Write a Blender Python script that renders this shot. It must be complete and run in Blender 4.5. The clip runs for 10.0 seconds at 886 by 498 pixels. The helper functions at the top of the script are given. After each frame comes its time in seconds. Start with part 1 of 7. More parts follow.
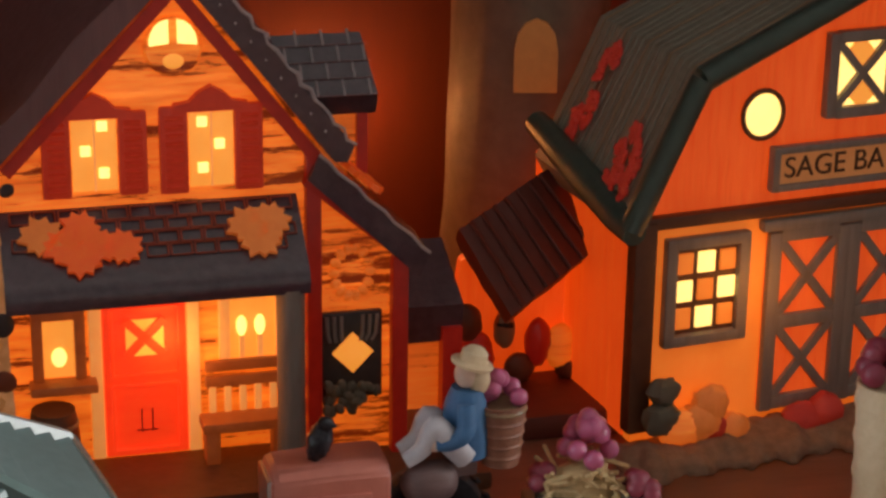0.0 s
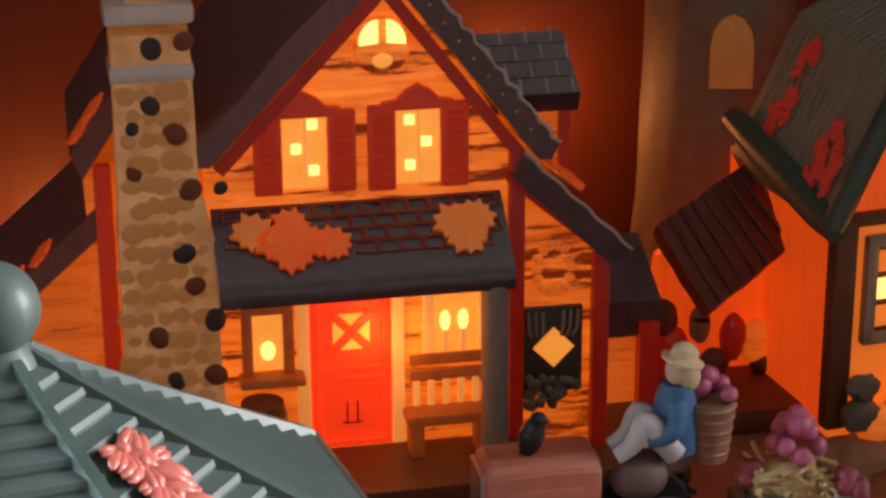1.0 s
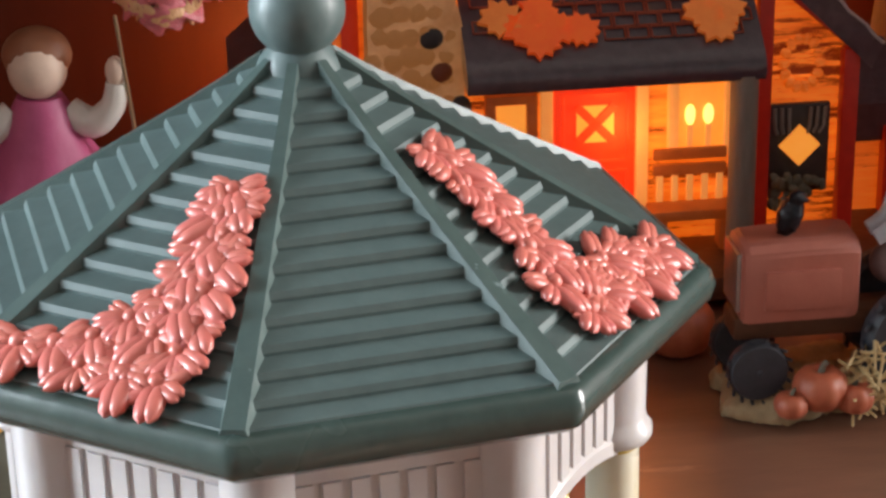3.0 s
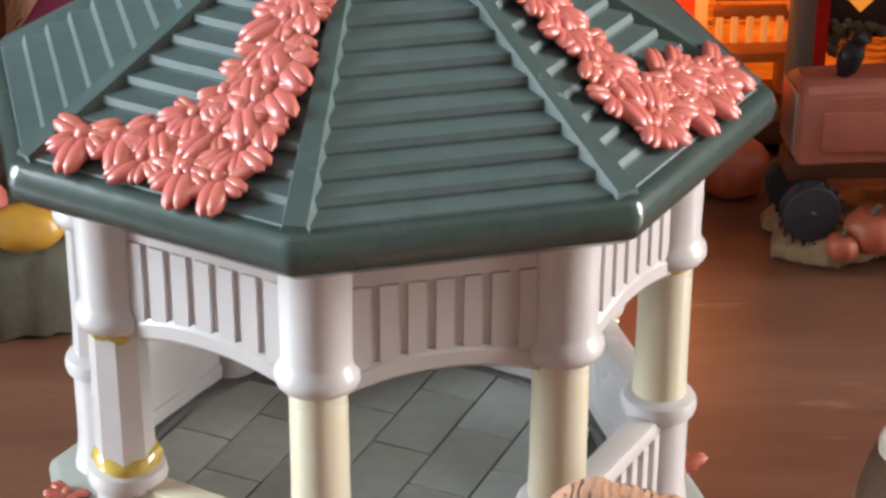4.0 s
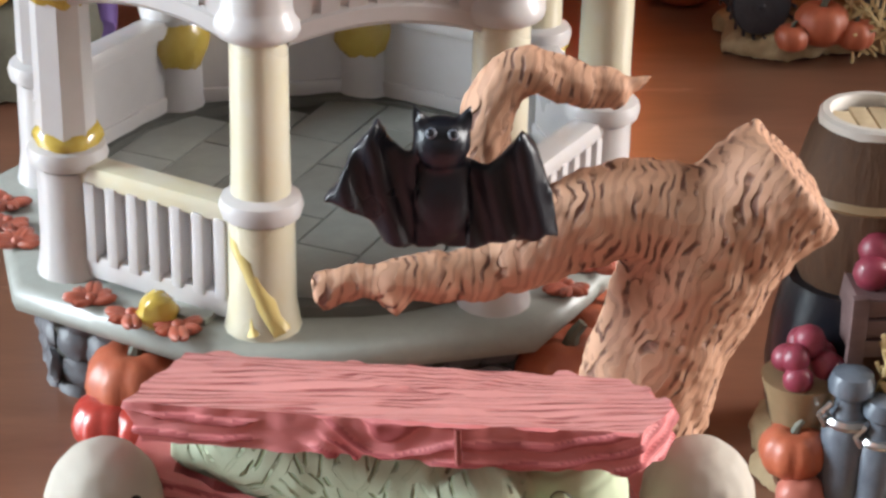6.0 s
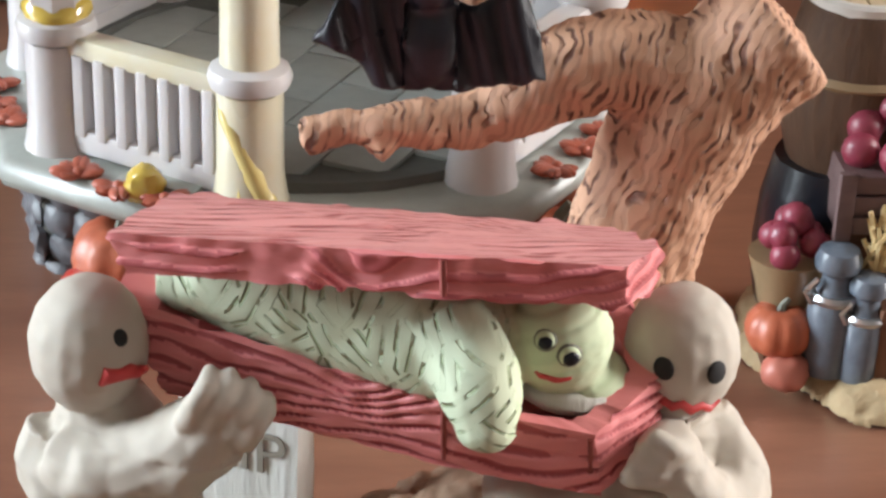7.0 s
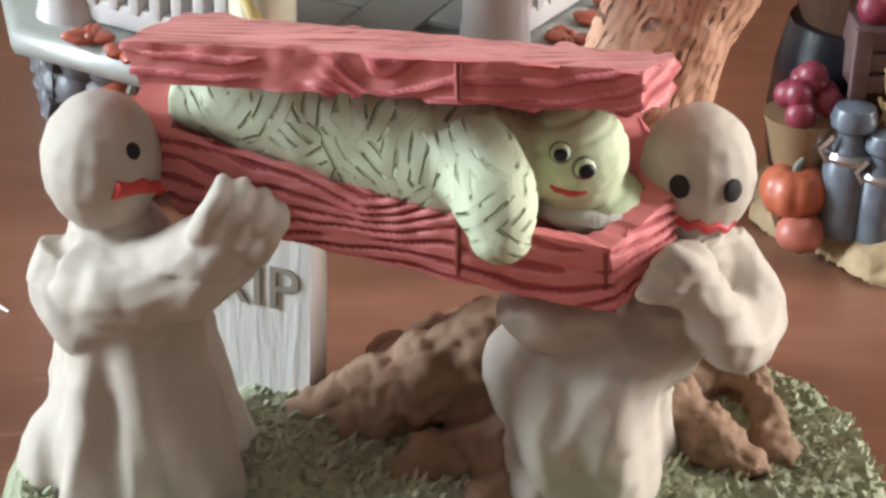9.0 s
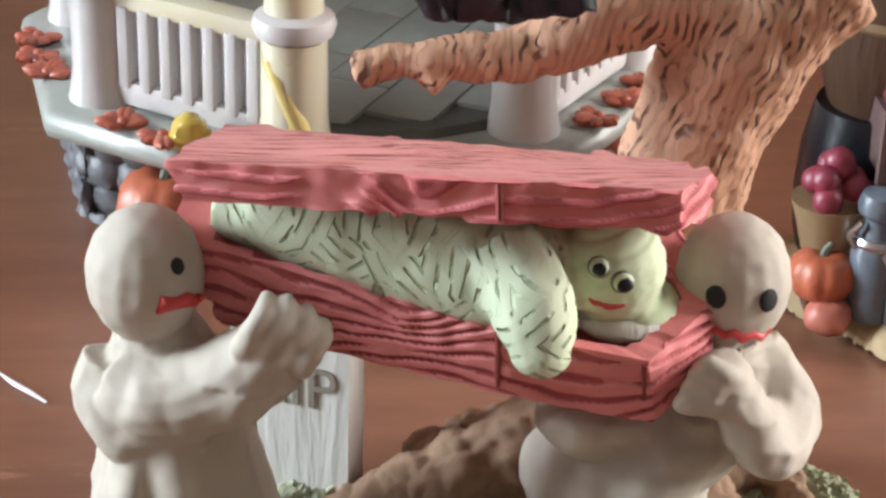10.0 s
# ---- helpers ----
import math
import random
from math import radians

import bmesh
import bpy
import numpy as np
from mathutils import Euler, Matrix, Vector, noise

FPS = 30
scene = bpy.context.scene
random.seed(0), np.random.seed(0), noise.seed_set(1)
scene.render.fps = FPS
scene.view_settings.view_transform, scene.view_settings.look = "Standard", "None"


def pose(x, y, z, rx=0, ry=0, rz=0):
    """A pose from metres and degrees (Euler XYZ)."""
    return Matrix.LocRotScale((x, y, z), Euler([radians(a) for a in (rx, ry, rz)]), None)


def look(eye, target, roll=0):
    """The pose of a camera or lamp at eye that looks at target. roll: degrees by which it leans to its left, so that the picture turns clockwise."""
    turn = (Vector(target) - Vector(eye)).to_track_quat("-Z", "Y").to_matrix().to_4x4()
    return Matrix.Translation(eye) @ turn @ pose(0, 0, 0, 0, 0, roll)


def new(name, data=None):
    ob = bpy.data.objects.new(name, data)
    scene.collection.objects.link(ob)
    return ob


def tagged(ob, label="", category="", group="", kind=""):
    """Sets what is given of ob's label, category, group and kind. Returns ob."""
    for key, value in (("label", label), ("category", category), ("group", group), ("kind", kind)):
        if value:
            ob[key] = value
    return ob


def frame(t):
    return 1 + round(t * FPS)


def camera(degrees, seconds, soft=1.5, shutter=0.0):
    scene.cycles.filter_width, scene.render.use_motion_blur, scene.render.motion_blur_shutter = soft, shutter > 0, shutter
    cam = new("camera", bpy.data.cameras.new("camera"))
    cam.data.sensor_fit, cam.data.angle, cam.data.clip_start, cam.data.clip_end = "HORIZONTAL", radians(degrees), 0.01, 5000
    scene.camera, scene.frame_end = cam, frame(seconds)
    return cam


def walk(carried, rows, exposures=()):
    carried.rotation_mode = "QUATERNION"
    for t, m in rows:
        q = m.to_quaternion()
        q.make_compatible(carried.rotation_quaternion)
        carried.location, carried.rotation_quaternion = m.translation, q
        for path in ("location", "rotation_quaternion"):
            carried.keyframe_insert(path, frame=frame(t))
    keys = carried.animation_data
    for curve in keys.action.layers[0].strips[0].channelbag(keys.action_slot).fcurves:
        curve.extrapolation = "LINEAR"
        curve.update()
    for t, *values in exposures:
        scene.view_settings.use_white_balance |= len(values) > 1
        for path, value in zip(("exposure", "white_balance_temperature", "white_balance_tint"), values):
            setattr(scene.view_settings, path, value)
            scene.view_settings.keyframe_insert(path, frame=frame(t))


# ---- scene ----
cam = camera(23.68, 10.0, soft=2.8)


def turn(x, y, z, yaw, pitch, lean):
    return pose(x, y, z, 90 + pitch, 0, yaw) @ pose(0, 0, 0, 0, 0, lean)


walk(cam, [
    (0.0, turn(0.0388, -0.3094, 0.2580, -13.13, -19.85, 0.88)),
    (0.5, turn(0.0293, -0.3086, 0.2542, -10.99, -19.98, 0.31)),
    (1.0, turn(0.0203, -0.3107, 0.2630, -9.21, -20.29, -0.33)),
    (1.5, turn(0.0171, -0.3112, 0.2653, -7.56, -20.58, -0.96)),
    (2.0, turn(0.0099, -0.3120, 0.2593, -6.13, -21.16, -1.24)),
    (2.5, turn(0.0033, -0.3164, 0.2538, -5.12, -21.60, -1.26)),
    (3.0, turn(-0.0035, -0.3144, 0.2315, -4.57, -22.60, -1.32)),
    (3.2, turn(-0.0055, -0.3147, 0.2289, -4.17, -23.27, -0.53)),
    (4.3, turn(-0.0063, -0.3213, 0.2199, -2.93, -26.75, 0.06)),
    (4.5, turn(-0.0027, -0.3231, 0.2114, -2.37, -26.44, -0.48)),
    (5.0, turn(-0.0046, -0.3318, 0.1960, -3.03, -25.94, 0.08)),
    (5.5, turn(-0.0041, -0.3379, 0.1862, -3.83, -25.85, 0.90)),
    (6.0, turn(-0.0033, -0.3422, 0.1775, -4.25, -25.96, 1.37)),
    (6.2, turn(-0.0035, -0.3447, 0.1728, -4.54, -25.79, 1.66)),
    (7.5, turn(-0.0023, -0.3493, 0.1599, -4.47, -27.21, 2.38)),
    (8.0, turn(-0.0021, -0.3523, 0.1517, -4.45, -27.25, 2.32)),
    (8.5, turn(-0.0027, -0.3562, 0.1453, -4.32, -27.18, 2.23)),
    (9.0, turn(-0.0032, -0.3559, 0.1458, -4.27, -27.01, 2.10)),
    (9.5, turn(-0.0046, -0.3558, 0.1502, -4.36, -26.84, 2.02)),
    (10.0, turn(-0.0072, -0.3531, 0.1576, -4.07, -26.81, 1.82)),
])



# ---- world and light ----
world = bpy.data.worlds.new("world")
scene.world = world
world.use_nodes = True
_wn = world.node_tree.nodes
_sky = _wn.new("ShaderNodeTexSky")
_sky.sky_type, _sky.sun_disc, _sky.sun_elevation, _sky.sun_rotation = "NISHITA", False, radians(30), radians(250)
world.node_tree.links.new(_sky.outputs[0], _wn["Background"].inputs[0])
_wn["Background"].inputs[1].default_value = 0.08


def area_lamp(name, eye, target, power, sx, sy, colour):
    data = bpy.data.lights.new(name, "AREA")
    data.shape, data.size, data.size_y, data.energy, data.color = "RECTANGLE", sx, sy, power, colour
    ob = new(name, data)
    ob.matrix_world = look(eye, target)
    return ob


area_lamp("window_light", (-1.93, 0.15, 0.62), (0, -0.02, 0.05), 122, 0.8, 1.2, (0.79, 0.91, 1.0))
area_lamp("window_light", (1.93, 0.05, 0.62), (0, -0.02, 0.05), 88, 0.8, 1.2, (0.98, 0.95, 0.93))


# small unseen point lights added outside the shells, for light spilling from inside
def added_glow(x, y, z, power, colour=(1.0, 0.40, 0.10), r=0.006):
    data = bpy.data.lights.new("added_glow_light", "POINT")
    data.energy, data.color, data.shadow_soft_size = power, colour, r
    new("added_glow_light", data).location = (x, y, z)


# ---- materials ----
def mat(name, col, col2=None, scale=500.0, rough=0.5, bump=0.25, metal=0.0, coat=0.0, glow=0.0, glow_col=None,
        stretch=(1, 1, 1), wear=None, contrast=0.5, sub=0.0):
    """Two scales of colour variation, fine relief and, if asked, a glow put into the colour."""
    m = bpy.data.materials.new(name)
    m.use_nodes = True
    n, l = m.node_tree.nodes, m.node_tree.links
    b = n["Principled BSDF"]
    co = n.new("ShaderNodeTexCoord")
    mp = n.new("ShaderNodeMapping")
    mp.inputs["Scale"].default_value = stretch
    l.new(co.outputs["Object"], mp.inputs["Vector"])

    def noise_tex(s, detail=5.0, w=0.6):
        t = n.new("ShaderNodeTexNoise")
        t.inputs["Scale"].default_value, t.inputs["Detail"].default_value, t.inputs["Roughness"].default_value = s, detail, w
        l.new(mp.outputs["Vector"], t.inputs["Vector"])
        return t

    fine, large = noise_tex(scale), noise_tex(scale * 0.13, 3.0)
    ramp = n.new("ShaderNodeMapRange")
    ramp.inputs["From Min"].default_value, ramp.inputs["From Max"].default_value = 0.5 - contrast * 0.5, 0.5 + contrast * 0.5
    mixv = n.new("ShaderNodeMath")
    mixv.operation = "MULTIPLY_ADD"
    mixv.inputs[1].default_value = 0.6
    l.new(fine.outputs["Fac"], mixv.inputs[0])
    half = n.new("ShaderNodeMath")
    half.operation = "MULTIPLY"
    half.inputs[1].default_value = 0.4
    l.new(large.outputs["Fac"], half.inputs[0])
    l.new(half.outputs[0], mixv.inputs[2])
    l.new(mixv.outputs[0], ramp.inputs["Value"])
    mix = n.new("ShaderNodeMix")
    mix.data_type = "RGBA"
    c2 = col2 or tuple(c * 0.72 for c in col)
    mix.inputs["A"].default_value, mix.inputs["B"].default_value = (*c2, 1), (*col, 1)
    l.new(ramp.outputs["Result"], mix.inputs["Factor"])
    out = mix.outputs["Result"]
    if wear:
        w = noise_tex(scale * 0.35, 8.0, 0.75)
        wr = n.new("ShaderNodeMapRange")
        wr.inputs["From Min"].default_value, wr.inputs["From Max"].default_value = wear[1], wear[1] + 0.06
        l.new(w.outputs["Fac"], wr.inputs["Value"])
        m2 = n.new("ShaderNodeMix")
        m2.data_type = "RGBA"
        m2.inputs["B"].default_value = (*wear[0], 1)
        l.new(out, m2.inputs["A"])
        l.new(wr.outputs["Result"], m2.inputs["Factor"])
        out = m2.outputs["Result"]
    l.new(out, b.inputs["Base Color"])
    rr = n.new("ShaderNodeMapRange")
    rr.inputs["To Min"].default_value, rr.inputs["To Max"].default_value = max(0.03, rough - 0.1), min(1, rough + 0.12)
    l.new(large.outputs["Fac"], rr.inputs["Value"])
    l.new(rr.outputs["Result"], b.inputs["Roughness"])
    b.inputs["Metallic"].default_value, b.inputs["Coat Weight"].default_value = metal, coat
    b.inputs["Coat Roughness"].default_value = 0.12
    if sub:
        b.inputs["Subsurface Weight"].default_value = sub
        b.inputs["Subsurface Radius"].default_value = (0.004, 0.003, 0.002)
    if bump:
        bp = n.new("ShaderNodeBump")
        bp.inputs["Strength"].default_value, bp.inputs["Distance"].default_value = bump, 0.0012
        l.new(mixv.outputs[0], bp.inputs["Height"])
        l.new(bp.outputs["Normal"], b.inputs["Normal"])
    # emission tinted by the surface colour, in place of light coming through the shell
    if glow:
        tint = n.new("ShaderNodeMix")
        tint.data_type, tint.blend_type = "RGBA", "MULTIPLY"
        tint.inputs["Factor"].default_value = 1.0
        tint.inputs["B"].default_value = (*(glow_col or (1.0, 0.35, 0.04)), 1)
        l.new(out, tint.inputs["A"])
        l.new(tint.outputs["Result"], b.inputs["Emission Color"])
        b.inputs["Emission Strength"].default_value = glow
    return m


def carved(name, col, dark, scale, distort, stretch, rough, tilt=(0, 0, 0), dscale=0.35, cover=(0.40, 0.58), depth=0.0009, mscale=160, edge=0.42):
    """Carved lines: distorted bands cut into the surface, darker in the cuts."""
    m = mat(name, col, tuple(c * 0.85 for c in col), 220, rough, 0.0, contrast=0.6)
    n, l = m.node_tree.nodes, m.node_tree.links
    b = n["Principled BSDF"]
    co, mp, wv = n.new("ShaderNodeTexCoord"), n.new("ShaderNodeMapping"), n.new("ShaderNodeTexWave")
    mp.inputs["Scale"].default_value, mp.inputs["Rotation"].default_value = stretch, tilt
    wv.wave_type, wv.bands_direction = "BANDS", "Z"
    for key, v in (("Scale", scale), ("Distortion", distort), ("Detail", 2.0), ("Detail Scale", dscale), ("Detail Roughness", 0.5)):
        wv.inputs[key].default_value = v
    l.new(co.outputs["Object"], mp.inputs["Vector"])
    l.new(mp.outputs["Vector"], wv.inputs["Vector"])
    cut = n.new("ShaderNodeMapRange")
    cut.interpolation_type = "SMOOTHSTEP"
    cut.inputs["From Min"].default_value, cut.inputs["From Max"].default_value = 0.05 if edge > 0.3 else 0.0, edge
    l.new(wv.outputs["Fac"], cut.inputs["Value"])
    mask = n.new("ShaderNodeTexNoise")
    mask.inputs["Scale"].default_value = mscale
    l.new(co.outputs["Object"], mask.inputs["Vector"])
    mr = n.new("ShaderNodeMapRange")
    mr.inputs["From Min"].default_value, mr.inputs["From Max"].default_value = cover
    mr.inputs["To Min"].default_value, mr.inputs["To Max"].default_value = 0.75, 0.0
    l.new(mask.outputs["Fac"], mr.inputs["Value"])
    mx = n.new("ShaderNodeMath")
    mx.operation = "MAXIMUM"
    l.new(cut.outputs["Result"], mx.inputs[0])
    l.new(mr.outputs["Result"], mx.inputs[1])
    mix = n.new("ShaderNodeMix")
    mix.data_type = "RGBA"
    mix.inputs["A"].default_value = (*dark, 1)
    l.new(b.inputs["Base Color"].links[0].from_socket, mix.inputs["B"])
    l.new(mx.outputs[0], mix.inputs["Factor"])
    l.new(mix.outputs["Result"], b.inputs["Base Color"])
    bp = n.new("ShaderNodeBump")
    bp.inputs["Strength"].default_value, bp.inputs["Distance"].default_value = 0.9, depth
    l.new(mx.outputs[0], bp.inputs["Height"])
    l.new(bp.outputs["Normal"], b.inputs["Normal"])
    return m


def hatched(name, col, dark, cell, spacing, rough, depth):
    """Cloth cut with short straight strokes that change direction from patch to patch."""
    m = mat(name, col, tuple(c * 0.86 for c in col), 220, rough, 0.0, contrast=0.6)
    n, l = m.node_tree.nodes, m.node_tree.links
    b = n["Principled BSDF"]

    def calc(op, a, c=None, k=None):
        t = n.new("ShaderNodeMath")
        t.operation = op
        for i, v in enumerate((a, c, k)):
            if v is None:
                continue
            if isinstance(v, (int, float)):
                t.inputs[i].default_value = v
            else:
                l.new(v, t.inputs[i])
        return t.outputs[0]
    co, sep = n.new("ShaderNodeTexCoord"), n.new("ShaderNodeSeparateXYZ")
    l.new(co.outputs["Object"], sep.inputs[0])
    vor = n.new("ShaderNodeTexVoronoi")
    vor.inputs["Scale"].default_value = 1.0 / cell
    l.new(co.outputs["Object"], vor.inputs["Vector"])
    rgb = n.new("ShaderNodeSeparateColor")
    l.new(vor.outputs["Color"], rgb.inputs[0])
    ang = calc("MULTIPLY_ADD", rgb.outputs[0], 2.1, -1.05)
    across = calc("ADD", calc("MULTIPLY", sep.outputs[0], calc("COSINE", ang)), calc("MULTIPLY", sep.outputs[2], calc("SINE", ang)))
    wob = n.new("ShaderNodeTexNoise")
    wob.inputs["Scale"].default_value = 380
    l.new(co.outputs["Object"], wob.inputs["Vector"])
    wave = calc("SINE", calc("ADD", calc("MULTIPLY", across, 6.283 / spacing), calc("MULTIPLY", wob.outputs["Fac"], 2.4)))
    cut = n.new("ShaderNodeMapRange")
    cut.interpolation_type = "SMOOTHSTEP"
    cut.inputs["From Min"].default_value, cut.inputs["From Max"].default_value = 0.55, 0.98
    cut.inputs["To Min"].default_value, cut.inputs["To Max"].default_value = 1.0, 0.0
    l.new(wave, cut.inputs["Value"])
    keep = n.new("ShaderNodeMapRange")
    keep.inputs["From Min"].default_value, keep.inputs["From Max"].default_value = 0.44, 0.56
    keep.inputs["To Min"].default_value, keep.inputs["To Max"].default_value = 0.85, 0.0
    fade = n.new("ShaderNodeTexNoise")
    fade.inputs["Scale"].default_value = 290
    l.new(co.outputs["Object"], fade.inputs["Vector"])
    l.new(fade.outputs["Fac"], keep.inputs["Value"])
    line = calc("MAXIMUM", cut.outputs["Result"], keep.outputs["Result"])
    # strokes are coloured darker to paint in the shade of the cuts
    mix = n.new("ShaderNodeMix")
    mix.data_type = "RGBA"
    mix.inputs["A"].default_value = (*dark, 1)
    l.new(b.inputs["Base Color"].links[0].from_socket, mix.inputs["B"])
    l.new(line, mix.inputs["Factor"])
    l.new(mix.outputs["Result"], b.inputs["Base Color"])
    bp = n.new("ShaderNodeBump")
    bp.inputs["Strength"].default_value, bp.inputs["Distance"].default_value = 0.9, depth
    l.new(line, bp.inputs["Height"])
    l.new(bp.outputs["Normal"], b.inputs["Normal"])
    return m


M = {}
M["table"] = mat("varnished_red_brown_wood", (0.30, 0.14, 0.085), (0.15, 0.064, 0.040), 70, 0.30, 0.08, stretch=(0.55, 2.2, 2.2), contrast=0.5, wear=((0.36, 0.185, 0.122), 0.59))
M["board"] = mat("red_brown_board", (0.17, 0.029, 0.008), (0.12, 0.019, 0.005), 40, 0.6, 0.05, stretch=(3, 3, 0.5))
M["plaster"] = mat("pale_plaster", (0.42, 0.39, 0.35), None, 20, 0.9, 0.05)
M["white"] = mat("white_glazed_porcelain", (0.60, 0.57, 0.56), (0.54, 0.505, 0.495), 220, 0.3, 0.10, coat=0.25, sub=0.15)
M["cream"] = mat("cream_glazed_porcelain", (0.65, 0.575, 0.38), (0.66, 0.62, 0.51), 160, 0.28, 0.08, coat=0.3, contrast=0.35, sub=0.1)
M["mustard"] = mat("mustard_paint", (0.62, 0.46, 0.10), (0.50, 0.33, 0.05), 300, 0.2, 0.1, coat=0.6)
M["paleyellow"] = mat("pale_yellow_paint", (0.72, 0.60, 0.27), (0.66, 0.50, 0.16), 300, 0.22, 0.15, coat=0.5)
M["green"] = mat("dark_green_glaze", (0.112, 0.16, 0.155), (0.068, 0.102, 0.10), 260, 0.46, 0.12, coat=0.12, wear=((0.30, 0.38, 0.38), 0.71))
M["eave"] = mat("deep_green_glaze", (0.055, 0.088, 0.078), (0.035, 0.058, 0.052), 260, 0.25, 0.15, coat=0.5, wear=((0.34, 0.44, 0.46), 0.70))
M["green_edge"] = mat("worn_green_glaze", (0.085, 0.13, 0.12), (0.05, 0.08, 0.075), 260, 0.40, 0.15, coat=0.12, wear=((0.34, 0.44, 0.46), 0.63))
M["leaf"] = mat("coral_leaf_paint", (0.68, 0.165, 0.155), (0.60, 0.19, 0.13), 260, 0.33, 0.3, coat=0.3, wear=((0.45, 0.05, 0.10), 0.62))
M["rustleaf"] = mat("rust_red_leaf_paint", (0.50, 0.13, 0.075), (0.36, 0.085, 0.05), 260, 0.45, 0.4, coat=0.15, wear=((0.22, 0.07, 0.05), 0.58))
M["slab"] = mat("grey_green_slab", (0.36, 0.375, 0.34), (0.27, 0.28, 0.25), 260, 0.35, 0.15, coat=0.2)
M["joint"] = mat("dark_joint", (0.11, 0.11, 0.095), None, 400, 0.7, 0.3)
M["stone"] = mat("dark_grey_stone", (0.13, 0.13, 0.14), (0.07, 0.07, 0.08), 400, 0.45, 0.4)
M["pumpkin"] = mat("orange_pumpkin_paint", (0.52, 0.15, 0.07), (0.38, 0.08, 0.04), 300, 0.45, 0.35, coat=0.1)
M["redpumpkin"] = mat("red_pumpkin_paint", (0.55, 0.07, 0.05), (0.42, 0.04, 0.03), 300, 0.3, 0.2, coat=0.35)
M["stem"] = mat("grey_green_stem", (0.16, 0.16, 0.12), None, 500, 0.6, 0.3)
M["bisque"] = mat("matt_cream_bisque", (0.52, 0.475, 0.405), (0.43, 0.38, 0.315), 130, 0.7, 0.16, sub=0.1, wear=((0.50, 0.41, 0.31), 0.70))
M["black"] = mat("black_gloss_paint", (0.008, 0.009, 0.013), (0.012, 0.013, 0.019), 500, 0.30, 0.2, coat=0.1)
M["bat_eye"] = mat("blue_grey_eye_paint", (0.17, 0.19, 0.23), None, 500, 0.4, 0.1)
M["black"].node_tree.nodes["Principled BSDF"].inputs["Specular IOR Level"].default_value = 0.3
M["redpaint"] = mat("red_paint", (0.62, 0.06, 0.06), None, 500, 0.45, 0.1)

M["coffin"] = mat("pink_red_carved_wood", (0.74, 0.265, 0.26), (0.60, 0.16, 0.165), 320, 0.55, 0.5, stretch=(0.5, 0.6, 1.6), contrast=0.5)
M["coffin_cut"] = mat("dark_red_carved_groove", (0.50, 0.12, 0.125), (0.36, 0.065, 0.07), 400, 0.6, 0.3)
M["coffin_top"] = carved("pink_red_grained_wood", (0.72, 0.31, 0.29), (0.40, 0.10, 0.10), 300, 14.0, (0.16, 0.7, 1.0), 0.5, (radians(75), 0, 0), dscale=0.8)
M["matt_black"] = mat("matt_black", (0.015, 0.014, 0.014), None, 400, 0.75, 0.0)
M["coffin_in"] = mat("dark_red_lining", (0.30, 0.06, 0.05), None, 300, 0.7, 0.3)
M["mummy"] = hatched("pale_green_bandage", (0.60, 0.67, 0.48), (0.37, 0.44, 0.25), 0.0040, 0.0016, 0.75, 0.0011)
M["mummy_plain"] = mat("pale_green_cloth", (0.59, 0.67, 0.46), (0.51, 0.60, 0.38), 160, 0.7, 0.15)
M["bark"] = carved("tan_bark", (0.60, 0.335, 0.21), (0.17, 0.075, 0.05), 260, 12.0, (1.0, 1.0, 0.7), 0.7, (0, radians(66), 0), dscale=0.8, cover=(0.50, 0.62), depth=0.0007, mscale=300)
M["earth"] = mat("brown_earth", (0.40, 0.25, 0.165), (0.15, 0.095, 0.055), 260, 0.85, 0.7, contrast=0.5)
M["grass"] = mat("moss_green_grass", (0.46, 0.48, 0.34), (0.18, 0.21, 0.12), 650, 0.8, 1.0, stretch=(1.4, 1, 0.7), contrast=0.4)
M["tuft"] = mat("sage_green_tuft", (0.56, 0.58, 0.43), (0.28, 0.31, 0.19), 400, 0.8, 0.4, contrast=0.5)
M["grave"] = mat("chalk_white_stone", (0.70, 0.69, 0.66), (0.57, 0.55, 0.49), 200, 0.7, 0.5, stretch=(3, 1, 0.4))
M["carve"] = mat("carved_groove", (0.30, 0.26, 0.21), None, 300, 0.8, 0.3)
# wall, door and jamb glow stands in for bulbs inside the porcelain
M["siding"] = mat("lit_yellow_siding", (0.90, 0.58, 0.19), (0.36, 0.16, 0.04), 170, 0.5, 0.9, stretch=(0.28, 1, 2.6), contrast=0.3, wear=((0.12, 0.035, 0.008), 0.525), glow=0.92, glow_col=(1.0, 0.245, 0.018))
# weaker glow for the side and back walls
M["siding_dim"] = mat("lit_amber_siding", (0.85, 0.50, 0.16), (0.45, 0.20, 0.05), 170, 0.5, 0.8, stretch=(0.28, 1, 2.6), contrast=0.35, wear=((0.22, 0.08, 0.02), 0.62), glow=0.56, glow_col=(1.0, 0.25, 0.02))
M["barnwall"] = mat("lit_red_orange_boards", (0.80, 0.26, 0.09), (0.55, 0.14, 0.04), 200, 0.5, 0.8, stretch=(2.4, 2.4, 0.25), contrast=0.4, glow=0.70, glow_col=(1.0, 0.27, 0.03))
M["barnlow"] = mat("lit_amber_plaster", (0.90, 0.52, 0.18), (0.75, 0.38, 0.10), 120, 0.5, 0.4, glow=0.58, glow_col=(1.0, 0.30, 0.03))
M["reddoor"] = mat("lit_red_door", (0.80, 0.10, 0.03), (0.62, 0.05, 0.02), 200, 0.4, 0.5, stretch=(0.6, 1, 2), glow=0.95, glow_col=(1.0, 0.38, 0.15))
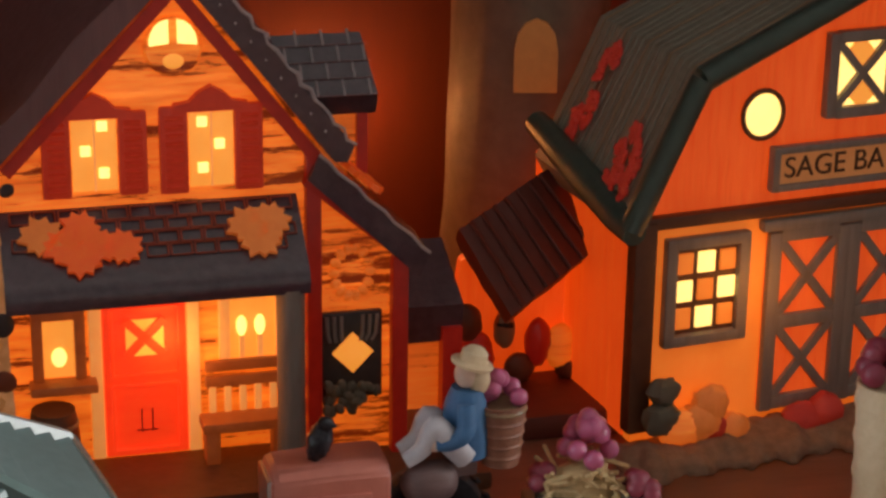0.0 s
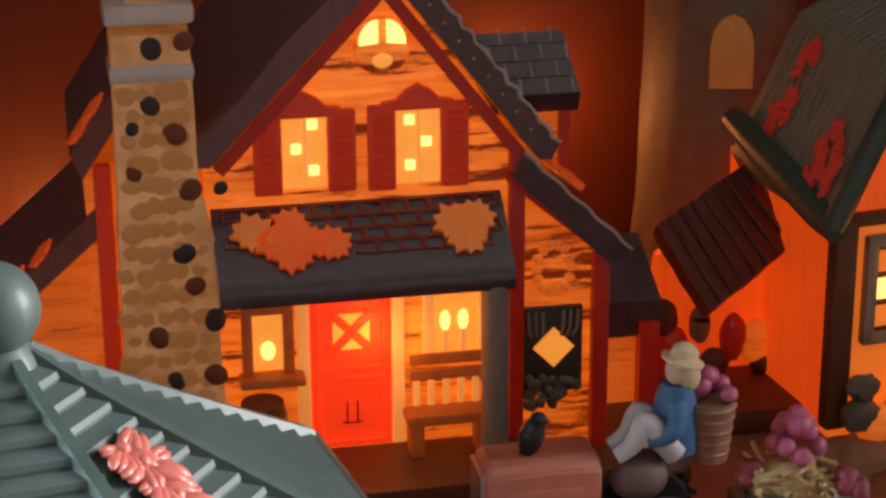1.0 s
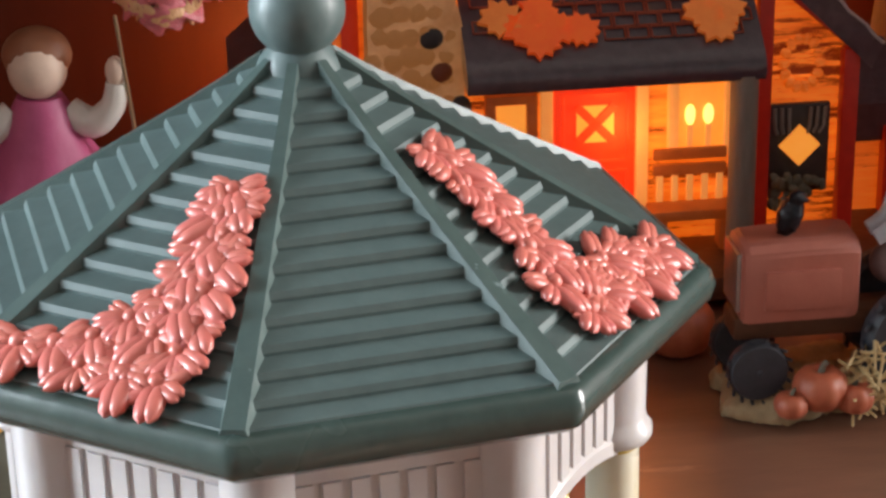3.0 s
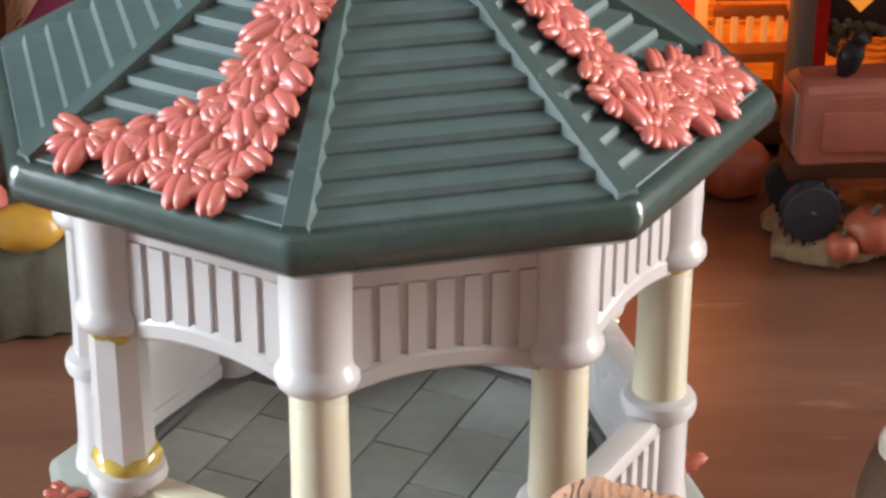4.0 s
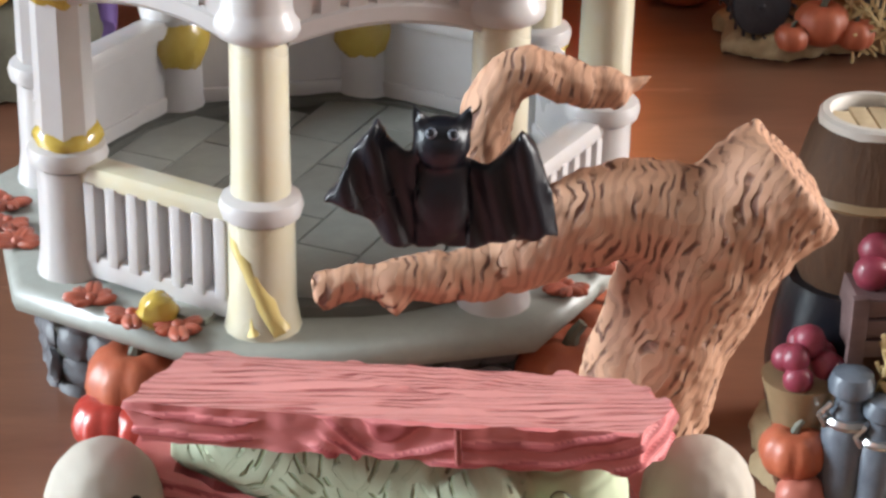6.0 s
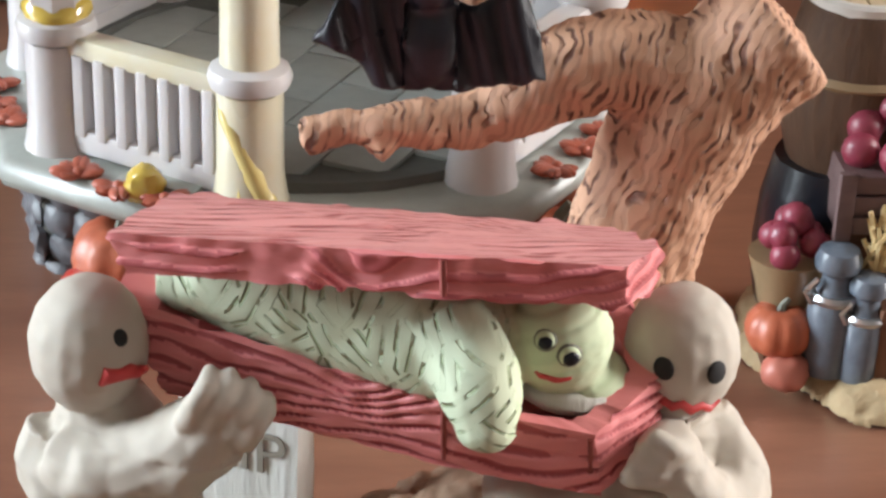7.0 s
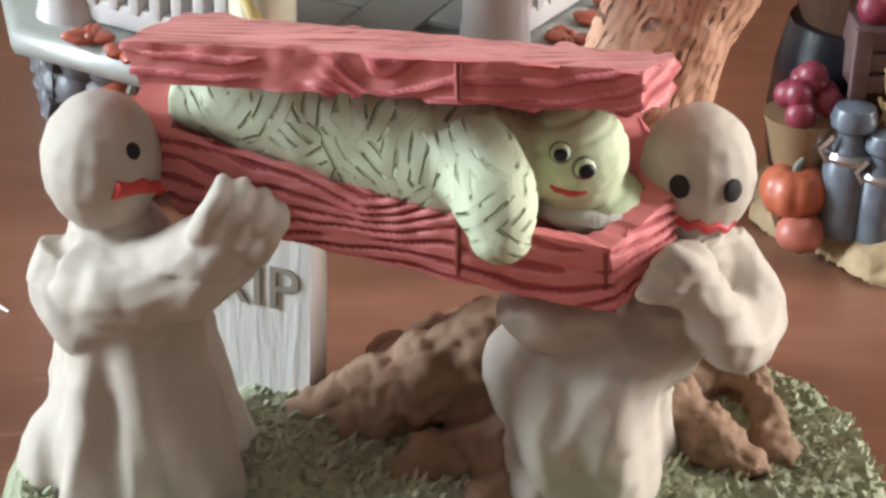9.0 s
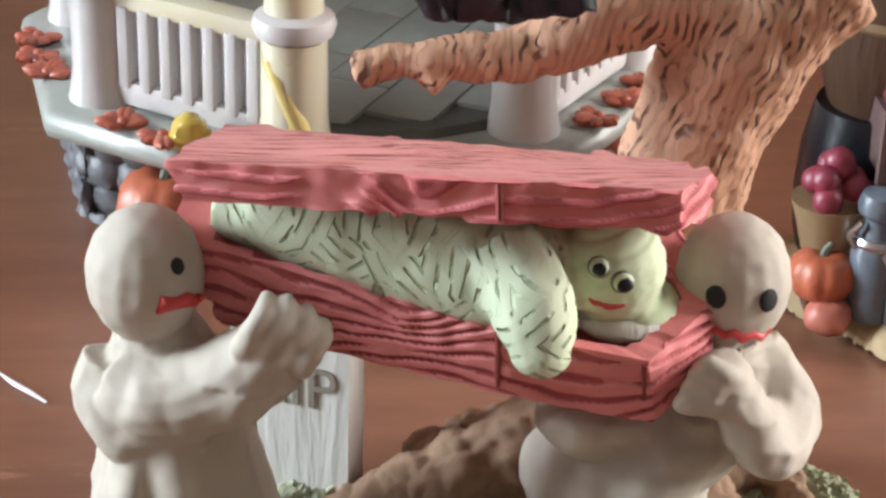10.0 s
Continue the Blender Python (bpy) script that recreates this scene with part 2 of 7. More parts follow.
# trim and shutters emit too: the houses' light put into their colour
M["redtrim"] = mat("glowing_dark_red_trim", (0.42, 0.03, 0.02), (0.25, 0.015, 0.012), 260, 0.35, 0.3, coat=0.3, glow=0.18, glow_col=(1.0, 0.3, 0.1))
M["shutter"] = mat("glowing_brick_red_shutter", (0.50, 0.07, 0.04), (0.36, 0.04, 0.025), 300, 0.45, 0.4, glow=0.35, glow_col=(1.0, 0.35, 0.12))
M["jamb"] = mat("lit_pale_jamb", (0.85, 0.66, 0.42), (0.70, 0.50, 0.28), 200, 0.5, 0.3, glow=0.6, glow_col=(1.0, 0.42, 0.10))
M["pane"] = mat("lit_amber_pane", (0.95, 0.60, 0.24), (0.85, 0.48, 0.15), 150, 0.35, 0.1, glow=0.8, glow_col=(1.0, 0.52, 0.13))
M["hot"] = mat("bright_bulb_opening", (1.0, 0.93, 0.75), (1.0, 0.88, 0.6), 100, 0.4, 0.0, glow=1.7, glow_col=(1.0, 0.66, 0.22))
M["slate"] = mat("plum_black_shingle", (0.10, 0.066, 0.088), (0.04, 0.026, 0.038), 300, 0.2, 0.6, coat=0.8, wear=((0.42, 0.42, 0.48), 0.70))
M["slate_dull"] = mat("plum_brown_roof", (0.24, 0.13, 0.13), (0.14, 0.072, 0.078), 160, 0.55, 0.5, stretch=(2.5, 1, 0.3))
# pale colour for roof joint marks and for painted roof-edge highlights
M["line"] = mat("pale_joint_and_highlight", (0.55, 0.50, 0.52), None, 300, 0.6, 0.2)
M["porchline"] = mat("red_brown_outline", (0.36, 0.07, 0.035), None, 300, 0.5, 0.2)
# faint emission paints the orange light falling on the chimney
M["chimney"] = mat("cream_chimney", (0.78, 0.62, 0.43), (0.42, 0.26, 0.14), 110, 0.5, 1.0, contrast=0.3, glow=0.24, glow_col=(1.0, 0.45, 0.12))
M["pebble_dark"] = mat("blue_black_pebble", (0.055, 0.05, 0.055), None, 400, 0.35, 0.3)
M["pebble_red"] = mat("rust_pebble", (0.26, 0.07, 0.035), None, 400, 0.4, 0.3)
M["cap"] = mat("cream_cap", (0.78, 0.74, 0.68), None, 200, 0.45, 0.2)
M["greywood"] = mat("grey_weathered_wood", (0.32, 0.29, 0.26), (0.19, 0.17, 0.15), 220, 0.5, 0.5, stretch=(2, 2, 0.4))
M["darkwood"] = mat("dark_brown_wood", (0.16, 0.065, 0.03), (0.08, 0.03, 0.016), 220, 0.5, 0.5)
# brown wood with emission added, as if lit by the windows
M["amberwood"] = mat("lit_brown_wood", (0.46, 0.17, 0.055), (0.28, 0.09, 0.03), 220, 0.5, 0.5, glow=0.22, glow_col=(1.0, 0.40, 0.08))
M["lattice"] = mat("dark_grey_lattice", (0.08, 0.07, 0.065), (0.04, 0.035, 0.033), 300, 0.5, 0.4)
# moulded leaves given a little emission in place of house light
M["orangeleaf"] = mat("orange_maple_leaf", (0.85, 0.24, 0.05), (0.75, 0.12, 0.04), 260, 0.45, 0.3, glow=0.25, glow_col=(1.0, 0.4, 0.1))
M["tanleaf"] = mat("glowing_tan_maple_leaf", (0.75, 0.35, 0.11), (0.62, 0.24, 0.07), 260, 0.45, 0.3, glow=0.25, glow_col=(1.0, 0.4, 0.1))
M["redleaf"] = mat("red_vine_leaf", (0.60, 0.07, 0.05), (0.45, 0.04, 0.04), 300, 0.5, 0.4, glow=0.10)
M["barnroof"] = mat("grey_sage_roof", (0.29, 0.28, 0.22), (0.20, 0.19, 0.14), 200, 0.5, 0.6, stretch=(2.5, 0.3, 2.5), wear=((0.45, 0.38, 0.22), 0.66))
M["barntrim"] = mat("dark_teal_trim", (0.06, 0.10, 0.08), (0.035, 0.06, 0.05), 260, 0.4, 0.3)
M["silo"] = mat("grey_brown_silo", (0.23, 0.18, 0.13), (0.12, 0.09, 0.06), 140, 0.6, 0.6, wear=((0.12, 0.08, 0.05), 0.68))
M["shedroof"] = mat("dark_red_brown_shingle", (0.14, 0.032, 0.018), (0.085, 0.02, 0.012), 160, 0.55, 0.6)
# slight emission brightens the sign; it holds no lamp
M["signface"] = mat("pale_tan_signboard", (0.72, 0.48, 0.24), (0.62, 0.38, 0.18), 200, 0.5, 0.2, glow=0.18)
M["ink"] = mat("dark_brown_lettering", (0.10, 0.05, 0.025), None, 400, 0.6, 0.1)
M["tractor"] = mat("faded_red_tractor_paint", (0.50, 0.17, 0.12), (0.40, 0.12, 0.085), 200, 0.45, 0.2, coat=0.1)
M["tyre"] = mat("slate_black_tyre", (0.055, 0.06, 0.075), (0.03, 0.032, 0.04), 400, 0.5, 0.5)
M["rim"] = mat("grey_brown_rim", (0.22, 0.18, 0.16), None, 300, 0.5, 0.3)
M["blue"] = mat("blue_jacket", (0.06, 0.18, 0.36), (0.03, 0.10, 0.22), 300, 0.6, 0.4)
M["trouser"] = mat("pale_grey_cloth", (0.55, 0.55, 0.58), (0.40, 0.40, 0.44), 300, 0.5, 0.3)
M["straw"] = mat("straw_cream", (0.72, 0.60, 0.40), (0.58, 0.44, 0.26), 400, 0.6, 0.5)
M["skin"] = mat("pale_painted_resin", (0.75, 0.56, 0.44), None, 300, 0.5, 0.1)
M["wicker"] = mat("brown_wicker", (0.36, 0.17, 0.11), (0.20, 0.09, 0.055), 400, 0.5, 0.5)
M["apple"] = mat("crimson_apple", (0.30, 0.045, 0.075), (0.18, 0.02, 0.04), 300, 0.42, 0.3, coat=0.12)
M["plum"] = mat("magenta_fruit", (0.52, 0.13, 0.26), (0.40, 0.07, 0.16), 300, 0.32, 0.15, coat=0.4)
M["hay"] = mat("pale_hay", (0.66, 0.50, 0.26), (0.46, 0.32, 0.14), 700, 0.7, 0.9)
M["metal"] = mat("brushed_tin", (0.62, 0.62, 0.63), (0.45, 0.45, 0.46), 200, 0.28, 0.1, metal=0.9)
M["can"] = mat("blue_grey_milk_can", (0.16, 0.185, 0.22), (0.06, 0.075, 0.10), 320, 0.35, 0.3, coat=0.25, wear=((0.62, 0.60, 0.55), 0.66))
M["barrel"] = mat("brown_barrel_wood", (0.12, 0.058, 0.026), (0.06, 0.028, 0.014), 220, 0.75, 0.6, stretch=(3, 3, 0.4))
M["siloglass"] = mat("dim_amber_pane", (0.62, 0.36, 0.12), None, 200, 0.35, 0.1, glow=0.10)
M["hoop"] = mat("tan_hoop", (0.31, 0.21, 0.115), None, 300, 0.4, 0.2)
M["crate"] = mat("mauve_grey_crate", (0.17, 0.105, 0.10), (0.10, 0.06, 0.058), 240, 0.55, 0.5, stretch=(0.5, 1, 3))
M["sand"] = mat("sandy_base", (0.50, 0.38, 0.22), (0.34, 0.24, 0.13), 500, 0.8, 0.7)
M["pink"] = mat("magenta_pink_dress", (0.50, 0.10, 0.22), (0.38, 0.06, 0.16), 240, 0.5, 0.3)
M["petal_pink"] = mat("pink_blossom", (0.80, 0.26, 0.29), (0.68, 0.15, 0.19), 250, 0.4, 0.3, coat=0.2)
M["petal_yellow"] = mat("yellow_blossom", (0.86, 0.60, 0.30), (0.82, 0.42, 0.22), 250, 0.4, 0.3, coat=0.2)
M["violet"] = mat("violet_trim", (0.22, 0.14, 0.42), None, 300, 0.5, 0.2)
M["hair"] = mat("auburn_hair", (0.30, 0.11, 0.05), None, 400, 0.5, 0.5)
M["yellowgourd"] = mat("yellow_gourd", (0.72, 0.42, 0.06), (0.60, 0.30, 0.04), 250, 0.35, 0.2, coat=0.3)

# ---- mesh helpers ----
def V(*a):
    return Vector(a)


def box(bm, c, s, r=None, mi=0, bev=0.0):
    m = Matrix.Translation(c) @ (r.to_4x4() if r else Matrix.Identity(4)) @ Matrix.Diagonal((*s, 1))
    g = bmesh.ops.create_cube(bm, size=1.0, matrix=m)
    faces = list({f for v in g["verts"] for f in v.link_faces})
    if bev:
        edges = list({e for v in g["verts"] for e in v.link_edges})
        g = bmesh.ops.bevel(bm, geom=edges, offset=bev, segments=2, profile=0.6, affect="EDGES")
        faces = [f for f in bm.faces if f.is_valid and f in set(g["faces"])] + [f for f in faces if f.is_valid]
    for f in faces:
        f.material_index = mi
    return bm


def ell(bm, c, r, rot=None, mi=0, u=16, v=10):
    m = Matrix.Translation(c) @ (rot.to_4x4() if rot else Matrix.Identity(4)) @ Matrix.Diagonal((*r, 1))
    g = bmesh.ops.create_uvsphere(bm, u_segments=u, v_segments=v, radius=1.0, matrix=m)
    for f in {f for w in g["verts"] for f in w.link_faces}:
        f.material_index = mi
    return bm


def skin_rings(bm, rings, mi=0, caps=True, closed=True):
    made = [[bm.verts.new(p) for p in ring] for ring in rings]
    n = len(made[0])
    for a, b in zip(made, made[1:]):
        for i in range(n if closed else n - 1):
            f = bm.faces.new((a[i], a[(i + 1) % n], b[(i + 1) % n], b[i]))
            f.material_index = mi
    if caps:
        bm.faces.new(made[0][::-1]).material_index = mi
        bm.faces.new(made[-1]).material_index = mi
    return bm


def lathe(bm, prof, c=(0, 0, 0), n=24, mi=0, rot=None, wave=None, turn_by=0.0):
    rings = []
    for r, z in prof:
        ring = []
        for i in range(n):
            a = 2 * math.pi * i / n + turn_by
            k = r * (1 + (wave(a, z) if wave else 0))
            p = V(k * math.cos(a), k * math.sin(a), z)
            ring.append((rot @ p if rot else p) + V(*c))
        rings.append(ring)
    return skin_rings(bm, rings, mi)


def tube(bm, pts, rad, n=10, mi=0):
    pts = [V(*p) for p in pts]
    rad = rad if isinstance(rad, (list, tuple)) else [rad] * len(pts)
    rings, up = [], None
    for i, p in enumerate(pts):
        d = (pts[min(i + 1, len(pts) - 1)] - pts[max(i - 1, 0)]).normalized()
        if up is None:
            up = V(0, 0, 1) if abs(d.z) < 0.9 else V(0, 1, 0)
        a = d.cross(up).normalized()
        b = a.cross(d).normalized()
        up = b
        rings.append([p + (a * math.cos(2 * math.pi * k / n) + b * math.sin(2 * math.pi * k / n)) * rad[i] for k in range(n)])
    return skin_rings(bm, rings, mi)


def smooth_path(pts, k=5):
    """A finer path with radii: rows (x, y, z, r)."""
    out = []
    for i in range(len(pts) - 1):
        p0, p1, p2, p3 = (np.array(pts[max(0, min(len(pts) - 1, j))]) for j in (i - 1, i, i + 1, i + 2))
        for s in range(k):
            t = s / k
            out.append(0.5 * ((2 * p1) + (p2 - p0) * t + (2 * p0 - 5 * p1 + 4 * p2 - p3) * t * t + (3 * p1 - p0 - 3 * p2 + p3) * t ** 3))
    out.append(np.array(pts[-1]))
    return [tuple(o[:3]) for o in out], [max(0.0002, float(o[3])) for o in out]


def limb(bm, pts, n=12, k=5, mi=0, tip=False):
    p, r = smooth_path(pts, k)
    if tip:
        ell(bm, p[-1], (r[-1],) * 3, None, mi, 10, 8)
    return tube(bm, p, r, n, mi)


def prism(bm, poly, thick, m=None, mi=0):
    """A polygon in x, z with thickness along +y (centred), moved by m."""
    m = m or Matrix.Identity(4)
    a = [m @ V(x, -thick / 2, z) for x, z in poly]
    b = [m @ V(x, thick / 2, z) for x, z in poly]
    return skin_rings(bm, [b, a], mi)


def slab3(bm, top, down, mi=0):
    """A slab under a polygon of points in space, thick by the vector down."""
    top = [V(*p) for p in top]
    return skin_rings(bm, [[p + V(*down) for p in top], top], mi)


def roughen(bm, amp, freq, seed=0.0):
    bm.normal_update()
    for v in bm.verts:
        v.co += v.normal * amp * noise.fractal(v.co * freq + V(seed, seed, seed), 0.8, 2.0, 4)
    return bm


def split(bm, cuts):
    bmesh.ops.subdivide_edges(bm, edges=bm.edges[:], cuts=cuts, use_grid_fill=True)
    return bm


def mesh_of(name, bm, mats, sharp=38):
    bmesh.ops.recalc_face_normals(bm, faces=bm.faces)
    me = bpy.data.meshes.new(name)
    bm.to_mesh(me)
    bm.free()
    for m in mats if isinstance(mats, (list, tuple)) else [mats]:
        me.materials.append(m)
    me.polygons.foreach_set("use_smooth", [True] * len(me.polygons))
    me.set_sharp_from_angle(angle=radians(sharp))
    return me


def part(name, bm, mats, parent, label="", sharp=38, kind=""):
    me = bm if isinstance(bm, bpy.types.Mesh) else mesh_of(name, bm, mats, sharp)
    ob = new(name, me)
    ob.parent = parent
    if parent:
        ob.matrix_parent_inverse = Matrix.Translation(-parent.location) if parent.type == "EMPTY" else Matrix.Identity(4)
    return tagged(ob, label, kind=kind)


def thing(name, loc, label, category, group="", kind=""):
    ob = new(name)
    ob.location, ob.empty_display_size = loc, 0.01
    return tagged(ob, label, category, group, kind)


def solo(name, bm, mats, label, category, group="", kind="", sharp=38):
    return tagged(new(name, mesh_of(name, bm, mats, sharp)), label, category, group, kind)


def fused(bm, voxel=0.0006, rounds=4):
    """The soft union of overlapping shapes, as one skin."""
    me = bpy.data.meshes.new("raw")
    bmesh.ops.recalc_face_normals(bm, faces=bm.faces)
    bm.to_mesh(me)
    bm.free()
    ob = new("raw", me)
    r = ob.modifiers.new("r", "REMESH")
    r.mode, r.voxel_size = "VOXEL", voxel
    s = ob.modifiers.new("s", "SMOOTH")
    s.factor, s.iterations = 0.6, rounds
    dg = bpy.context.evaluated_depsgraph_get()
    res = bmesh.new()
    tmp = bpy.data.meshes.new_from_object(ob.evaluated_get(dg))
    res.from_mesh(tmp)
    bpy.data.objects.remove(ob)
    bpy.data.meshes.remove(me)
    bpy.data.meshes.remove(tmp)
    return res


B = bmesh.new


def tree_of(bm):
    from mathutils.bvhtree import BVHTree
    return BVHTree.FromBMesh(bm)


def on_skin(bvh, p, eye=(-0.0036, -0.3376, 0.1458)):
    """Where the line from eye through p meets the skin, and its normal."""
    d = (V(*p) - V(*eye)).normalized()
    hit = bvh.ray_cast(V(*eye), d)
    return (hit[0], hit[1]) if hit[0] else (V(*p), -d)


def facing(n):
    return n.to_track_quat("Z", "Y").to_matrix()


def leaf_bm(lobes=7, r=0.0055, spread=220, fat=0.34, lift=0.3):
    """A moulded maple leaf: a fan of grooved lobes, lying in x, y."""
    bm = B()
    for i in range(lobes):
        a = radians(-spread / 2 + spread * i / (lobes - 1))
        ln = r * (1.0 - 0.28 * abs(i - (lobes - 1) / 2) / (lobes / 2)) * (0.92 if i % 2 else 1.08)
        d = V(math.sin(a), -math.cos(a), 0)
        rot = Euler((radians(9), 0, a - math.pi)).to_matrix() @ Matrix.Identity(3)
        for side in (-1, 1):
            off = V(d.y, -d.x, 0) * side * ln * 0.10
            ell(bm, d * ln * 0.5 + off + V(0, 0, ln * 0.10), (ln * fat * 0.62, ln * 0.52, ln * lift * 0.6), rot, u=8, v=6)
    ell(bm, (0, 0, r * 0.1), (r * 0.22, r * 0.22, r * 0.2), u=8, v=6)
    return bm


def flat_leaf(r, thick=0.0008):
    """A five-pointed maple leaf outline with thickness, in x, z."""
    pts = []
    for i in range(20):
        a = 2 * math.pi * i / 20
        k = [1.0, 0.72, 0.9, 0.66][i % 4] * (0.75 + 0.25 * math.cos(a / 2) ** 2)
        pts.append((r * k * math.sin(a), r * k * math.cos(a)))
    return prism(B(), pts, thick)


def text_bm(s, size, depth):
    cu = bpy.data.curves.new("t", "FONT")
    cu.body, cu.size, cu.extrude, cu.align_x, cu.align_y = s, size, depth, "LEFT", "CENTER"
    ob = new("t", cu)
    me = bpy.data.meshes.new_from_object(ob.evaluated_get(bpy.context.evaluated_depsgraph_get()))
    bm = B()
    bm.from_mesh(me)
    bpy.data.objects.remove(ob)
    bpy.data.curves.remove(cu)
    bpy.data.meshes.remove(me)
    return bm


# ---- the setting ----
def setting():
    bm = box(B(), (0, -0.35, -0.015), (1.9, 1.39, 0.03), bev=0.004)
    table = thing("table", (0, -0.35, -0.78), "varnished red-brown wooden table pushed against the wall", "table")
    part("tabletop", bm, M["table"], table)
    for sx in (-1, 1):
        for sy in (-1, 1):
            part("leg", box(B(), (0.85 * sx, -0.35 + 0.62 * sy, -0.405), (0.07, 0.07, 0.75), bev=0.004), M["table"], table)
    solo("wall_north", box(B(), (0, 0.40, 0.4), (4.2, 0.10, 2.4)), M["board"], "plain dark red-brown board wall", "wall", kind="structure")
    solo("wall_south", box(B(), (0, -2.55, 0.4), (4.2, 0.10, 2.4)), M["plaster"], "plain pale plaster wall", "wall", kind="structure")
    solo("floor", box(B(), (0, -1.05, -0.80), (4.2, 3.1, 0.04)), M["table"], "plain wooden floor", "floor", kind="structure")
    solo("ceiling", box(B(), (0, -1.05, 1.62), (4.2, 3.1, 0.04)), M["plaster"], "plain white plaster ceiling", "ceiling", kind="structure")
    for name, x, cy in (("wall_west", -2.05, 0.15), ("wall_east", 2.05, 0.05)):
        bm = B()
        y0, y1, z0, z1 = cy - 0.62, cy + 0.2, 0.0, 1.24
        box(bm, (x, (-2.5 + y0) / 2, 0.4), (0.1, y0 + 2.5, 2.4))
        box(bm, (x, (y1 + 0.45) / 2, 0.4), (0.1, 0.45 - y1, 2.4))
        box(bm, (x, (y0 + y1) / 2, (z0 - 0.8) / 2), (0.1, y1 - y0, z0 + 0.8))
        box(bm, (x, (y0 + y1) / 2, (z1 + 1.6) / 2), (0.1, y1 - y0, 1.6 - z1))
        solo(name, bm, M["plaster"], "plain plaster wall with a window opening", "wall", kind="structure")


setting()
# boards out of view, added only to keep window light off the houses
for nm, x, y0 in (("light_blocker_west", -0.23, 0.075), ("light_blocker_east", 0.47, 0.075)):
    solo(nm, box(B(), (x, (y0 + 0.35) / 2, 0.8), (0.04, 0.35 - y0, 1.6)), M["board"], "plain dark board side of the alcove", "wall", kind="structure")


FAR = Matrix.Translation((0.0087, 0.0133, 0)) @ Matrix.Rotation(radians(1.63), 4, "Z") @ Matrix.Diagonal((0.954, 0.954, 0.975, 1))


def placed(m, build):
    """Build things in their own frame and set them in the place by m."""
    before = set(scene.objects)
    build()
    for o in [o for o in scene.objects if o not in before and o.parent is None]:
        o.matrix_basis = m @ o.matrix_basis

# ---- gazebo ----
AL = radians(11.4)


def corner(k, r, z):
    a = radians(-90 + 45 * k) + AL
    return V(r * math.cos(a), r * math.sin(a), z)


def roof_at(s):
    """Radius and height of the roof, s from the neck (0) to the eave (1)."""
    return 0.006 + (0.0622 - 0.006) * s, 0.1290 - 0.0335 * s ** 0.93


def gazebo():
    g = thing("gazebo", (0, 0, 0), "white porcelain gazebo with a dark green slatted octagonal roof", "gazebo")
    # base: slab on a ring of stones
    def oct_ring(r, z, turn=AL):
        return [V(r * math.cos(radians(22.5 + 45 * i) + turn), r * math.sin(radians(22.5 + 45 * i) + turn), z) for i in range(8)]
    bm = skin_rings(B(), [oct_ring(0.0528, -0.0079), oct_ring(0.0536, 0.0105)])
    core = part("plinth", bm, M["joint"], g, "dark mortar between grey stones")
    bm = skin_rings(B(), [oct_ring(0.0575, 0.0092), oct_ring(0.0600, 0.0102), oct_ring(0.0606, 0.0118), oct_ring(0.0600, 0.0136), oct_ring(0.0584, 0.0147), oct_ring(0.05, 0.0150), oct_ring(0.01, 0.0150)])
    part("base_slab", bm, M["slab"], g, "grey-green glazed slab", sharp=50)
    rng = random.Random(3)
    stones = []
    for i in range(5):
        b = ell(B(), (0, 0, 0), (0.0036 + 0.0008 * rng.random(), 0.0016, 0.0026 + 0.0006 * rng.random()), u=8, v=6)
        for v in b.verts:
            v.co *= 0.85 + 0.3 * rng.random()
        stones.append(mesh_of("stone", b, M["stone"]))
    ring = oct_ring(0.0536, 0)
    for i in range(8):
        a, b = ring[i], ring[(i + 1) % 8]
        d = (b - a).normalized()
        for row in (-2, -1, 0, 1):
            n = 6
            for j in range(n):
                p = a.lerp(b, (j + 0.5 + 0.3 * (row % 2) + 0.2 * (rng.random() - 0.5)) / n)
                o = part("stone", rng.choice(stones), None, core)
                o.matrix_parent_inverse = Matrix.Identity(4)
                o.location = (p.x, p.y, 0.003 + 0.005 * row)
                o.rotation_euler = (0, rng.uniform(-0.4, 0.4), math.atan2(d.y, d.x))
    # floor tiles
    sub = part("floor_bed", skin_rings(B(), [oct_ring(0.047, 0.0148, AL), oct_ring(0.047, 0.0152, AL)]), M["joint"], g, "dark joints of the gazebo floor")
    s, sl = 0.0118, 0.0208
    tm = mesh_of("tile", box(B(), (0, 0, 0), (s - 0.0004, sl - 0.0004, 0.0012), bev=0.00018), M["slab"])
    for i in range(-5, 6):
        for j in range(-4, 5):
            p = Matrix.Rotation(radians(-27), 2) @ Vector((i * s, j * sl + (i % 2) * sl / 2))
            if p.length < 0.043:
                o = part("tile", tm, None, sub)
                o.matrix_parent_inverse = Matrix.Identity(4)
                o.location, o.rotation_euler = (p.x, p.y, 0.0154 + 0.0001 * rng.random()), (0, 0, radians(-27))
    rim = lathe(B(), [(0.0415, 0.0150), (0.0425, 0.0166), (0.0462, 0.0166), (0.0468, 0.0150)], n=48)
    roughen(rim, 0.0006, 400)
    part("floor_edge", rim, M["joint"], g, "dark rough edge round the floor")
    # posts
    post = B()
    lathe(post, [(0.0050, 0.0628), (0.0061, 0.0634), (0.0066, 0.0645), (0.0064, 0.0658), (0.0056, 0.0669), (0.0054, 0.0680), (0.0056, 0.0860)], n=16)
    cap_me = mesh_of("capital", post, M["white"])
    shaft_me = mesh_of("shaft", lathe(B(), [(0.0047, 0.0355), (0.0045, 0.045), (0.0044, 0.064)], n=22), M["cream"])
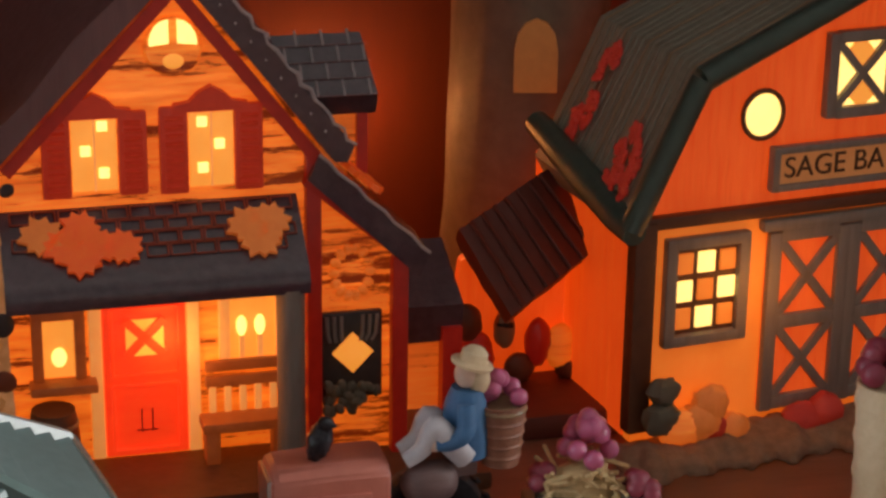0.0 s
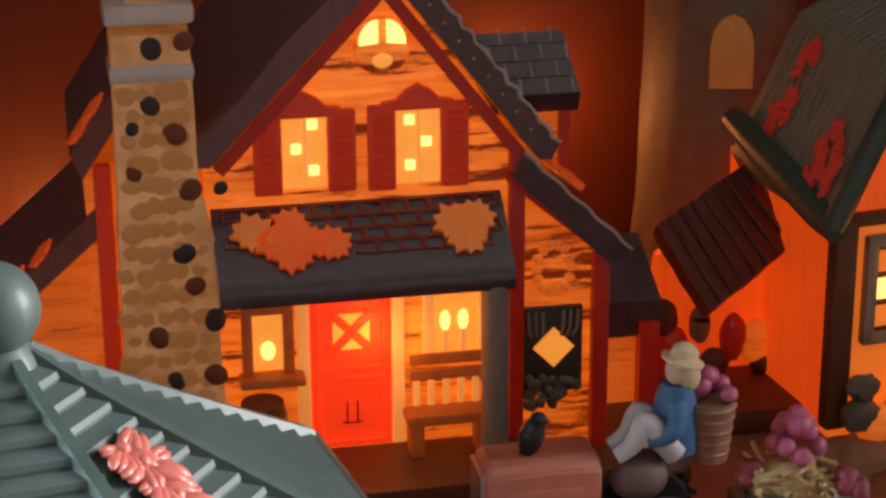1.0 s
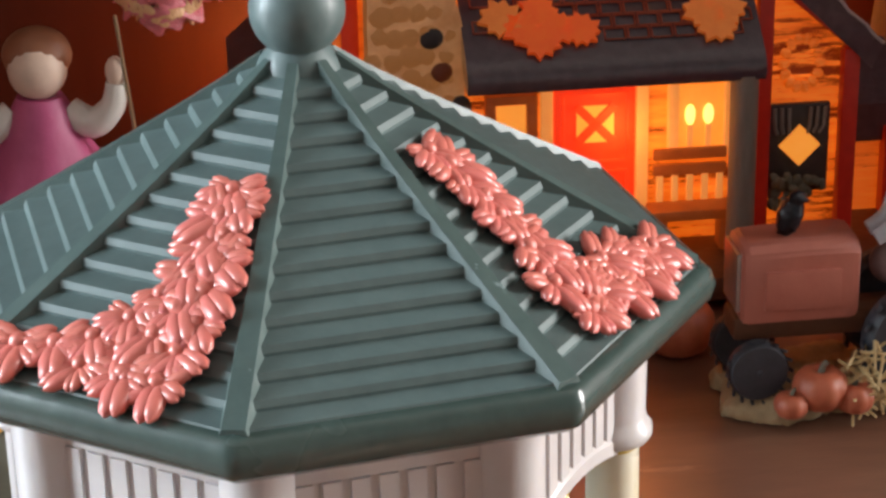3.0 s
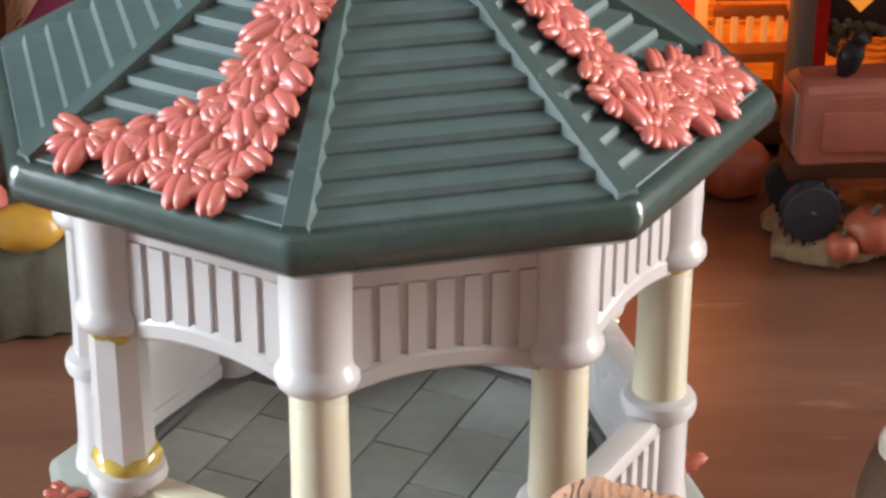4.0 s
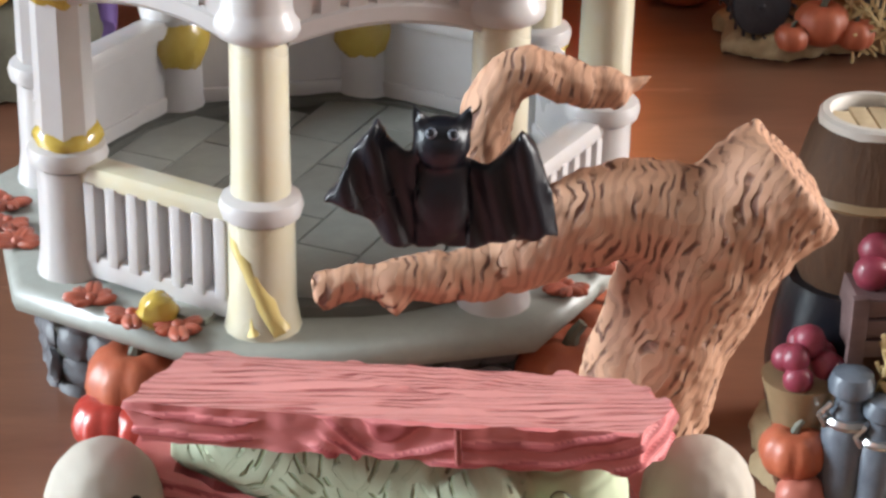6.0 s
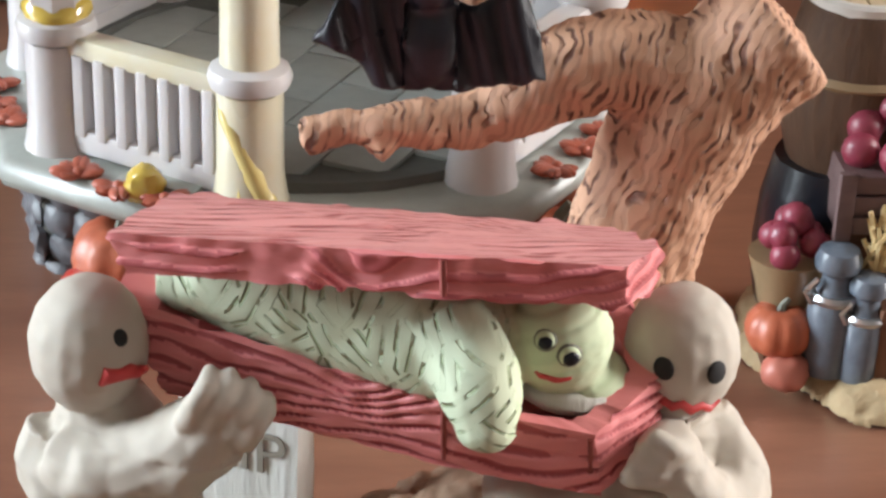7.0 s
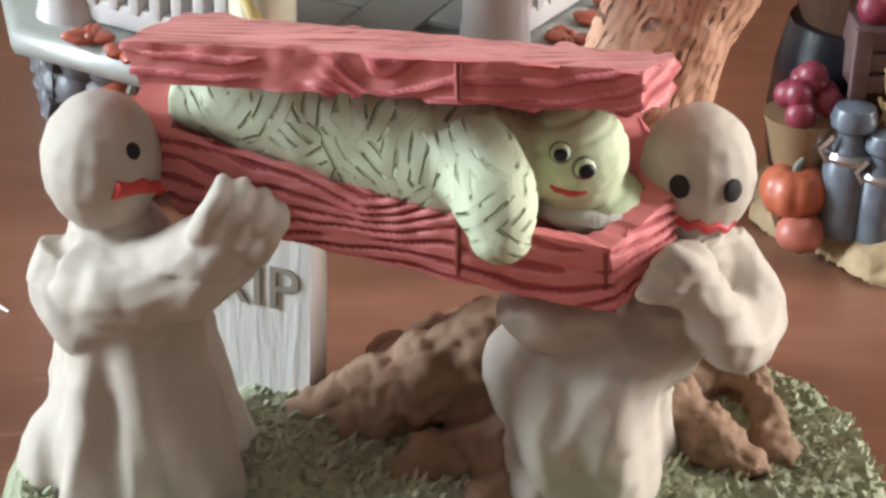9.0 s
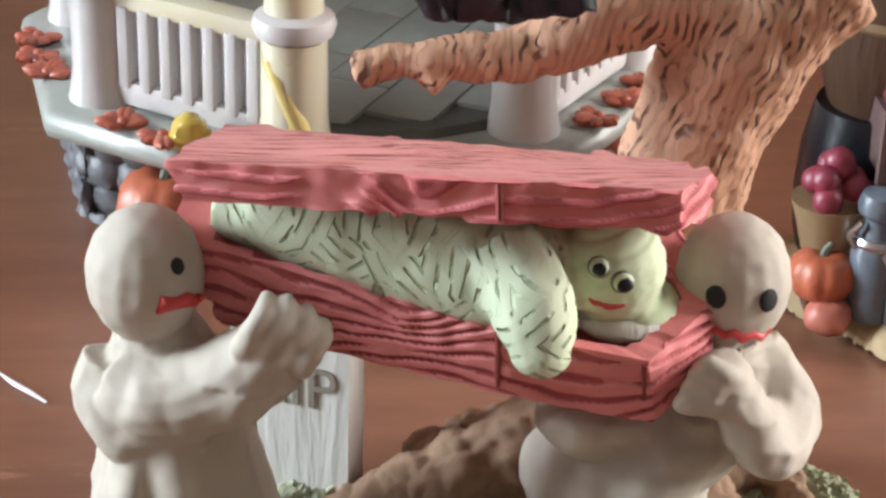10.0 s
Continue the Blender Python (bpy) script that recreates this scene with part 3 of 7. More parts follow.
    shaft_w = mesh_of("shaft", lathe(B(), [(0.0049, 0.0355), (0.0047, 0.045), (0.0046, 0.064)], n=8), M["white"], 20)
    ringb = lathe(B(), [(0.0047, 0.0335), (0.0062, 0.0342), (0.0066, 0.0357), (0.0062, 0.0371), (0.0046, 0.0380)], n=16)
    ring_me = mesh_of("collar", ringb, M["white"])
    low_me = mesh_of("pedestal", lathe(B(), [(0.0062, 0.0148), (0.0058, 0.0165), (0.0053, 0.0200), (0.0052, 0.0335)], n=14), M["cream"])
    low_w = mesh_of("pedestal", lathe(B(), [(0.0062, 0.0148), (0.0058, 0.0165), (0.0053, 0.0200), (0.0052, 0.0335)], n=14), M["white"])
    for i in range(8):
        k = i - 3.5
        p = corner(k, 0.049, 0)
        po = thing("post", p, "", "")
        for q in ("label", "category"):
            if q in po:
                del po[q]
        po.parent = g
        for nm, me in (("shaft", shaft_w if k in (-1.5, -2.5, 3.5) else shaft_me), ("capital", cap_me), ("collar", ring_me), ("pedestal", low_me if k == -0.5 else low_w)):
            o = new(nm, me)
            o.parent = po
    # panels between posts
    for i in range(8):
        k = i - 3
        a, b = corner(k - 0.5, 0.049, 0), corner(k + 0.5, 0.049, 0)
        mid, d = (a + b) / 2, (b - a).normalized()
        m = Matrix.Translation(mid) @ Matrix.Rotation(math.atan2(d.y, d.x), 4, "Z")
        h = (b - a).length / 2 - 0.004
        def rise(x, z):
            return z - 0.0024 * (x / h) ** 2
        n = 12
        fr = part("spandrel", skin_rings(B(), [[m @ V(x, -0.0018, rise(x, 0.0650)), m @ V(x, -0.0018, 0.0860), m @ V(x, 0.0019, 0.0860), m @ V(x, 0.0019, rise(x, 0.0650))] for x in (q * h / n for q in range(-n, n + 1))]), M["white"], g)
        band = B()
        skin_rings(band, [[m @ V(x, dy, rise(x, z)) for dy, z in ((-0.0020, 0.0640), (-0.0028, 0.0648), (-0.0028, 0.0670), (-0.0020, 0.0678), (0.0020, 0.0678), (0.0020, 0.0640))] for x in (q * h / n for q in range(-n, n + 1))])
        part("arch", band, M["white"], fr)
        bar = mesh_of("slat", box(B(), (0, 0, 0), (0.0028, 0.0026, 1.0)), M["white"], 5)
        for j in range(7):
            x = -h + (j + 0.5) * 2 * h / 7
            z0 = rise(x, 0.0673)
            o = part("slat", bar, None, fr)
            o.matrix_parent_inverse = Matrix.Identity(4)
            o.matrix_basis = m @ Matrix.Translation((x, -0.0011, (z0 + 0.0790) / 2)) @ Matrix.Diagonal((1, 1, 0.0790 - z0, 1))
        part("top_rail", box(B(), m @ V(0, 0, 0.0826), (2 * h + 0.004, 0.0044, 0.0072), m.to_3x3(), bev=0.0006), M["white"], fr)
        if k == 0:
            continue
        rail = part("railing", box(B(), m @ V(0, 0.0004, 0.0245), (2 * h + 0.002, 0.0016, 0.0185), m.to_3x3()), M["white"], g)
        part("handrail", box(B(), m @ V(0, 0, 0.0335), (2 * h + 0.003, 0.0052, 0.0036), m.to_3x3(), bev=0.0011), M["cream"] if k == -1 else M["white"], rail)
        part("bottom_rail", box(B(), m @ V(0, -0.0004, 0.0175), (2 * h + 0.003, 0.0044, 0.0042), m.to_3x3(), bev=0.0008), M["white"], rail)
        bal = mesh_of("baluster", box(B(), (0, 0, 0), (0.0021, 0.0030, 0.0140), bev=0.0004), M["white"])
        for j in range(7):
            o = part("baluster", bal, None, rail)
            o.matrix_parent_inverse = Matrix.Identity(4)
            o.matrix_basis = m @ Matrix.Translation((-h + (j + 0.5) * 2 * h / 7, -0.0014, 0.0255))
    # roof: panels of slats, ribs, rim and ball
    N = 14
    roof = part("roof", skin_rings(B(), [[corner(i + 0.5, *roof_at(s)) - V(0, 0, 0.0022) for i in range(8)] for s in (0.0, 0.33, 0.66, 1.0)]), M["green"], g, "dark green slatted roof")
    for j in range(N):
        s0, s1 = j / N, (j + 1) / N + 0.004
        (r0, z0), (r1, z1) = roof_at(s0), roof_at(s1)
        bm = B()
        rows = []
        for r, z in ((r0, z0 - 0.0002), (r1 - 0.0003, z1 + 0.0014), (r1 + 0.0002, z1 + 0.0004), (r1, z1 - 0.0016), (r0, z0 - 0.0016)):
            rows.append([corner(-0.5, r, z), corner(0.5, r, z)])
        vs = [[bm.verts.new(p) for p in row] for row in rows]
        for q in range(5):
            bm.faces.new((vs[q][0], vs[q][1], vs[(q + 1) % 5][1], vs[(q + 1) % 5][0]))
        bm.faces.new([v[0] for v in vs])
        bm.faces.new([v[1] for v in vs])
        me = mesh_of("slat", bm, M["green"], 20)
        for i in range(8):
            o = part("slat", me, None, roof)
            o.matrix_parent_inverse = Matrix.Identity(4)
            o.rotation_euler = (0, 0, radians(45 * i))
    for i in range(8):
        bm = B()
        ds = corner(i + 0.5, 1, 0).cross(V(0, 0, 1)).normalized()
        rings = []
        for q in range(9):
            s = q / 8
            r, z = roof_at(s)
            w = 0.0010 + 0.0011 * s
            p = corner(i + 0.5, r, z)
            rings.append([p - ds * w * 1.25 - V(0, 0, 0.001), p - ds * w * 0.8 + V(0, 0, 0.0016), p + ds * w * 0.8 + V(0, 0, 0.0016), p + ds * w * 1.25 - V(0, 0, 0.001)])
        part("rib", skin_rings(bm, rings), M["green_edge"], roof, "worn green ridge bar")
    bm = B()
    prof = [(0.0590, 0.0885), (0.0620, 0.0888), (0.0643, 0.0905), (0.0650, 0.0930), (0.0642, 0.0955), (0.0622, 0.0965), (0.0600, 0.0960)]
    rings = []
    for r, z in prof:
        ring = []
        for i in range(8):
            a, b = corner(i + 0.5, r, z), corner(i + 1.5, r, z)
            ring += [a.lerp(b, t) for t in (0.0, 0.03, 0.25, 0.5, 0.75, 0.97)]
        rings.append(ring)
    skin_rings(bm, rings, caps=False)
    part("eave", bm, M["eave"], roof, "thick rounded dark green eave", sharp=60)
    part("soffit", skin_rings(B(), [[corner(i + 0.5, 0.0600, 0.0886) for i in range(8)], [corner(i + 0.5, 0.0600, 0.0898) for i in range(8)]]), M["white"], roof)
    part("neck", lathe(B(), [(0.0075, 0.1265), (0.0062, 0.1300), (0.0045, 0.1320)], n=16), M["green"], roof)
    part("finial_ball", ell(B(), (0, 0, 0.1374), (0.0075, 0.0075, 0.0075), u=32, v=20), M["green"], roof, "smooth green ball")
    # moulded leaves on two roof panels
    leaves = [mesh_of("leaf", leaf_bm(n, r), M["leaf"]) for n, r in ((5, 0.0060), (6, 0.0056), (5, 0.0064))]

    def on_roof(k, s, w):
        r, z = roof_at(s)
        return corner(k - 0.5, r, z).lerp(corner(k + 0.5, r, z), (w + 1) / 2)
    spots = {-1: [(.40, .40), (.44, .55), (.48, .38), (.53, .52), (.57, .34), (.61, .55), (.65, .30), (.69, .52), (.72, .12), (.75, .34), (.78, .55), (.80, -.02), (.83, .24), (.86, .48), (.87, -.22), (.89, .06), (.91, -.46), (.93, -.72), (.95, -.18), (.95, .16), (.95, .42)],
             1: [(.36, -.20), (.42, -.12), (.48, -.2), (.54, -.14), (.60, -.22), (.66, -.16), (.71, -.3), (.77, -.22), (.82, -.42), (.83, 0), (.85, .24), (.86, .46), (.88, .66), (.91, .80), (.91, -.12), (.89, .12), (.94, .10), (.94, .36), (.94, .60), (.93, -.34)]}
    for k, rows in spots.items():
        for s, w in rows:
            p, q, e = on_roof(k, s, w), on_roof(k, s + 0.05, w), on_roof(k, s, w + 0.1)
            n = (q - p).cross(e - p).normalized()
            n = n if n.z > 0 else -n
            dn = (q - p).normalized()
            x = dn.cross(n).normalized()
            m3 = Matrix((x, -dn, n)).transposed()
            o = part("leaf", rng.choice(leaves), None, roof)
            o.matrix_parent_inverse = Matrix.Identity(4)
            o.matrix_basis = Matrix.Translation(p + n * 0.0013 - dn * 0.002) @ m3.to_4x4() @ Matrix.Rotation(rng.uniform(-0.9, 0.9), 4, "Z") @ Matrix.Scale(1.12, 4)
    # leaves and gourds on the base
    rust = [mesh_of("leaf", leaf_bm(n, r), M["rustleaf"]) for n, r in ((5, 0.0060), (6, 0.0058))]
    def base_leaf(x, y, r):
        o = part("leaf", rng.choice(rust), None, g)
        o.matrix_parent_inverse = Matrix.Identity(4)
        o.matrix_basis = Matrix.Translation((x, y, 0.0150)) @ Matrix.Rotation(r, 4, "Z") @ Matrix.Diagonal((0.85, 0.85, 0.9, 1))
    for i in range(8):
        for t in (-0.2, 0.0, 0.2):
            if i == 3:
                continue
            p = corner(i - 3 + t, 0.0545, 0)
            base_leaf(p.x, p.y, rng.uniform(0, 6.28))
    # yellow paint runs
    for k, z, s in ((-1.5, 0.0625, (0.0048, 0.0048, 0.0022)), (-1.5, 0.0385, (0.0055, 0.0055, 0.0030)), (-0.5, 0.0632, (0.0046, 0.0046, 0.0009)), (0.5, 0.0632, (0.0046, 0.0046, 0.0011)),
                    (1.5, 0.0628, (0.0047, 0.0047, 0.0016)), (2.5, 0.0330, (0.0062, 0.0062, 0.0035)), (-3.5, 0.0300, (0.0068, 0.0068, 0.0080)), (3.5, 0.0300, (0.0068, 0.0068, 0.0080)), (-0.9, 0.0165, (0.0034, 0.0030, 0.0032))):
        c = corner(k, 0.049 if k != -0.9 else 0.0535, z)
        b = ell(B(), c, s, u=20, v=12)
        roughen(b, 0.0008, 300, k)
        part("paint_run", b, M["mustard"], g, "glossy mustard-yellow paint run")
    c = corner(-0.5, 0.049, 0)
    for aim, thick in (((-165, 0.0322), (-145, 0.0300), (-122, 0.0272), (-102, 0.0240), (-84, 0.0208), (-70, 0.0182), (-58, 0.0160)), 0.0018), (((-60, 0.0185), (-52, 0.0170), (-46, 0.0158)), 0.0010), (((-112, 0.0185), (-108, 0.0168), (-104, 0.0156)), 0.0014):
        pts = [c + V(math.cos(radians(a)), math.sin(radians(a)), 0) * (0.0042 + 0.0010 * max(0, (0.020 - z) / 0.005)) + V(0, 0, z) for a, z in aim]
        b = tube(B(), pts, [thick * (0.6 + 0.5 * i / len(pts)) for i in range(len(pts))], 12, 4)
        roughen(b, 0.0005, 500)
        part("paint_run", b, M["paleyellow"], g, "glossy pale yellow paint run")
    roof.location.z = -0.0022
    g.location.z = 0.0062
    return g


gazebo_thing = gazebo()


def pumpkin(name, c, r, label, material="pumpkin", group="", parent=None):
    b = lathe(B(), [(r * 0.15, -r * 0.74), (r * 0.5, -r * 0.74), (r * 0.78, -r * 0.58), (r * 0.95, -r * 0.3), (r, 0), (r * 0.95, r * 0.3), (r * 0.78, r * 0.56), (r * 0.5, r * 0.70), (r * 0.25, r * 0.68), (r * 0.10, r * 0.58)], n=54, wave=lambda a, z: 0.07 * abs(math.cos(4.5 * a)) - 0.04)
    t = thing(name, c, label, "pumpkin", group)
    if parent:
        t.parent = parent
        t.matrix_parent_inverse = Matrix.Translation(-parent.location)
        for q in ("category", "label"):
            if q in t:
                del t[q]
    for nm, bm, mm in (("body", b, M[material]), ("stem", tube(B(), [(0, 0, r * 0.55), (r * 0.05, 0, r * 0.8), (r * 0.2, 0.0, r * 1.0)], [r * 0.16, r * 0.12, r * 0.10], 7), M["stem"])):
        o = new(nm, mesh_of(nm, bm, mm))
        o.parent = t
    return t


# pumpkins moulded to the foot of the gazebo
for c, r, colour in (((-0.0300, -0.0450, 0.0095), 0.0080, "pumpkin"), ((-0.0340, -0.0500, 0.0050), 0.0060, "redpumpkin"), ((-0.0282, -0.0520, 0.0050), 0.0058, "redpumpkin"),
                     ((0.0400, -0.0430, 0.0085), 0.0095, "pumpkin"), ((0.0482, -0.0312, 0.0090), 0.0098, "pumpkin"), ((0.0490, -0.0420, 0.0055), 0.0062, "redpumpkin")):
    pumpkin("pumpkin", c, r, "", material=colour, parent=gazebo_thing)

# ---- halloween figurine: ghosts carrying a coffin under a bare tree ----
def figurine():
    g = thing("ghost_figurine", (-0.0104, -0.12, 0), "resin figurine of ghosts carrying a mummy's coffin under a tree", "figurine")
    rng = random.Random(5)
    # ground of the piece
    bm = B()
    nx, ny = 216, 150
    def height(x, y):
        hb = 0.021 + 0.013 * min(1, max(0, x / 0.03))
        dx, dy = (x - 0.014) / 0.053, (y + 0.132) / (hb if y > -0.132 else 0.027)
        e = 1 - (abs(dx) ** 3.2 + abs(dy) ** 3.2)
        h = 0.0048 + 0.0018 * noise.noise(V(x, y, 0) * 90) + 0.0012 * noise.noise(V(x, y, 3) * 260) + 0.0012 * (0.5 - abs(noise.noise(V(x * 1.5 + y * 0.5, y * 0.8, 6) * 520))) + 0.0006 * noise.noise(V(x * 2, y, 9) * 1100)
        return h * min(1, max(0, e * 6)) ** 0.4 if e > 0 else 0.0
    grid = [[bm.verts.new((-0.040 + 0.108 * i / nx, -0.160 + 0.080 * j / ny, height(-0.040 + 0.108 * i / nx, -0.160 + 0.080 * j / ny) - 0.0045)) for j in range(ny + 1)] for i in range(nx + 1)]
    for i in range(nx):
        for j in range(ny):
            q = (grid[i][j], grid[i + 1][j], grid[i + 1][j + 1], grid[i][j + 1])
            if max(v.co.z for v in q) > -0.0044:
                bm.faces.new(q)
    bmesh.ops.delete(bm, geom=[v for v in bm.verts if not v.link_faces], context="VERTS")
    part("ground", bm, M["grass"], g, "moss-green moulded grass")
    # tufts moulded into the ground
    bm = B()
    for k in range(2600):
        x, yy = rng.uniform(-0.038, 0.066), rng.uniform(-0.158, -0.100)
        z = height(x, yy)
        if z < 0.0022:
            continue
        a = 0.9 * noise.noise(V(x, yy, 1) * 60) * 3 + rng.uniform(-0.5, 0.5)
        ln, w = rng.uniform(0.0008, 0.0016), rng.uniform(0.00022, 0.00036)
        d = V(math.cos(a), math.sin(a), 0)
        q = V(-d.y, d.x, 0) * w
        p = V(x, yy, z - 0.0048)
        tip = p + d * ln + V(0, 0, rng.uniform(0.0006, 0.0013))
        vs = [bm.verts.new(c) for c in (p - q, p + q, p + d * ln * 0.5 + q + V(0, 0, 0.0008), p + d * ln * 0.5 - q + V(0, 0, 0.0008), tip, p + d * ln)]
        for f in ((0, 1, 2, 3), (3, 2, 4), (0, 3, 4, 5), (1, 5, 4, 2), (0, 5, 1)):
            bm.faces.new([vs[i] for i in f])
    part("turf", bm, M["tuft"], g, "sage-green moulded grass tufts", kind="stuff")
    # brown roots and mound
    bm = B()
    for pts in ([(0.036, -0.110, 0.013, 0.010), (0.0245, -0.116, 0.0125, 0.0074), (0.0155, -0.1180, 0.0105, 0.0068), (0.0085, -0.1190, 0.0075, 0.0062), (0.0025, -0.1185, 0.0040, 0.0050), (-0.003, -0.1185, 0.0005, 0.0035)],
                [(0.034, -0.114, 0.009, 0.008), (0.026, -0.1215, 0.0060, 0.0056), (0.0185, -0.1265, 0.0042, 0.0046), (0.012, -0.1300, 0.0030, 0.0036), (0.006, -0.1350, 0.0015, 0.0026)],
                [(0.030, -0.116, 0.006, 0.006), (0.0225, -0.1240, 0.0036, 0.0040), (0.020, -0.1340, 0.0030, 0.0036), (0.016, -0.1420, 0.0018, 0.0026)],
                [(0.040, -0.110, 0.0115, 0.008), (0.0475, -0.1095, 0.0085, 0.0050), (0.0528, -0.1130, 0.0065, 0.0038), (0.0545, -0.1220, 0.0046, 0.0030), (0.0535, -0.1300, 0.0030, 0.0020)],
                [(0.037, -0.115, 0.0085, 0.007), (0.0425, -0.1228, 0.0070, 0.0042), (0.0470, -0.1285, 0.0058, 0.0034), (0.0505, -0.1345, 0.0040, 0.0024)]):
        limb(bm, [(x, yy, z - 0.0035, r) for x, yy, z, r in pts], 12, 6)
    ell(bm, (0.0230, -0.1110, 0.0010), (0.0190, 0.0085, 0.0100))
    ell(bm, (0.0400, -0.1110, 0.0000), (0.0120, 0.0070, 0.0080))
    bm = fused(bm, 0.0006, 6)
    roughen(bm, 0.0018, 130, 2.0)
    roughen(bm, 0.0005, 420, 4.0)
    part("mound", bm, M["earth"], g, "rough brown roots and earth", sharp=70)
    # tree
    bm = B()
    y = -0.105
    limb(bm, [(0.0345, y, -0.003, 0.0115), (0.0347, y, 0.006, 0.0098), (0.0355, y, 0.018, 0.0088), (0.0372, y, 0.034, 0.0084), (0.0404, y, 0.050, 0.0086), (0.0445, y, 0.0605, 0.0092), (0.0492, y, 0.0665, 0.0086), (0.0530, y, 0.0705, 0.0090), (0.0552, y, 0.0724, 0.0086)], 16, 5)
    limb(bm, [(0.0455, y, 0.0630, 0.0085), (0.036, y, 0.0675, 0.0066), (0.0272, y - 0.001, 0.0655, 0.0058), (0.0185, y - 0.003, 0.0610, 0.0038), (0.0090, y - 0.005, 0.0608, 0.0030), (0.0020, y - 0.005, 0.0605, 0.0025), (-0.0020, y - 0.005, 0.0592, 0.0025)], 14, 5)
    limb(bm, [(0.0090, y - 0.004, 0.0605, 0.0022), (0.0072, y - 0.006, 0.0592, 0.0020), (0.0060, y - 0.007, 0.0584, 0.0021)], 10, 3)
    limb(bm, [(0.0255, y + 0.001, 0.0650, 0.0036), (0.0202, y + 0.002, 0.0695, 0.0034), (0.0180, y + 0.002, 0.0757, 0.0033), (0.0190, y + 0.002, 0.0825, 0.0033), (0.0230, y + 0.002, 0.0854, 0.0030), (0.0285, y + 0.002, 0.0838, 0.0029), (0.0338, y + 0.002, 0.0824, 0.0024)], 14, 5)
    limb(bm, [(0.0325, y + 0.002, 0.0827, 0.0022), (0.0352, y + 0.002, 0.0837, 0.0012), (0.0374, y + 0.002, 0.0847, 0.0004)], 8, 3)
    bm = fused(bm, 0.0006, 3)
    bm.normal_update()
    for v in bm.verts:
        n = noise.noise(V(v.co.x * 380 + v.co.z * 160, v.co.y * 60, v.co.z * 90 - v.co.x * 120))
        v.co += v.normal * (0.0006 * min(0.12, n) + 0.0006 * noise.noise(v.co * 170) + 0.0003 * noise.noise(v.co * 900))
    part("tree", bm, M["bark"], g, "bare tan tree with a hooked branch and dark grooves", sharp=70)
    # bat, a single plain cast
    bm = B()
    yb, up = -0.1125, 0.0064
    ell(bm, (0.0138, yb, 0.0668), (0.0036, 0.0030, 0.0062))
    ell(bm, (0.0135, yb - 0.001, 0.0735), (0.0034, 0.0030, 0.0032))
    for sx in (-1, 1):
        lathe(bm, [(0.0012, 0.0), (0.0007, 0.0018), (0.0001, 0.0032)], (0.0135 + sx * 0.0022, yb - 0.001, 0.0753), 8, rot=Euler((0, 0.35 * sx, 0)).to_matrix())
    for pts in ([(0.0122, 0.0715), (0.0095, 0.0722), (0.0078, 0.0735), (0.0064, 0.0764), (0.0048, 0.0745), (0.0018, 0.0695), (0.0001, 0.0668), (0.0022, 0.0664), (0.0040, 0.0655), (0.0058, 0.0640), (0.0072, 0.0612), (0.0100, 0.0606), (0.0130, 0.0605)],
                [(0.0152, 0.0715), (0.0180, 0.0708), (0.0205, 0.0715), (0.0224, 0.0752), (0.0242, 0.0728), (0.0262, 0.0680), (0.0272, 0.0620), (0.0255, 0.0627), (0.0240, 0.0612), (0.0215, 0.0618), (0.0190, 0.0606), (0.0146, 0.0605)]):
        prism(bm, pts, 0.0016, Matrix.Translation((0, yb - 0.0005, 0)))
    bm = fused(bm, 0.00045, 2)
    bm.normal_update()
    for v in bm.verts:
        dx = abs(v.co.x - 0.0137)
        if dx > 0.003:
            v.co.y += 0.0006 * math.sin(v.co.x * 1500 + (v.co.z - 0.0665) * 380) - 0.10 * (dx - 0.003)
    bvh = tree_of(bm)
    for p in ((0.0124, yb, 0.0742), (0.0149, yb, 0.0740)):
        c, n = on_skin(bvh, p, (-0.003, -0.30, 0.150))
        ell(bm, c, (0.0007, 0.0007, 0.0004), facing(n), 1, 10, 6)
        ell(bm, c + n * 0.0003, (0.0005, 0.0005, 0.0002), facing(n), 0, 8, 6)
    for v in bm.verts:
        v.co = V(v.co.x - 0.0015, v.co.y, v.co.z + up + 0.0010 * min(1, max(0, (v.co.z - 0.0690) / 0.003)))
    part("bat", bm, [M["black"], M["bat_eye"]], g, "glossy black bat with spread wings", sharp=50)
    # coffin
    rim = [(-0.0232, -0.1272, 0.0457), (0.0131, -0.1400, 0.0402), (0.0296, -0.1415, 0.0372), (0.0380, -0.1335, 0.0402), (0.0355, -0.1165, 0.0442), (-0.0205, -0.1110, 0.0486)]
    c0 = sum((V(*p) for p in rim), V(0, 0, 0)) / 6
    dn = V(0.0025, -0.0010, -0.0088)
    bm = B()
    outer = [V(*p) for p in rim]
    low = [c0 + (p - c0) * 0.93 + dn * (1.25 if p.x < 0 else 1.0) for p in outer]
    inner = [c0 + (p - c0) * 0.86 + V(0, 0, -0.0002) for p in outer]
    deep = [c0 + (p - c0) * 0.82 + dn * 0.72 for p in outer]

    def dense(ring, n=180):
        out = []
        for a, b in zip(ring, ring[1:] + ring[:1]):
            out += [a.lerp(b, i / n) for i in range(n)]
        return out

    def grain(p, lift=0.0):
        """How deep the carving cuts at a point: flowing lines with breaks and a knot."""
        d = V(p.x - 0.0045, (p.z - 0.0405 - lift) * 1.5, 0).length
        w = p.z * 470 + 3.0 * noise.noise(V(p.x * 48, 1.0 + lift * 90, p.z * 55)) + 0.25 * noise.noise(V(p.x * 210, 2.0, p.z * 300)) + 2.0 * math.exp(-(d / 0.0055) ** 2)
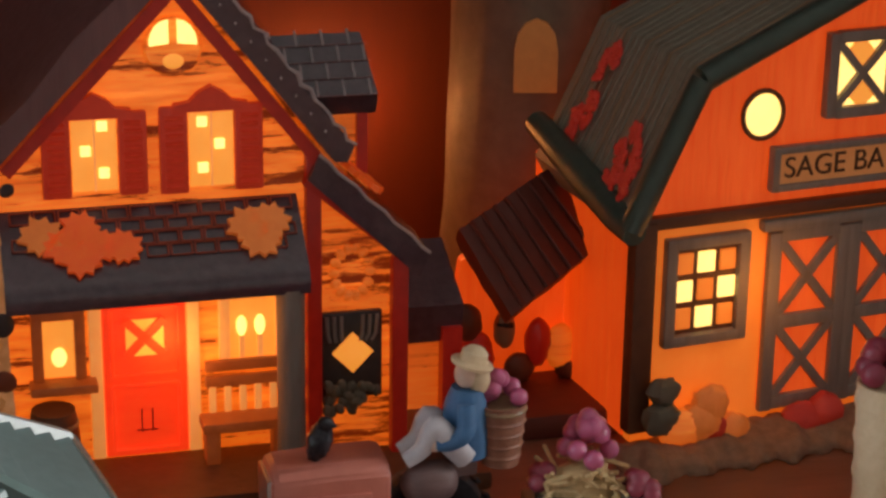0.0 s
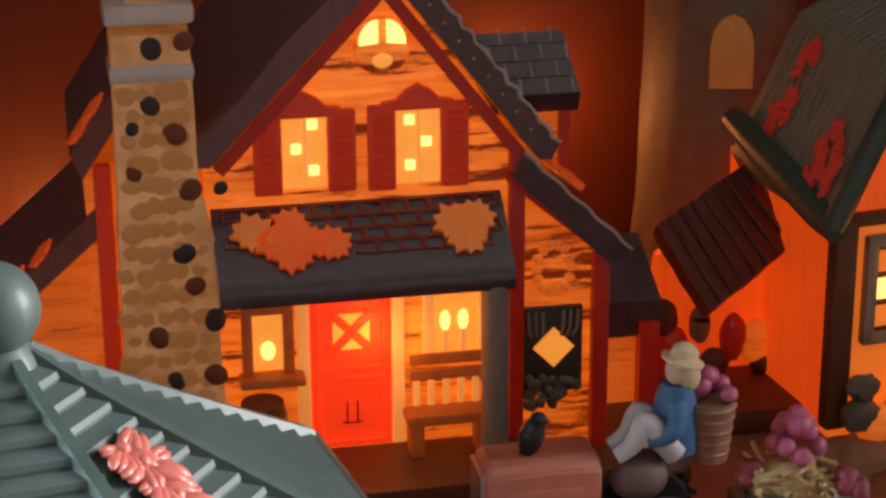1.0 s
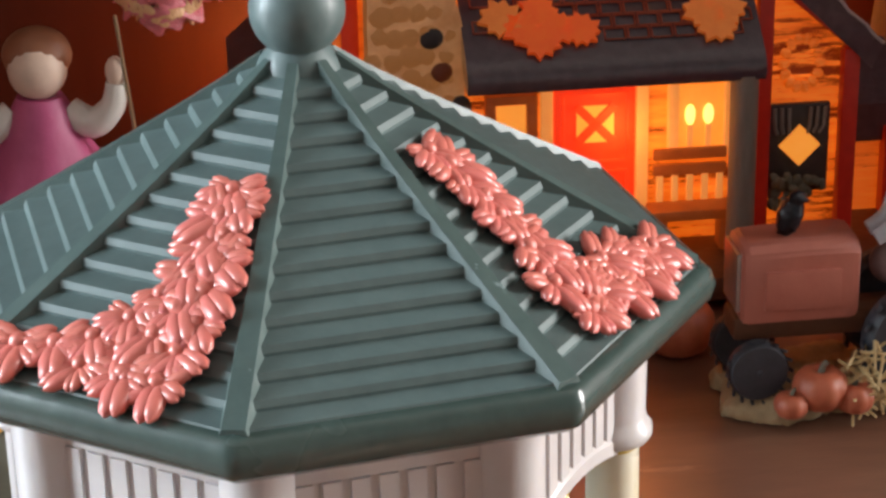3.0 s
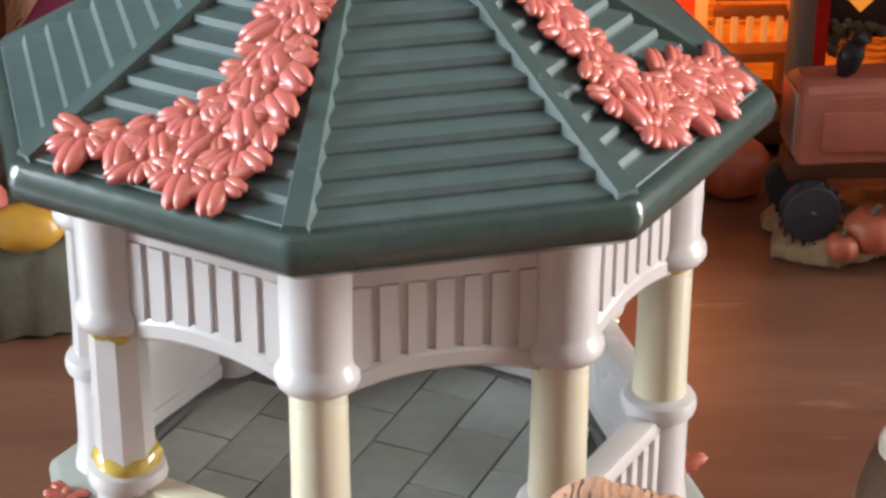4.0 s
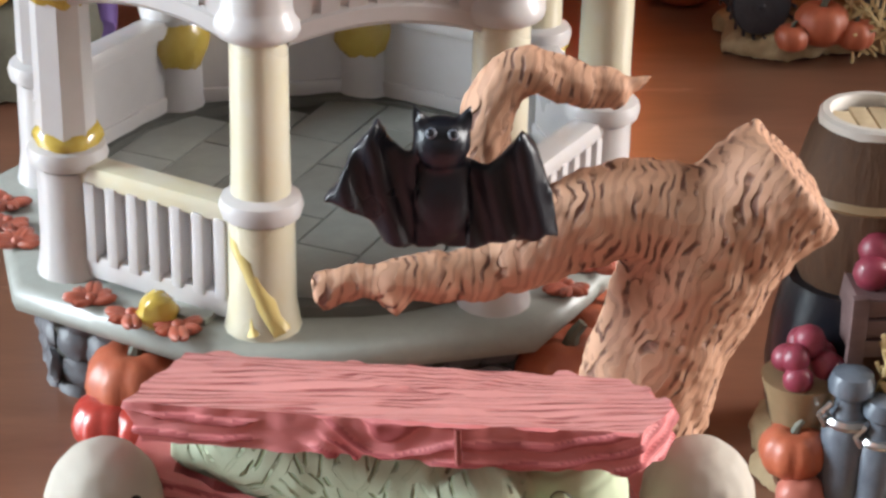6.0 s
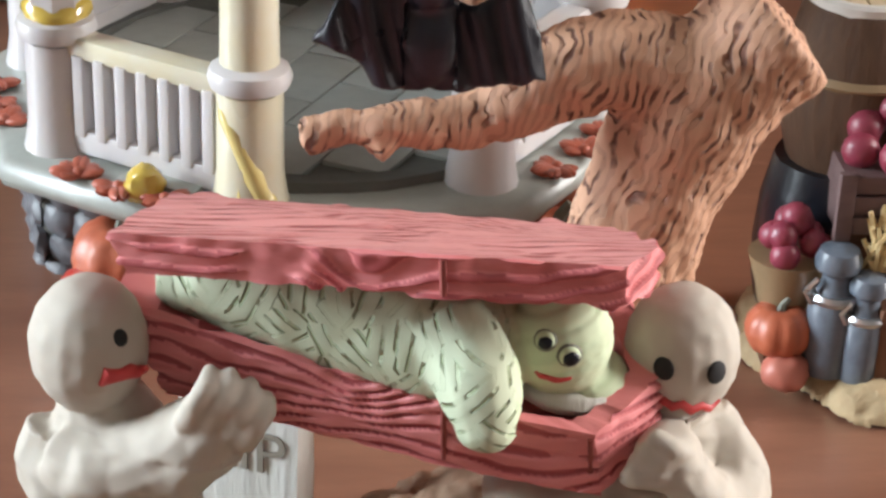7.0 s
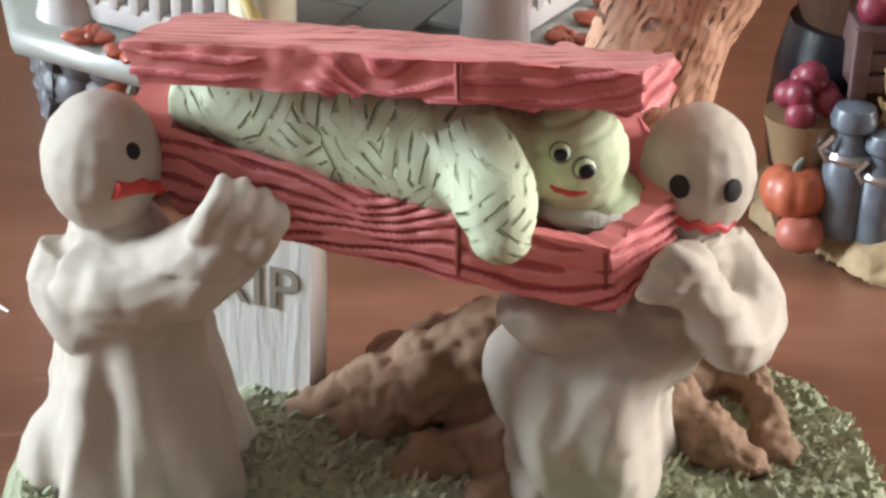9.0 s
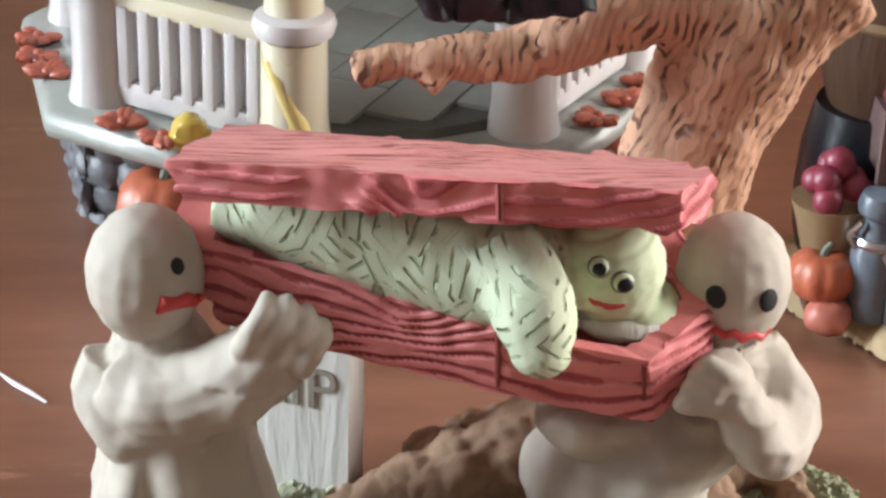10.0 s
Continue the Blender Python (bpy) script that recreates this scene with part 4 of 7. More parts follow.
        k = min(1.0, max(0.0, abs(math.sin(w * math.pi)) - 0.72) / 0.24)
        return k * min(1.0, max(0.0, (noise.noise(V(p.x * 95, 3.0, p.z * 380 + 5)) + 0.42) * 4))

    def carve(bm, depth, mats, lift=0.0, flat=0.75):
        """Cut the side faces along the grain and paint the cuts dark."""
        bm.normal_update()
        cut = {}
        for v in bm.verts:
            cut[v] = grain(v.co, lift) if abs(v.normal.z) < flat else 0.0
        for v in bm.verts:
            v.co += v.normal * (0.0003 * noise.noise(v.co * 420) - depth * cut[v])
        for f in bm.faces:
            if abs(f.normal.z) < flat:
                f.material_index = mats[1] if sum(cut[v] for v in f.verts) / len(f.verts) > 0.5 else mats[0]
    lo, hi = dense(low), dense(outer)
    rings = [[a.lerp(b, t / 52) for a, b in zip(lo, hi)] for t in range(53)] + [dense(inner), dense(deep)]
    skin_rings(bm, rings)
    carve(bm, 0.00055, (0, 1))
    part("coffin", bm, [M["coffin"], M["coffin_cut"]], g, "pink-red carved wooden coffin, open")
    bm = B()
    for x, yy, z0, z1 in ((0.0131, -0.1400, 0.0327, 0.0398), (0.0292, -0.1414, 0.0302, 0.0366)):
        tube(bm, [(x + 0.0003, yy + 0.0006, z0), (x, yy, z1)], 0.00035, 6)
    part("corner_groove", bm, M["coffin_in"], g)
    # lid
    top = [(-0.0228, -0.1330, 0.0583), (-0.0169, -0.1180, 0.0556), (0.0340, -0.1180, 0.0512), (0.0360, -0.1350, 0.0578), (0.0313, -0.1425, 0.0594), (0.0122, -0.1420, 0.0606)]
    bm = B()
    t3 = [V(*p) for p in top]
    d = V(0.0008, -0.0006, -0.0047)
    ct = sum(t3, V(0, 0, 0)) / 6
    lo, hi = dense([ct + (p - ct) * 0.97 + d for p in t3]), dense(t3)
    skin_rings(bm, [[a.lerp(b, t / 24) for a, b in zip(lo, hi)] for t in range(25)] + [dense([ct + (p - ct) * k for p in t3]) for k in (0.97, 0.8, 0.6, 0.25)])
    for v in bm.verts:
        v.co += V(0.3, -0.6, 0.4) * 0.0009 * noise.noise(v.co * 260)
    carve(bm, 0.0006, (0, 2), 0.016)
    for f in bm.faces:
        if abs(f.normal.z) >= 0.75:
            f.material_index = 1
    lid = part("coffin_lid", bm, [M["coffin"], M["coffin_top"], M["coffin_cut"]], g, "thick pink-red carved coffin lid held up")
    part("corner_groove", tube(B(), [(0.0124, -0.1428, 0.0560), (0.0122, -0.1424, 0.0602)], 0.0004, 6), M["coffin_in"], lid)
    part("lining", roughen(ell(B(), (0.0285, -0.1312, 0.0378), (0.0070, 0.0066, 0.0024)), 0.0006, 300), M["grave"], g, "white lining of the coffin")
    # mummy, a single plain cast
    bm = B()
    ell(bm, (0.0262, -0.1330, 0.0448), (0.0062, 0.0058, 0.0068))
    limb(bm, [(-0.0170, -0.1215, 0.0480, 0.0046), (-0.006, -0.1258, 0.0470, 0.0064), (0.004, -0.1292, 0.0455, 0.0072), (0.0135, -0.1320, 0.0437, 0.0078), (0.021, -0.131, 0.0420, 0.0064)], 18, 6)
    limb(bm, [(0.0135, -0.1350, 0.0470, 0.0050), (0.0160, -0.1390, 0.0450, 0.0050), (0.0172, -0.1418, 0.0420, 0.0044), (0.0174, -0.1430, 0.0396, 0.0034)], 14, 5, 0, True)
    ell(bm, (0.0300, -0.131, 0.0385), (0.0050, 0.0060, 0.0030))
    bm = fused(bm, 0.0005, 3)
    bm.normal_update()
    for v in bm.verts:
        if v.co.x < 0.0205:
            v.co += v.normal * 0.00035 * noise.noise(v.co * 330)
        else:
            v.co -= v.normal * 0.0003 * max(0, math.sin(v.co.z * 2600 - v.co.x * 900) - 0.6) / 0.4
    bvh = tree_of(bm)
    for p, r in (((0.0240, -0.138, 0.0475), 0.0012), ((0.0267, -0.138, 0.0456), 0.0013)):
        c, n = on_skin(bvh, p)
        ell(bm, c, (r * 1.12, r * 1.12, r * 0.40), facing(n), 4, 16, 8)
        ell(bm, c + n * 0.0002, (r * 0.95, r * 0.95, r * 0.45), facing(n), 0, 16, 8)
        ell(bm, c + n * 0.0005 + V(0.0001, 0, -0.0002), (r * 0.76, r * 0.76, r * 0.36), facing(n), 1, 14, 8)
    pts = []
    for i in range(7):
        t = i / 6
        c, n = on_skin(bvh, (0.0231 + 0.0040 * t, -0.138, 0.0434 - 0.0008 * t - 0.0006 * math.sin(math.pi * t)))
        pts.append(c)
    tube(bm, pts, [0.0002, 0.0005, 0.0003, 0.0004, 0.0004, 0.0003, 0.0002], 6, 2)
    for f in bm.faces:
        if f.material_index == 0 and f.calc_center_median().x > 0.0205:
            f.material_index = 3
    part("mummy", bm, [M["mummy"], M["black"], M["redpaint"], M["mummy_plain"], M["stem"]], g, "pale green bandaged mummy leaning out of the coffin", sharp=60)
    # ghosts, single plain casts
    for which in (0, 1):
        bm = B()
        if which == 0:
            ell(bm, (-0.0258, -0.1290, 0.0418), (0.0068, 0.0072, 0.0085))
            limb(bm, [(-0.0250, -0.1285, 0.0345, 0.0050), (-0.0240, -0.1285, 0.0290, 0.0072), (-0.0235, -0.1285, 0.0220, 0.0082)], 14, 4)
            lathe(bm, [(0.0080, 0.0240), (0.0090, 0.0170), (0.0110, 0.0090), (0.0127, 0.0030), (0.0136, -0.0015), (0.0132, -0.0044)], (-0.0227, -0.1285, 0), 60, wave=lambda a, z: 0.10 * (1 - z / 0.03) * (math.sin(6 * a + 1.2 * math.sin(2 * a)) + 0.35 * math.sin(11 * a)))
            limb(bm, [(-0.0292, -0.1310, 0.0290, 0.0042), (-0.0250, -0.1335, 0.0278, 0.0052), (-0.0185, -0.1355, 0.0298, 0.0054), (-0.0138, -0.1368, 0.0338, 0.0050), (-0.0112, -0.1378, 0.0372, 0.0042), (-0.0098, -0.1380, 0.0398, 0.0030)], 14, 5)
            limb(bm, [(-0.0295, -0.1290, 0.0300, 0.0040), (-0.0305, -0.1300, 0.0255, 0.0044), (-0.0270, -0.1320, 0.0225, 0.0045), (-0.0190, -0.1330, 0.0240, 0.0040)], 12, 4)
            for xa, za, xb, zb in ((-0.0146, 0.0378, -0.0120, 0.0450), (-0.0125, 0.0370, -0.0098, 0.0446), (-0.0103, 0.0362, -0.0076, 0.0434), (-0.0086, 0.0352, -0.0060, 0.0416)):
                limb(bm, [(xa, -0.1395, za, 0.0017), ((xa + xb) / 2, -0.1420, (za + zb) / 2 + 0.0004, 0.0015), (xb - 0.0001, -0.1418, zb - 0.0008, 0.0013), (xb, -0.1405, zb, 0.0010)], 10, 4, 0, True)
            eyes = [(-0.0219, -0.1330, 0.0449)]
            mouth = [(-0.0243, 0.0388), (-0.0234, 0.0402), (-0.0223, 0.0401), (-0.0212, 0.0406), (-0.0202, 0.0403), (-0.0192, 0.0408)]
            my, wide = -0.133, [0.0003, 0.0012, 0.0008, 0.0010, 0.0008, 0.0004]
        else:
            ell(bm, (0.0399, -0.1330, 0.0425), (0.0068, 0.0070, 0.0084))
            ell(bm, (0.0392, -0.1330, 0.0378), (0.0052, 0.0058, 0.0056))
            limb(bm, [(0.0400, -0.1310, 0.0340, 0.0050), (0.0395, -0.1305, 0.0285, 0.0075), (0.0350, -0.1315, 0.0225, 0.0088), (0.0300, -0.1320, 0.0165, 0.0100), (0.0283, -0.1320, 0.0115, 0.0106), (0.0292, -0.1320, 0.0060, 0.0100), (0.0312, -0.1320, 0.0000, 0.0092), (0.0318, -0.1320, -0.0042, 0.0094)], 18, 5)
            limb(bm, [(0.0430, -0.1300, 0.0310, 0.0045), (0.0462, -0.1320, 0.0260, 0.0046), (0.0472, -0.1355, 0.0222, 0.0045), (0.0442, -0.1385, 0.0240, 0.0042), (0.0414, -0.1402, 0.0284, 0.0034), (0.0394, -0.1410, 0.0322, 0.0028)], 14, 5, 0, True)
            limb(bm, [(0.0360, -0.1320, 0.0270, 0.0046), (0.0290, -0.1350, 0.0250, 0.0046), (0.0235, -0.1370, 0.0258, 0.0044), (0.0200, -0.1370, 0.0285, 0.0036)], 14, 4)
            for xa, za, xb, zb in ((0.0396, 0.0344, 0.0362, 0.0371), (0.0393, 0.0331, 0.0350, 0.0353), (0.0390, 0.0319, 0.0343, 0.0336), (0.0387, 0.0308, 0.0338, 0.0318)):
                limb(bm, [(xa, -0.1408, za, 0.0018), ((xa + xb) / 2, -0.1424, (za + zb) / 2 + 0.0003, 0.0014), (xb, -0.1420, zb, 0.0012)], 10, 4, 0, True)
            ell(bm, (0.0380, -0.1400, 0.0334), (0.0040, 0.0022, 0.0036))
            limb(bm, [(0.0270, -0.1330, 0.0080, 0.0060), (0.0220, -0.1360, 0.0010, 0.0045), (0.0190, -0.1370, -0.0030, 0.0035)], 12, 3)
            eyes = [(0.0377, -0.133, 0.0409), (0.0437, -0.133, 0.0402)]
            mouth = [(0.0362, 0.0372), (0.0374, 0.0366), (0.0386, 0.0360), (0.0398, 0.0362), (0.0410, 0.0357), (0.0422, 0.0361), (0.0434, 0.0358), (0.0447, 0.0366)]
            my, wide = -0.133, [0.0005, 0.0007, 0.0007, 0.0007, 0.0007, 0.0006, 0.0006, 0.0003]
        bm = fused(bm, 0.00042, 5)
        bm.normal_update()
        for v in bm.verts:
            if v.co.z < 0.033:
                skirt = min(1, max(0, (0.024 - v.co.z) / 0.006))
                v.co += v.normal * (0.0017 * skirt * noise.noise(V(v.co.x * 190 + v.co.z * 30, v.co.y * 190, v.co.z * 16)) + 0.0006 * noise.noise(V(v.co.x * 260, v.co.y * 260, v.co.z * 60)) + 0.0010 * (1 - 0.6 * skirt) * (0.3 - abs(noise.noise(V(v.co.x * 90 + v.co.z * 110, v.co.y * 90, v.co.z * 150 - v.co.x * 60)))))
            v.co += v.normal * 0.00015 * noise.noise(v.co * 500)
        bmesh.ops.delete(bm, geom=[v for v in bm.verts if v.co.z < -0.0062], context="VERTS")
        if which:
            for v in bm.verts:
                k = min(1, max(0, (v.co.y + 0.142) / 0.006)) if v.co.z < 0.036 or (v.co.y < -0.1395 and v.co.z < 0.0392) else 1
                v.co += V(0.0012, 0.005, -0.0022 * min(1, v.co.z / 0.03)) * k
            eyes = [(0.0386, -0.131, 0.0397), (0.0447, -0.131, 0.0392)]
            mouth = [(0.0380, 0.0347), (0.0391, 0.0354), (0.0400, 0.0345), (0.0411, 0.0349), (0.0422, 0.0340), (0.0432, 0.0347), (0.0442, 0.0341), (0.0453, 0.0352)]
            my = -0.131
        bvh = tree_of(bm)
        for p in eyes:
            c, n = on_skin(bvh, p)
            r = 0.0013 if which else 0.0009
            ell(bm, c, (r, r * 1.15, 0.0004), facing(n), 1, 14, 8)
        pts = [on_skin(bvh, (x, my, z))[0] for x, z in mouth]
        tube(bm, pts, wide, 8, 2)
        part("ghost", bm, [M["bisque"], M["matt_black"], M["redpaint"]], g, "matt cream ghost with black eyes and a red mouth", sharp=70)
    # gravestone
    bm = prism(B(), [(-0.0085, -0.005), (0.0072, -0.005), (0.0072, 0.026), (0.0045, 0.030), (0, 0.0315), (-0.0048, 0.030), (-0.0085, 0.026)], 0.0060, Matrix.Translation((-0.0082, -0.1105, 0.001)) @ Matrix.Rotation(radians(-22), 4, "Z"))
    split(bm, 3)
    roughen(bm, 0.0005, 300)
    st = part("gravestone", bm, M["grave"], g, "chalk-white gravestone with carved letters")
    tb = text_bm("RIP", 0.0088, 0.0001)
    bmesh.ops.transform(tb, matrix=Matrix.Translation((-0.0082, -0.1105, 0)) @ Matrix.Rotation(radians(-22), 4, "Z") @ Matrix.Translation((-0.0062, -0.0031, 0.0160)) @ Matrix.Rotation(radians(90), 4, "X"), verts=tb.verts)
    part("carved_letters", tb, M["carve"], st)

    g.matrix_basis = Matrix.Translation((-0.0032, -0.3559, 0.1458)) @ Matrix.Scale(0.97, 4) @ Matrix.Translation((0.0032, 0.3559, -0.1458)) @ g.matrix_basis @ Matrix.Diagonal((1.0554, 1.084, 1.0, 1))


figurine()

# ---- lit farmhouse ----
FY = 0.207


def roof_slope(parent, name, a, b, depth, thick, material, rows=7, label=""):
    """A roof plane: edge a-b along the front, going back by depth, with courses of shingles."""
    a, b, d = V(*a), V(*b), V(*depth)
    n = (b - a).cross(d).normalized()
    n = n if n.z > 0 else -n
    base = part(name, slab3(B(), [a, b, b + d, a + d], -n * thick), material, parent, label)
    return base, n


def house():
    h = thing("farmhouse", (0.09, 0.25, 0), "lit porcelain farmhouse glowing orange, with plum-black shingled roofs", "house")
    rng = random.Random(11)
    x0, x1, zb = 0.0415, 0.1275, 0.004
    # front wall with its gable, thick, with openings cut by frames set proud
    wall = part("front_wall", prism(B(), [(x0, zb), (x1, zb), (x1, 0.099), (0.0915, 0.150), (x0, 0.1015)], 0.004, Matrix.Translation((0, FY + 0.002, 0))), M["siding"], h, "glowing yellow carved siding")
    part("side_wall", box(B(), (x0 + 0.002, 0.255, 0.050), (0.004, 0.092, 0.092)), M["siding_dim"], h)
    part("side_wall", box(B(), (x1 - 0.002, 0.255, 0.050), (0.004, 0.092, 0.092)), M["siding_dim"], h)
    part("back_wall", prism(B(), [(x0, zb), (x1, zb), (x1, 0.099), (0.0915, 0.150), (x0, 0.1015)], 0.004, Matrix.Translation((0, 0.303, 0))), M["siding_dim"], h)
    # main roof: two thick slopes, overhanging to the front
    apex, er, el = V(0.0915, 0.200, 0.1585), V(0.1385, 0.200, 0.0990), V(0.0375, 0.200, 0.1030)
    for nm, e in (("roof_slope", er), ("roof_slope", el)):
        n = (e - apex).cross(V(0, 1, 0)).normalized()
        n = n if n.z > 0 else -n
        bm = B()
        rings = []
        for k in range(15):
            y = 0.1995 + 0.1105 * k / 14
            ring = []
            for t, up in ((0, 0), (0.25, 0), (0.5, 0), (0.75, 0), (1.0, -0.0004), (1.03, -0.004), (1.0, -0.0075), (0.5, -0.0075), (0.0, -0.0075)):
                p = apex.lerp(e, t) + n * up
                p.y = y
                if k == 0:
                    p += n * 0.0008 * math.sin(t * 40)
                ring.append(p)
            rings.append(ring)
        skin_rings(bm, rings)
        rs = part(nm, bm, M["slate_dull"] if e is el else M["slate"], h, "thick plum-black roof slope")
        # pale wavy line that paints the gloss highlight along the front edge
        q = apex.lerp(e, 0.10)
        pts = []
        for k in range(26):
            t = 0.05 + 0.95 * k / 25
            p = apex.lerp(e, t) + n * (0.0001 + 0.0007 * math.sin(t * 70))
            p.y = 0.1993
            pts.append(p)
        if e is er:
            part("edge_highlight", tube(B(), pts, [0.0004 + 0.0003 * rng.random() for _ in pts], 6), M["line"], rs)
            for k in range(10):
                p = apex.lerp(e, 0.12 + 0.085 * k) - n * 0.0035
                p.y = 0.1990
                part("highlight_drop", ell(B(), p, (0.0004, 0.0003, 0.0004), u=6, v=4), M["line"], rs)
        # red fascia inside the edge
        a, b = apex - n * 0.0085, e - n * 0.0085
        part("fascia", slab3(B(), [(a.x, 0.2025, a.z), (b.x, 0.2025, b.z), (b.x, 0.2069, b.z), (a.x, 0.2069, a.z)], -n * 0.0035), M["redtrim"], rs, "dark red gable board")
    # fan window
    fan = part("fan_window", lathe(B(), [(0.0076, 0), (0.0080, 0.001), (0.0072, 0.0018)], (0.0905, FY - 0.0001, 0.1270), 28, rot=Euler((radians(90), 0, 0)).to_matrix()), M["siding"], h)
    for s in (-1, 1):
        pts = [(0.0905 + s * 0.0012, 0.1282)] + [(0.0905 + s * (0.0012 + 0.0052 * math.sin(radians(a))), 0.1282 + 0.0062 * math.cos(radians(a))) for a in (0, 22, 45, 65, 82, 95)]
        part("pane", prism(B(), pts, 0.0012, Matrix.Translation((0, FY - 0.0023, 0))), M["hot"], fan, "bright glowing pane")
    part("pane", ell(B(), (0.0905, FY - 0.0012, 0.1232), (0.0036, 0.0012, 0.0026)), M["pane"], fan)
    # upper windows with shutters
    for wx, wz0, wz1, dots in ((0.0688, 0.0890, 0.1090, ((0.0022, 0.1068), (-0.0024, 0.1002), (0.0024, 0.0940))), (0.1002, 0.0885, 0.1095, ((-0.0025, 0.1065), (0.0022, 0.1002), (-0.0024, 0.0938)))):
        w = part("upper_window", box(B(), (wx, FY - 0.0007, (wz0 + wz1) / 2), (0.0122, 0.0016, wz1 - wz0), bev=0.0004), M["pane"], h, "glowing amber window")
        for dx, z in dots:
            part("pane", box(B(), (wx + dx, FY - 0.0017, z), (0.0028, 0.0010, 0.0028), bev=0.0003), M["hot"], w, "bright glowing square opening")
        part("muntin", box(B(), (wx, FY - 0.0016, (wz0 + wz1) / 2), (0.0005, 0.0006, wz1 - wz0)), M["jamb"], w)
        for s in (-1, 1):
            cx = wx + s * 0.0102
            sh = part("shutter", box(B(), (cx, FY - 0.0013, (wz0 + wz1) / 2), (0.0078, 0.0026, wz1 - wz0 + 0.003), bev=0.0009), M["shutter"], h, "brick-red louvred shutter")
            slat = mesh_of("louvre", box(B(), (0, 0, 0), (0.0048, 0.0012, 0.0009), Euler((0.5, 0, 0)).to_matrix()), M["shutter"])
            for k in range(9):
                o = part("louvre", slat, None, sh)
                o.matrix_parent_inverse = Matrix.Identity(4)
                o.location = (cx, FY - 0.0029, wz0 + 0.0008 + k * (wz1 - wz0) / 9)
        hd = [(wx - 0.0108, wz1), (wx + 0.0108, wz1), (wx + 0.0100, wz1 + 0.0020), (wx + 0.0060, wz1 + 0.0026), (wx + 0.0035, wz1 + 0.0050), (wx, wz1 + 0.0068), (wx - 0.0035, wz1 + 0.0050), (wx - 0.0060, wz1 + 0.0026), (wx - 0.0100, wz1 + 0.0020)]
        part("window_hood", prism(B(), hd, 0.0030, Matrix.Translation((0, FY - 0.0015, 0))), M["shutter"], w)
    # corner boards
    part("corner_board", box(B(), (x1 + 0.0005, FY - 0.0006, 0.0500), (0.0045, 0.0055, 0.0930), bev=0.001), M["redtrim"], h, "dark red corner post")
    # door
    dcx = 0.0803
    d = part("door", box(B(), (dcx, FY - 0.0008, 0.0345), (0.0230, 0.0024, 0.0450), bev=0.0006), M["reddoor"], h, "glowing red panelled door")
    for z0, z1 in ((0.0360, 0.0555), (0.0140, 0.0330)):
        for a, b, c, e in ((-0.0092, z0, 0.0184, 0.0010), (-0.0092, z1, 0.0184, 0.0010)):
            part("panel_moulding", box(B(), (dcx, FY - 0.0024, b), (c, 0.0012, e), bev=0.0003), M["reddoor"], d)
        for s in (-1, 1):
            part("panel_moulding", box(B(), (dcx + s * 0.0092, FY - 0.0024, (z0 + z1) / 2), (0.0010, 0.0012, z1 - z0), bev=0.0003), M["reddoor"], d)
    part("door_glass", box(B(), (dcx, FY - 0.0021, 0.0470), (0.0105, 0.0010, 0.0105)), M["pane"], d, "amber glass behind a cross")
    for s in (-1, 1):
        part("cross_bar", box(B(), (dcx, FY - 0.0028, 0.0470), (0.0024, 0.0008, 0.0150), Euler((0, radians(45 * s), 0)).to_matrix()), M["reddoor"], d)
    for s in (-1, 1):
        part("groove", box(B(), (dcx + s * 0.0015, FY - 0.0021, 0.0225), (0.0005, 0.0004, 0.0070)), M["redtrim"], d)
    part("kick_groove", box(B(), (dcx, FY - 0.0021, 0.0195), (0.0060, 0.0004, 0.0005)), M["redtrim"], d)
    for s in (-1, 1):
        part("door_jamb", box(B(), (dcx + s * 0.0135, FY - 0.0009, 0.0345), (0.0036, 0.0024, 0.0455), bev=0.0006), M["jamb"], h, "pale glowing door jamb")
    # lamp window
    w = part("window", box(B(), (0.0568, FY - 0.0006, 0.0455), (0.0085, 0.0014, 0.0170)), M["pane"], h, "amber window with a bright flame")
    for s in (-1, 1):
        part("frame", box(B(), (0.0568 + s * 0.0058, FY - 0.0016, 0.0455), (0.0030, 0.0034, 0.0205), bev=0.0007), M["amberwood"], w)
    part("frame", box(B(), (0.0568, FY - 0.0016, 0.0552), (0.0146, 0.0034, 0.0028), bev=0.0007), M["amberwood"], w)
    part("sill", box(B(), (0.0575, FY - 0.0040, 0.0352), (0.0185, 0.0075, 0.0028), bev=0.0009), M["amberwood"], w)
    part("flame", ell(B(), (0.0568, FY - 0.0016, 0.0428), (0.0021, 0.0010, 0.0028)), M["hot"], w, "bright flame-shaped opening")
    # candle window
    w = part("window", box(B(), (0.1105, FY - 0.0006, 0.0465), (0.0130, 0.0014, 0.0190)), M["pane"], h, "amber window with two bright flames")
    for s in (-1, 1):
        part("frame", box(B(), (0.1105 + s * 0.0080, FY - 0.0014, 0.0465), (0.0030, 0.0030, 0.0215), bev=0.0007), M["jamb"], w)
    for x in (0.1074, 0.1126):
        part("flame", ell(B(), (x, FY - 0.0016, 0.0478), (0.0015, 0.0009, 0.0030)), M["hot"], w, "bright flame-shaped opening")
        part("candle", box(B(), (x, FY - 0.0016, 0.0415), (0.0014, 0.0012, 0.0070)), M["jamb"], w)
    # porch
    part("porch_floor", box(B(), (0.0850, 0.1935, 0.0075), (0.0960, 0.0330, 0.0070), bev=0.0015), M["darkwood"], h, "dark brown porch floor")
    xa, xb = 0.0425, 0.1235
    prof = [(0.2065, 0.0845), (0.1890, 0.0712), (0.1862, 0.0690), (0.1855, 0.0660), (0.1862, 0.0632), (0.1890, 0.0622), (0.1930, 0.0640), (0.2065, 0.0720)]
    bm = B()
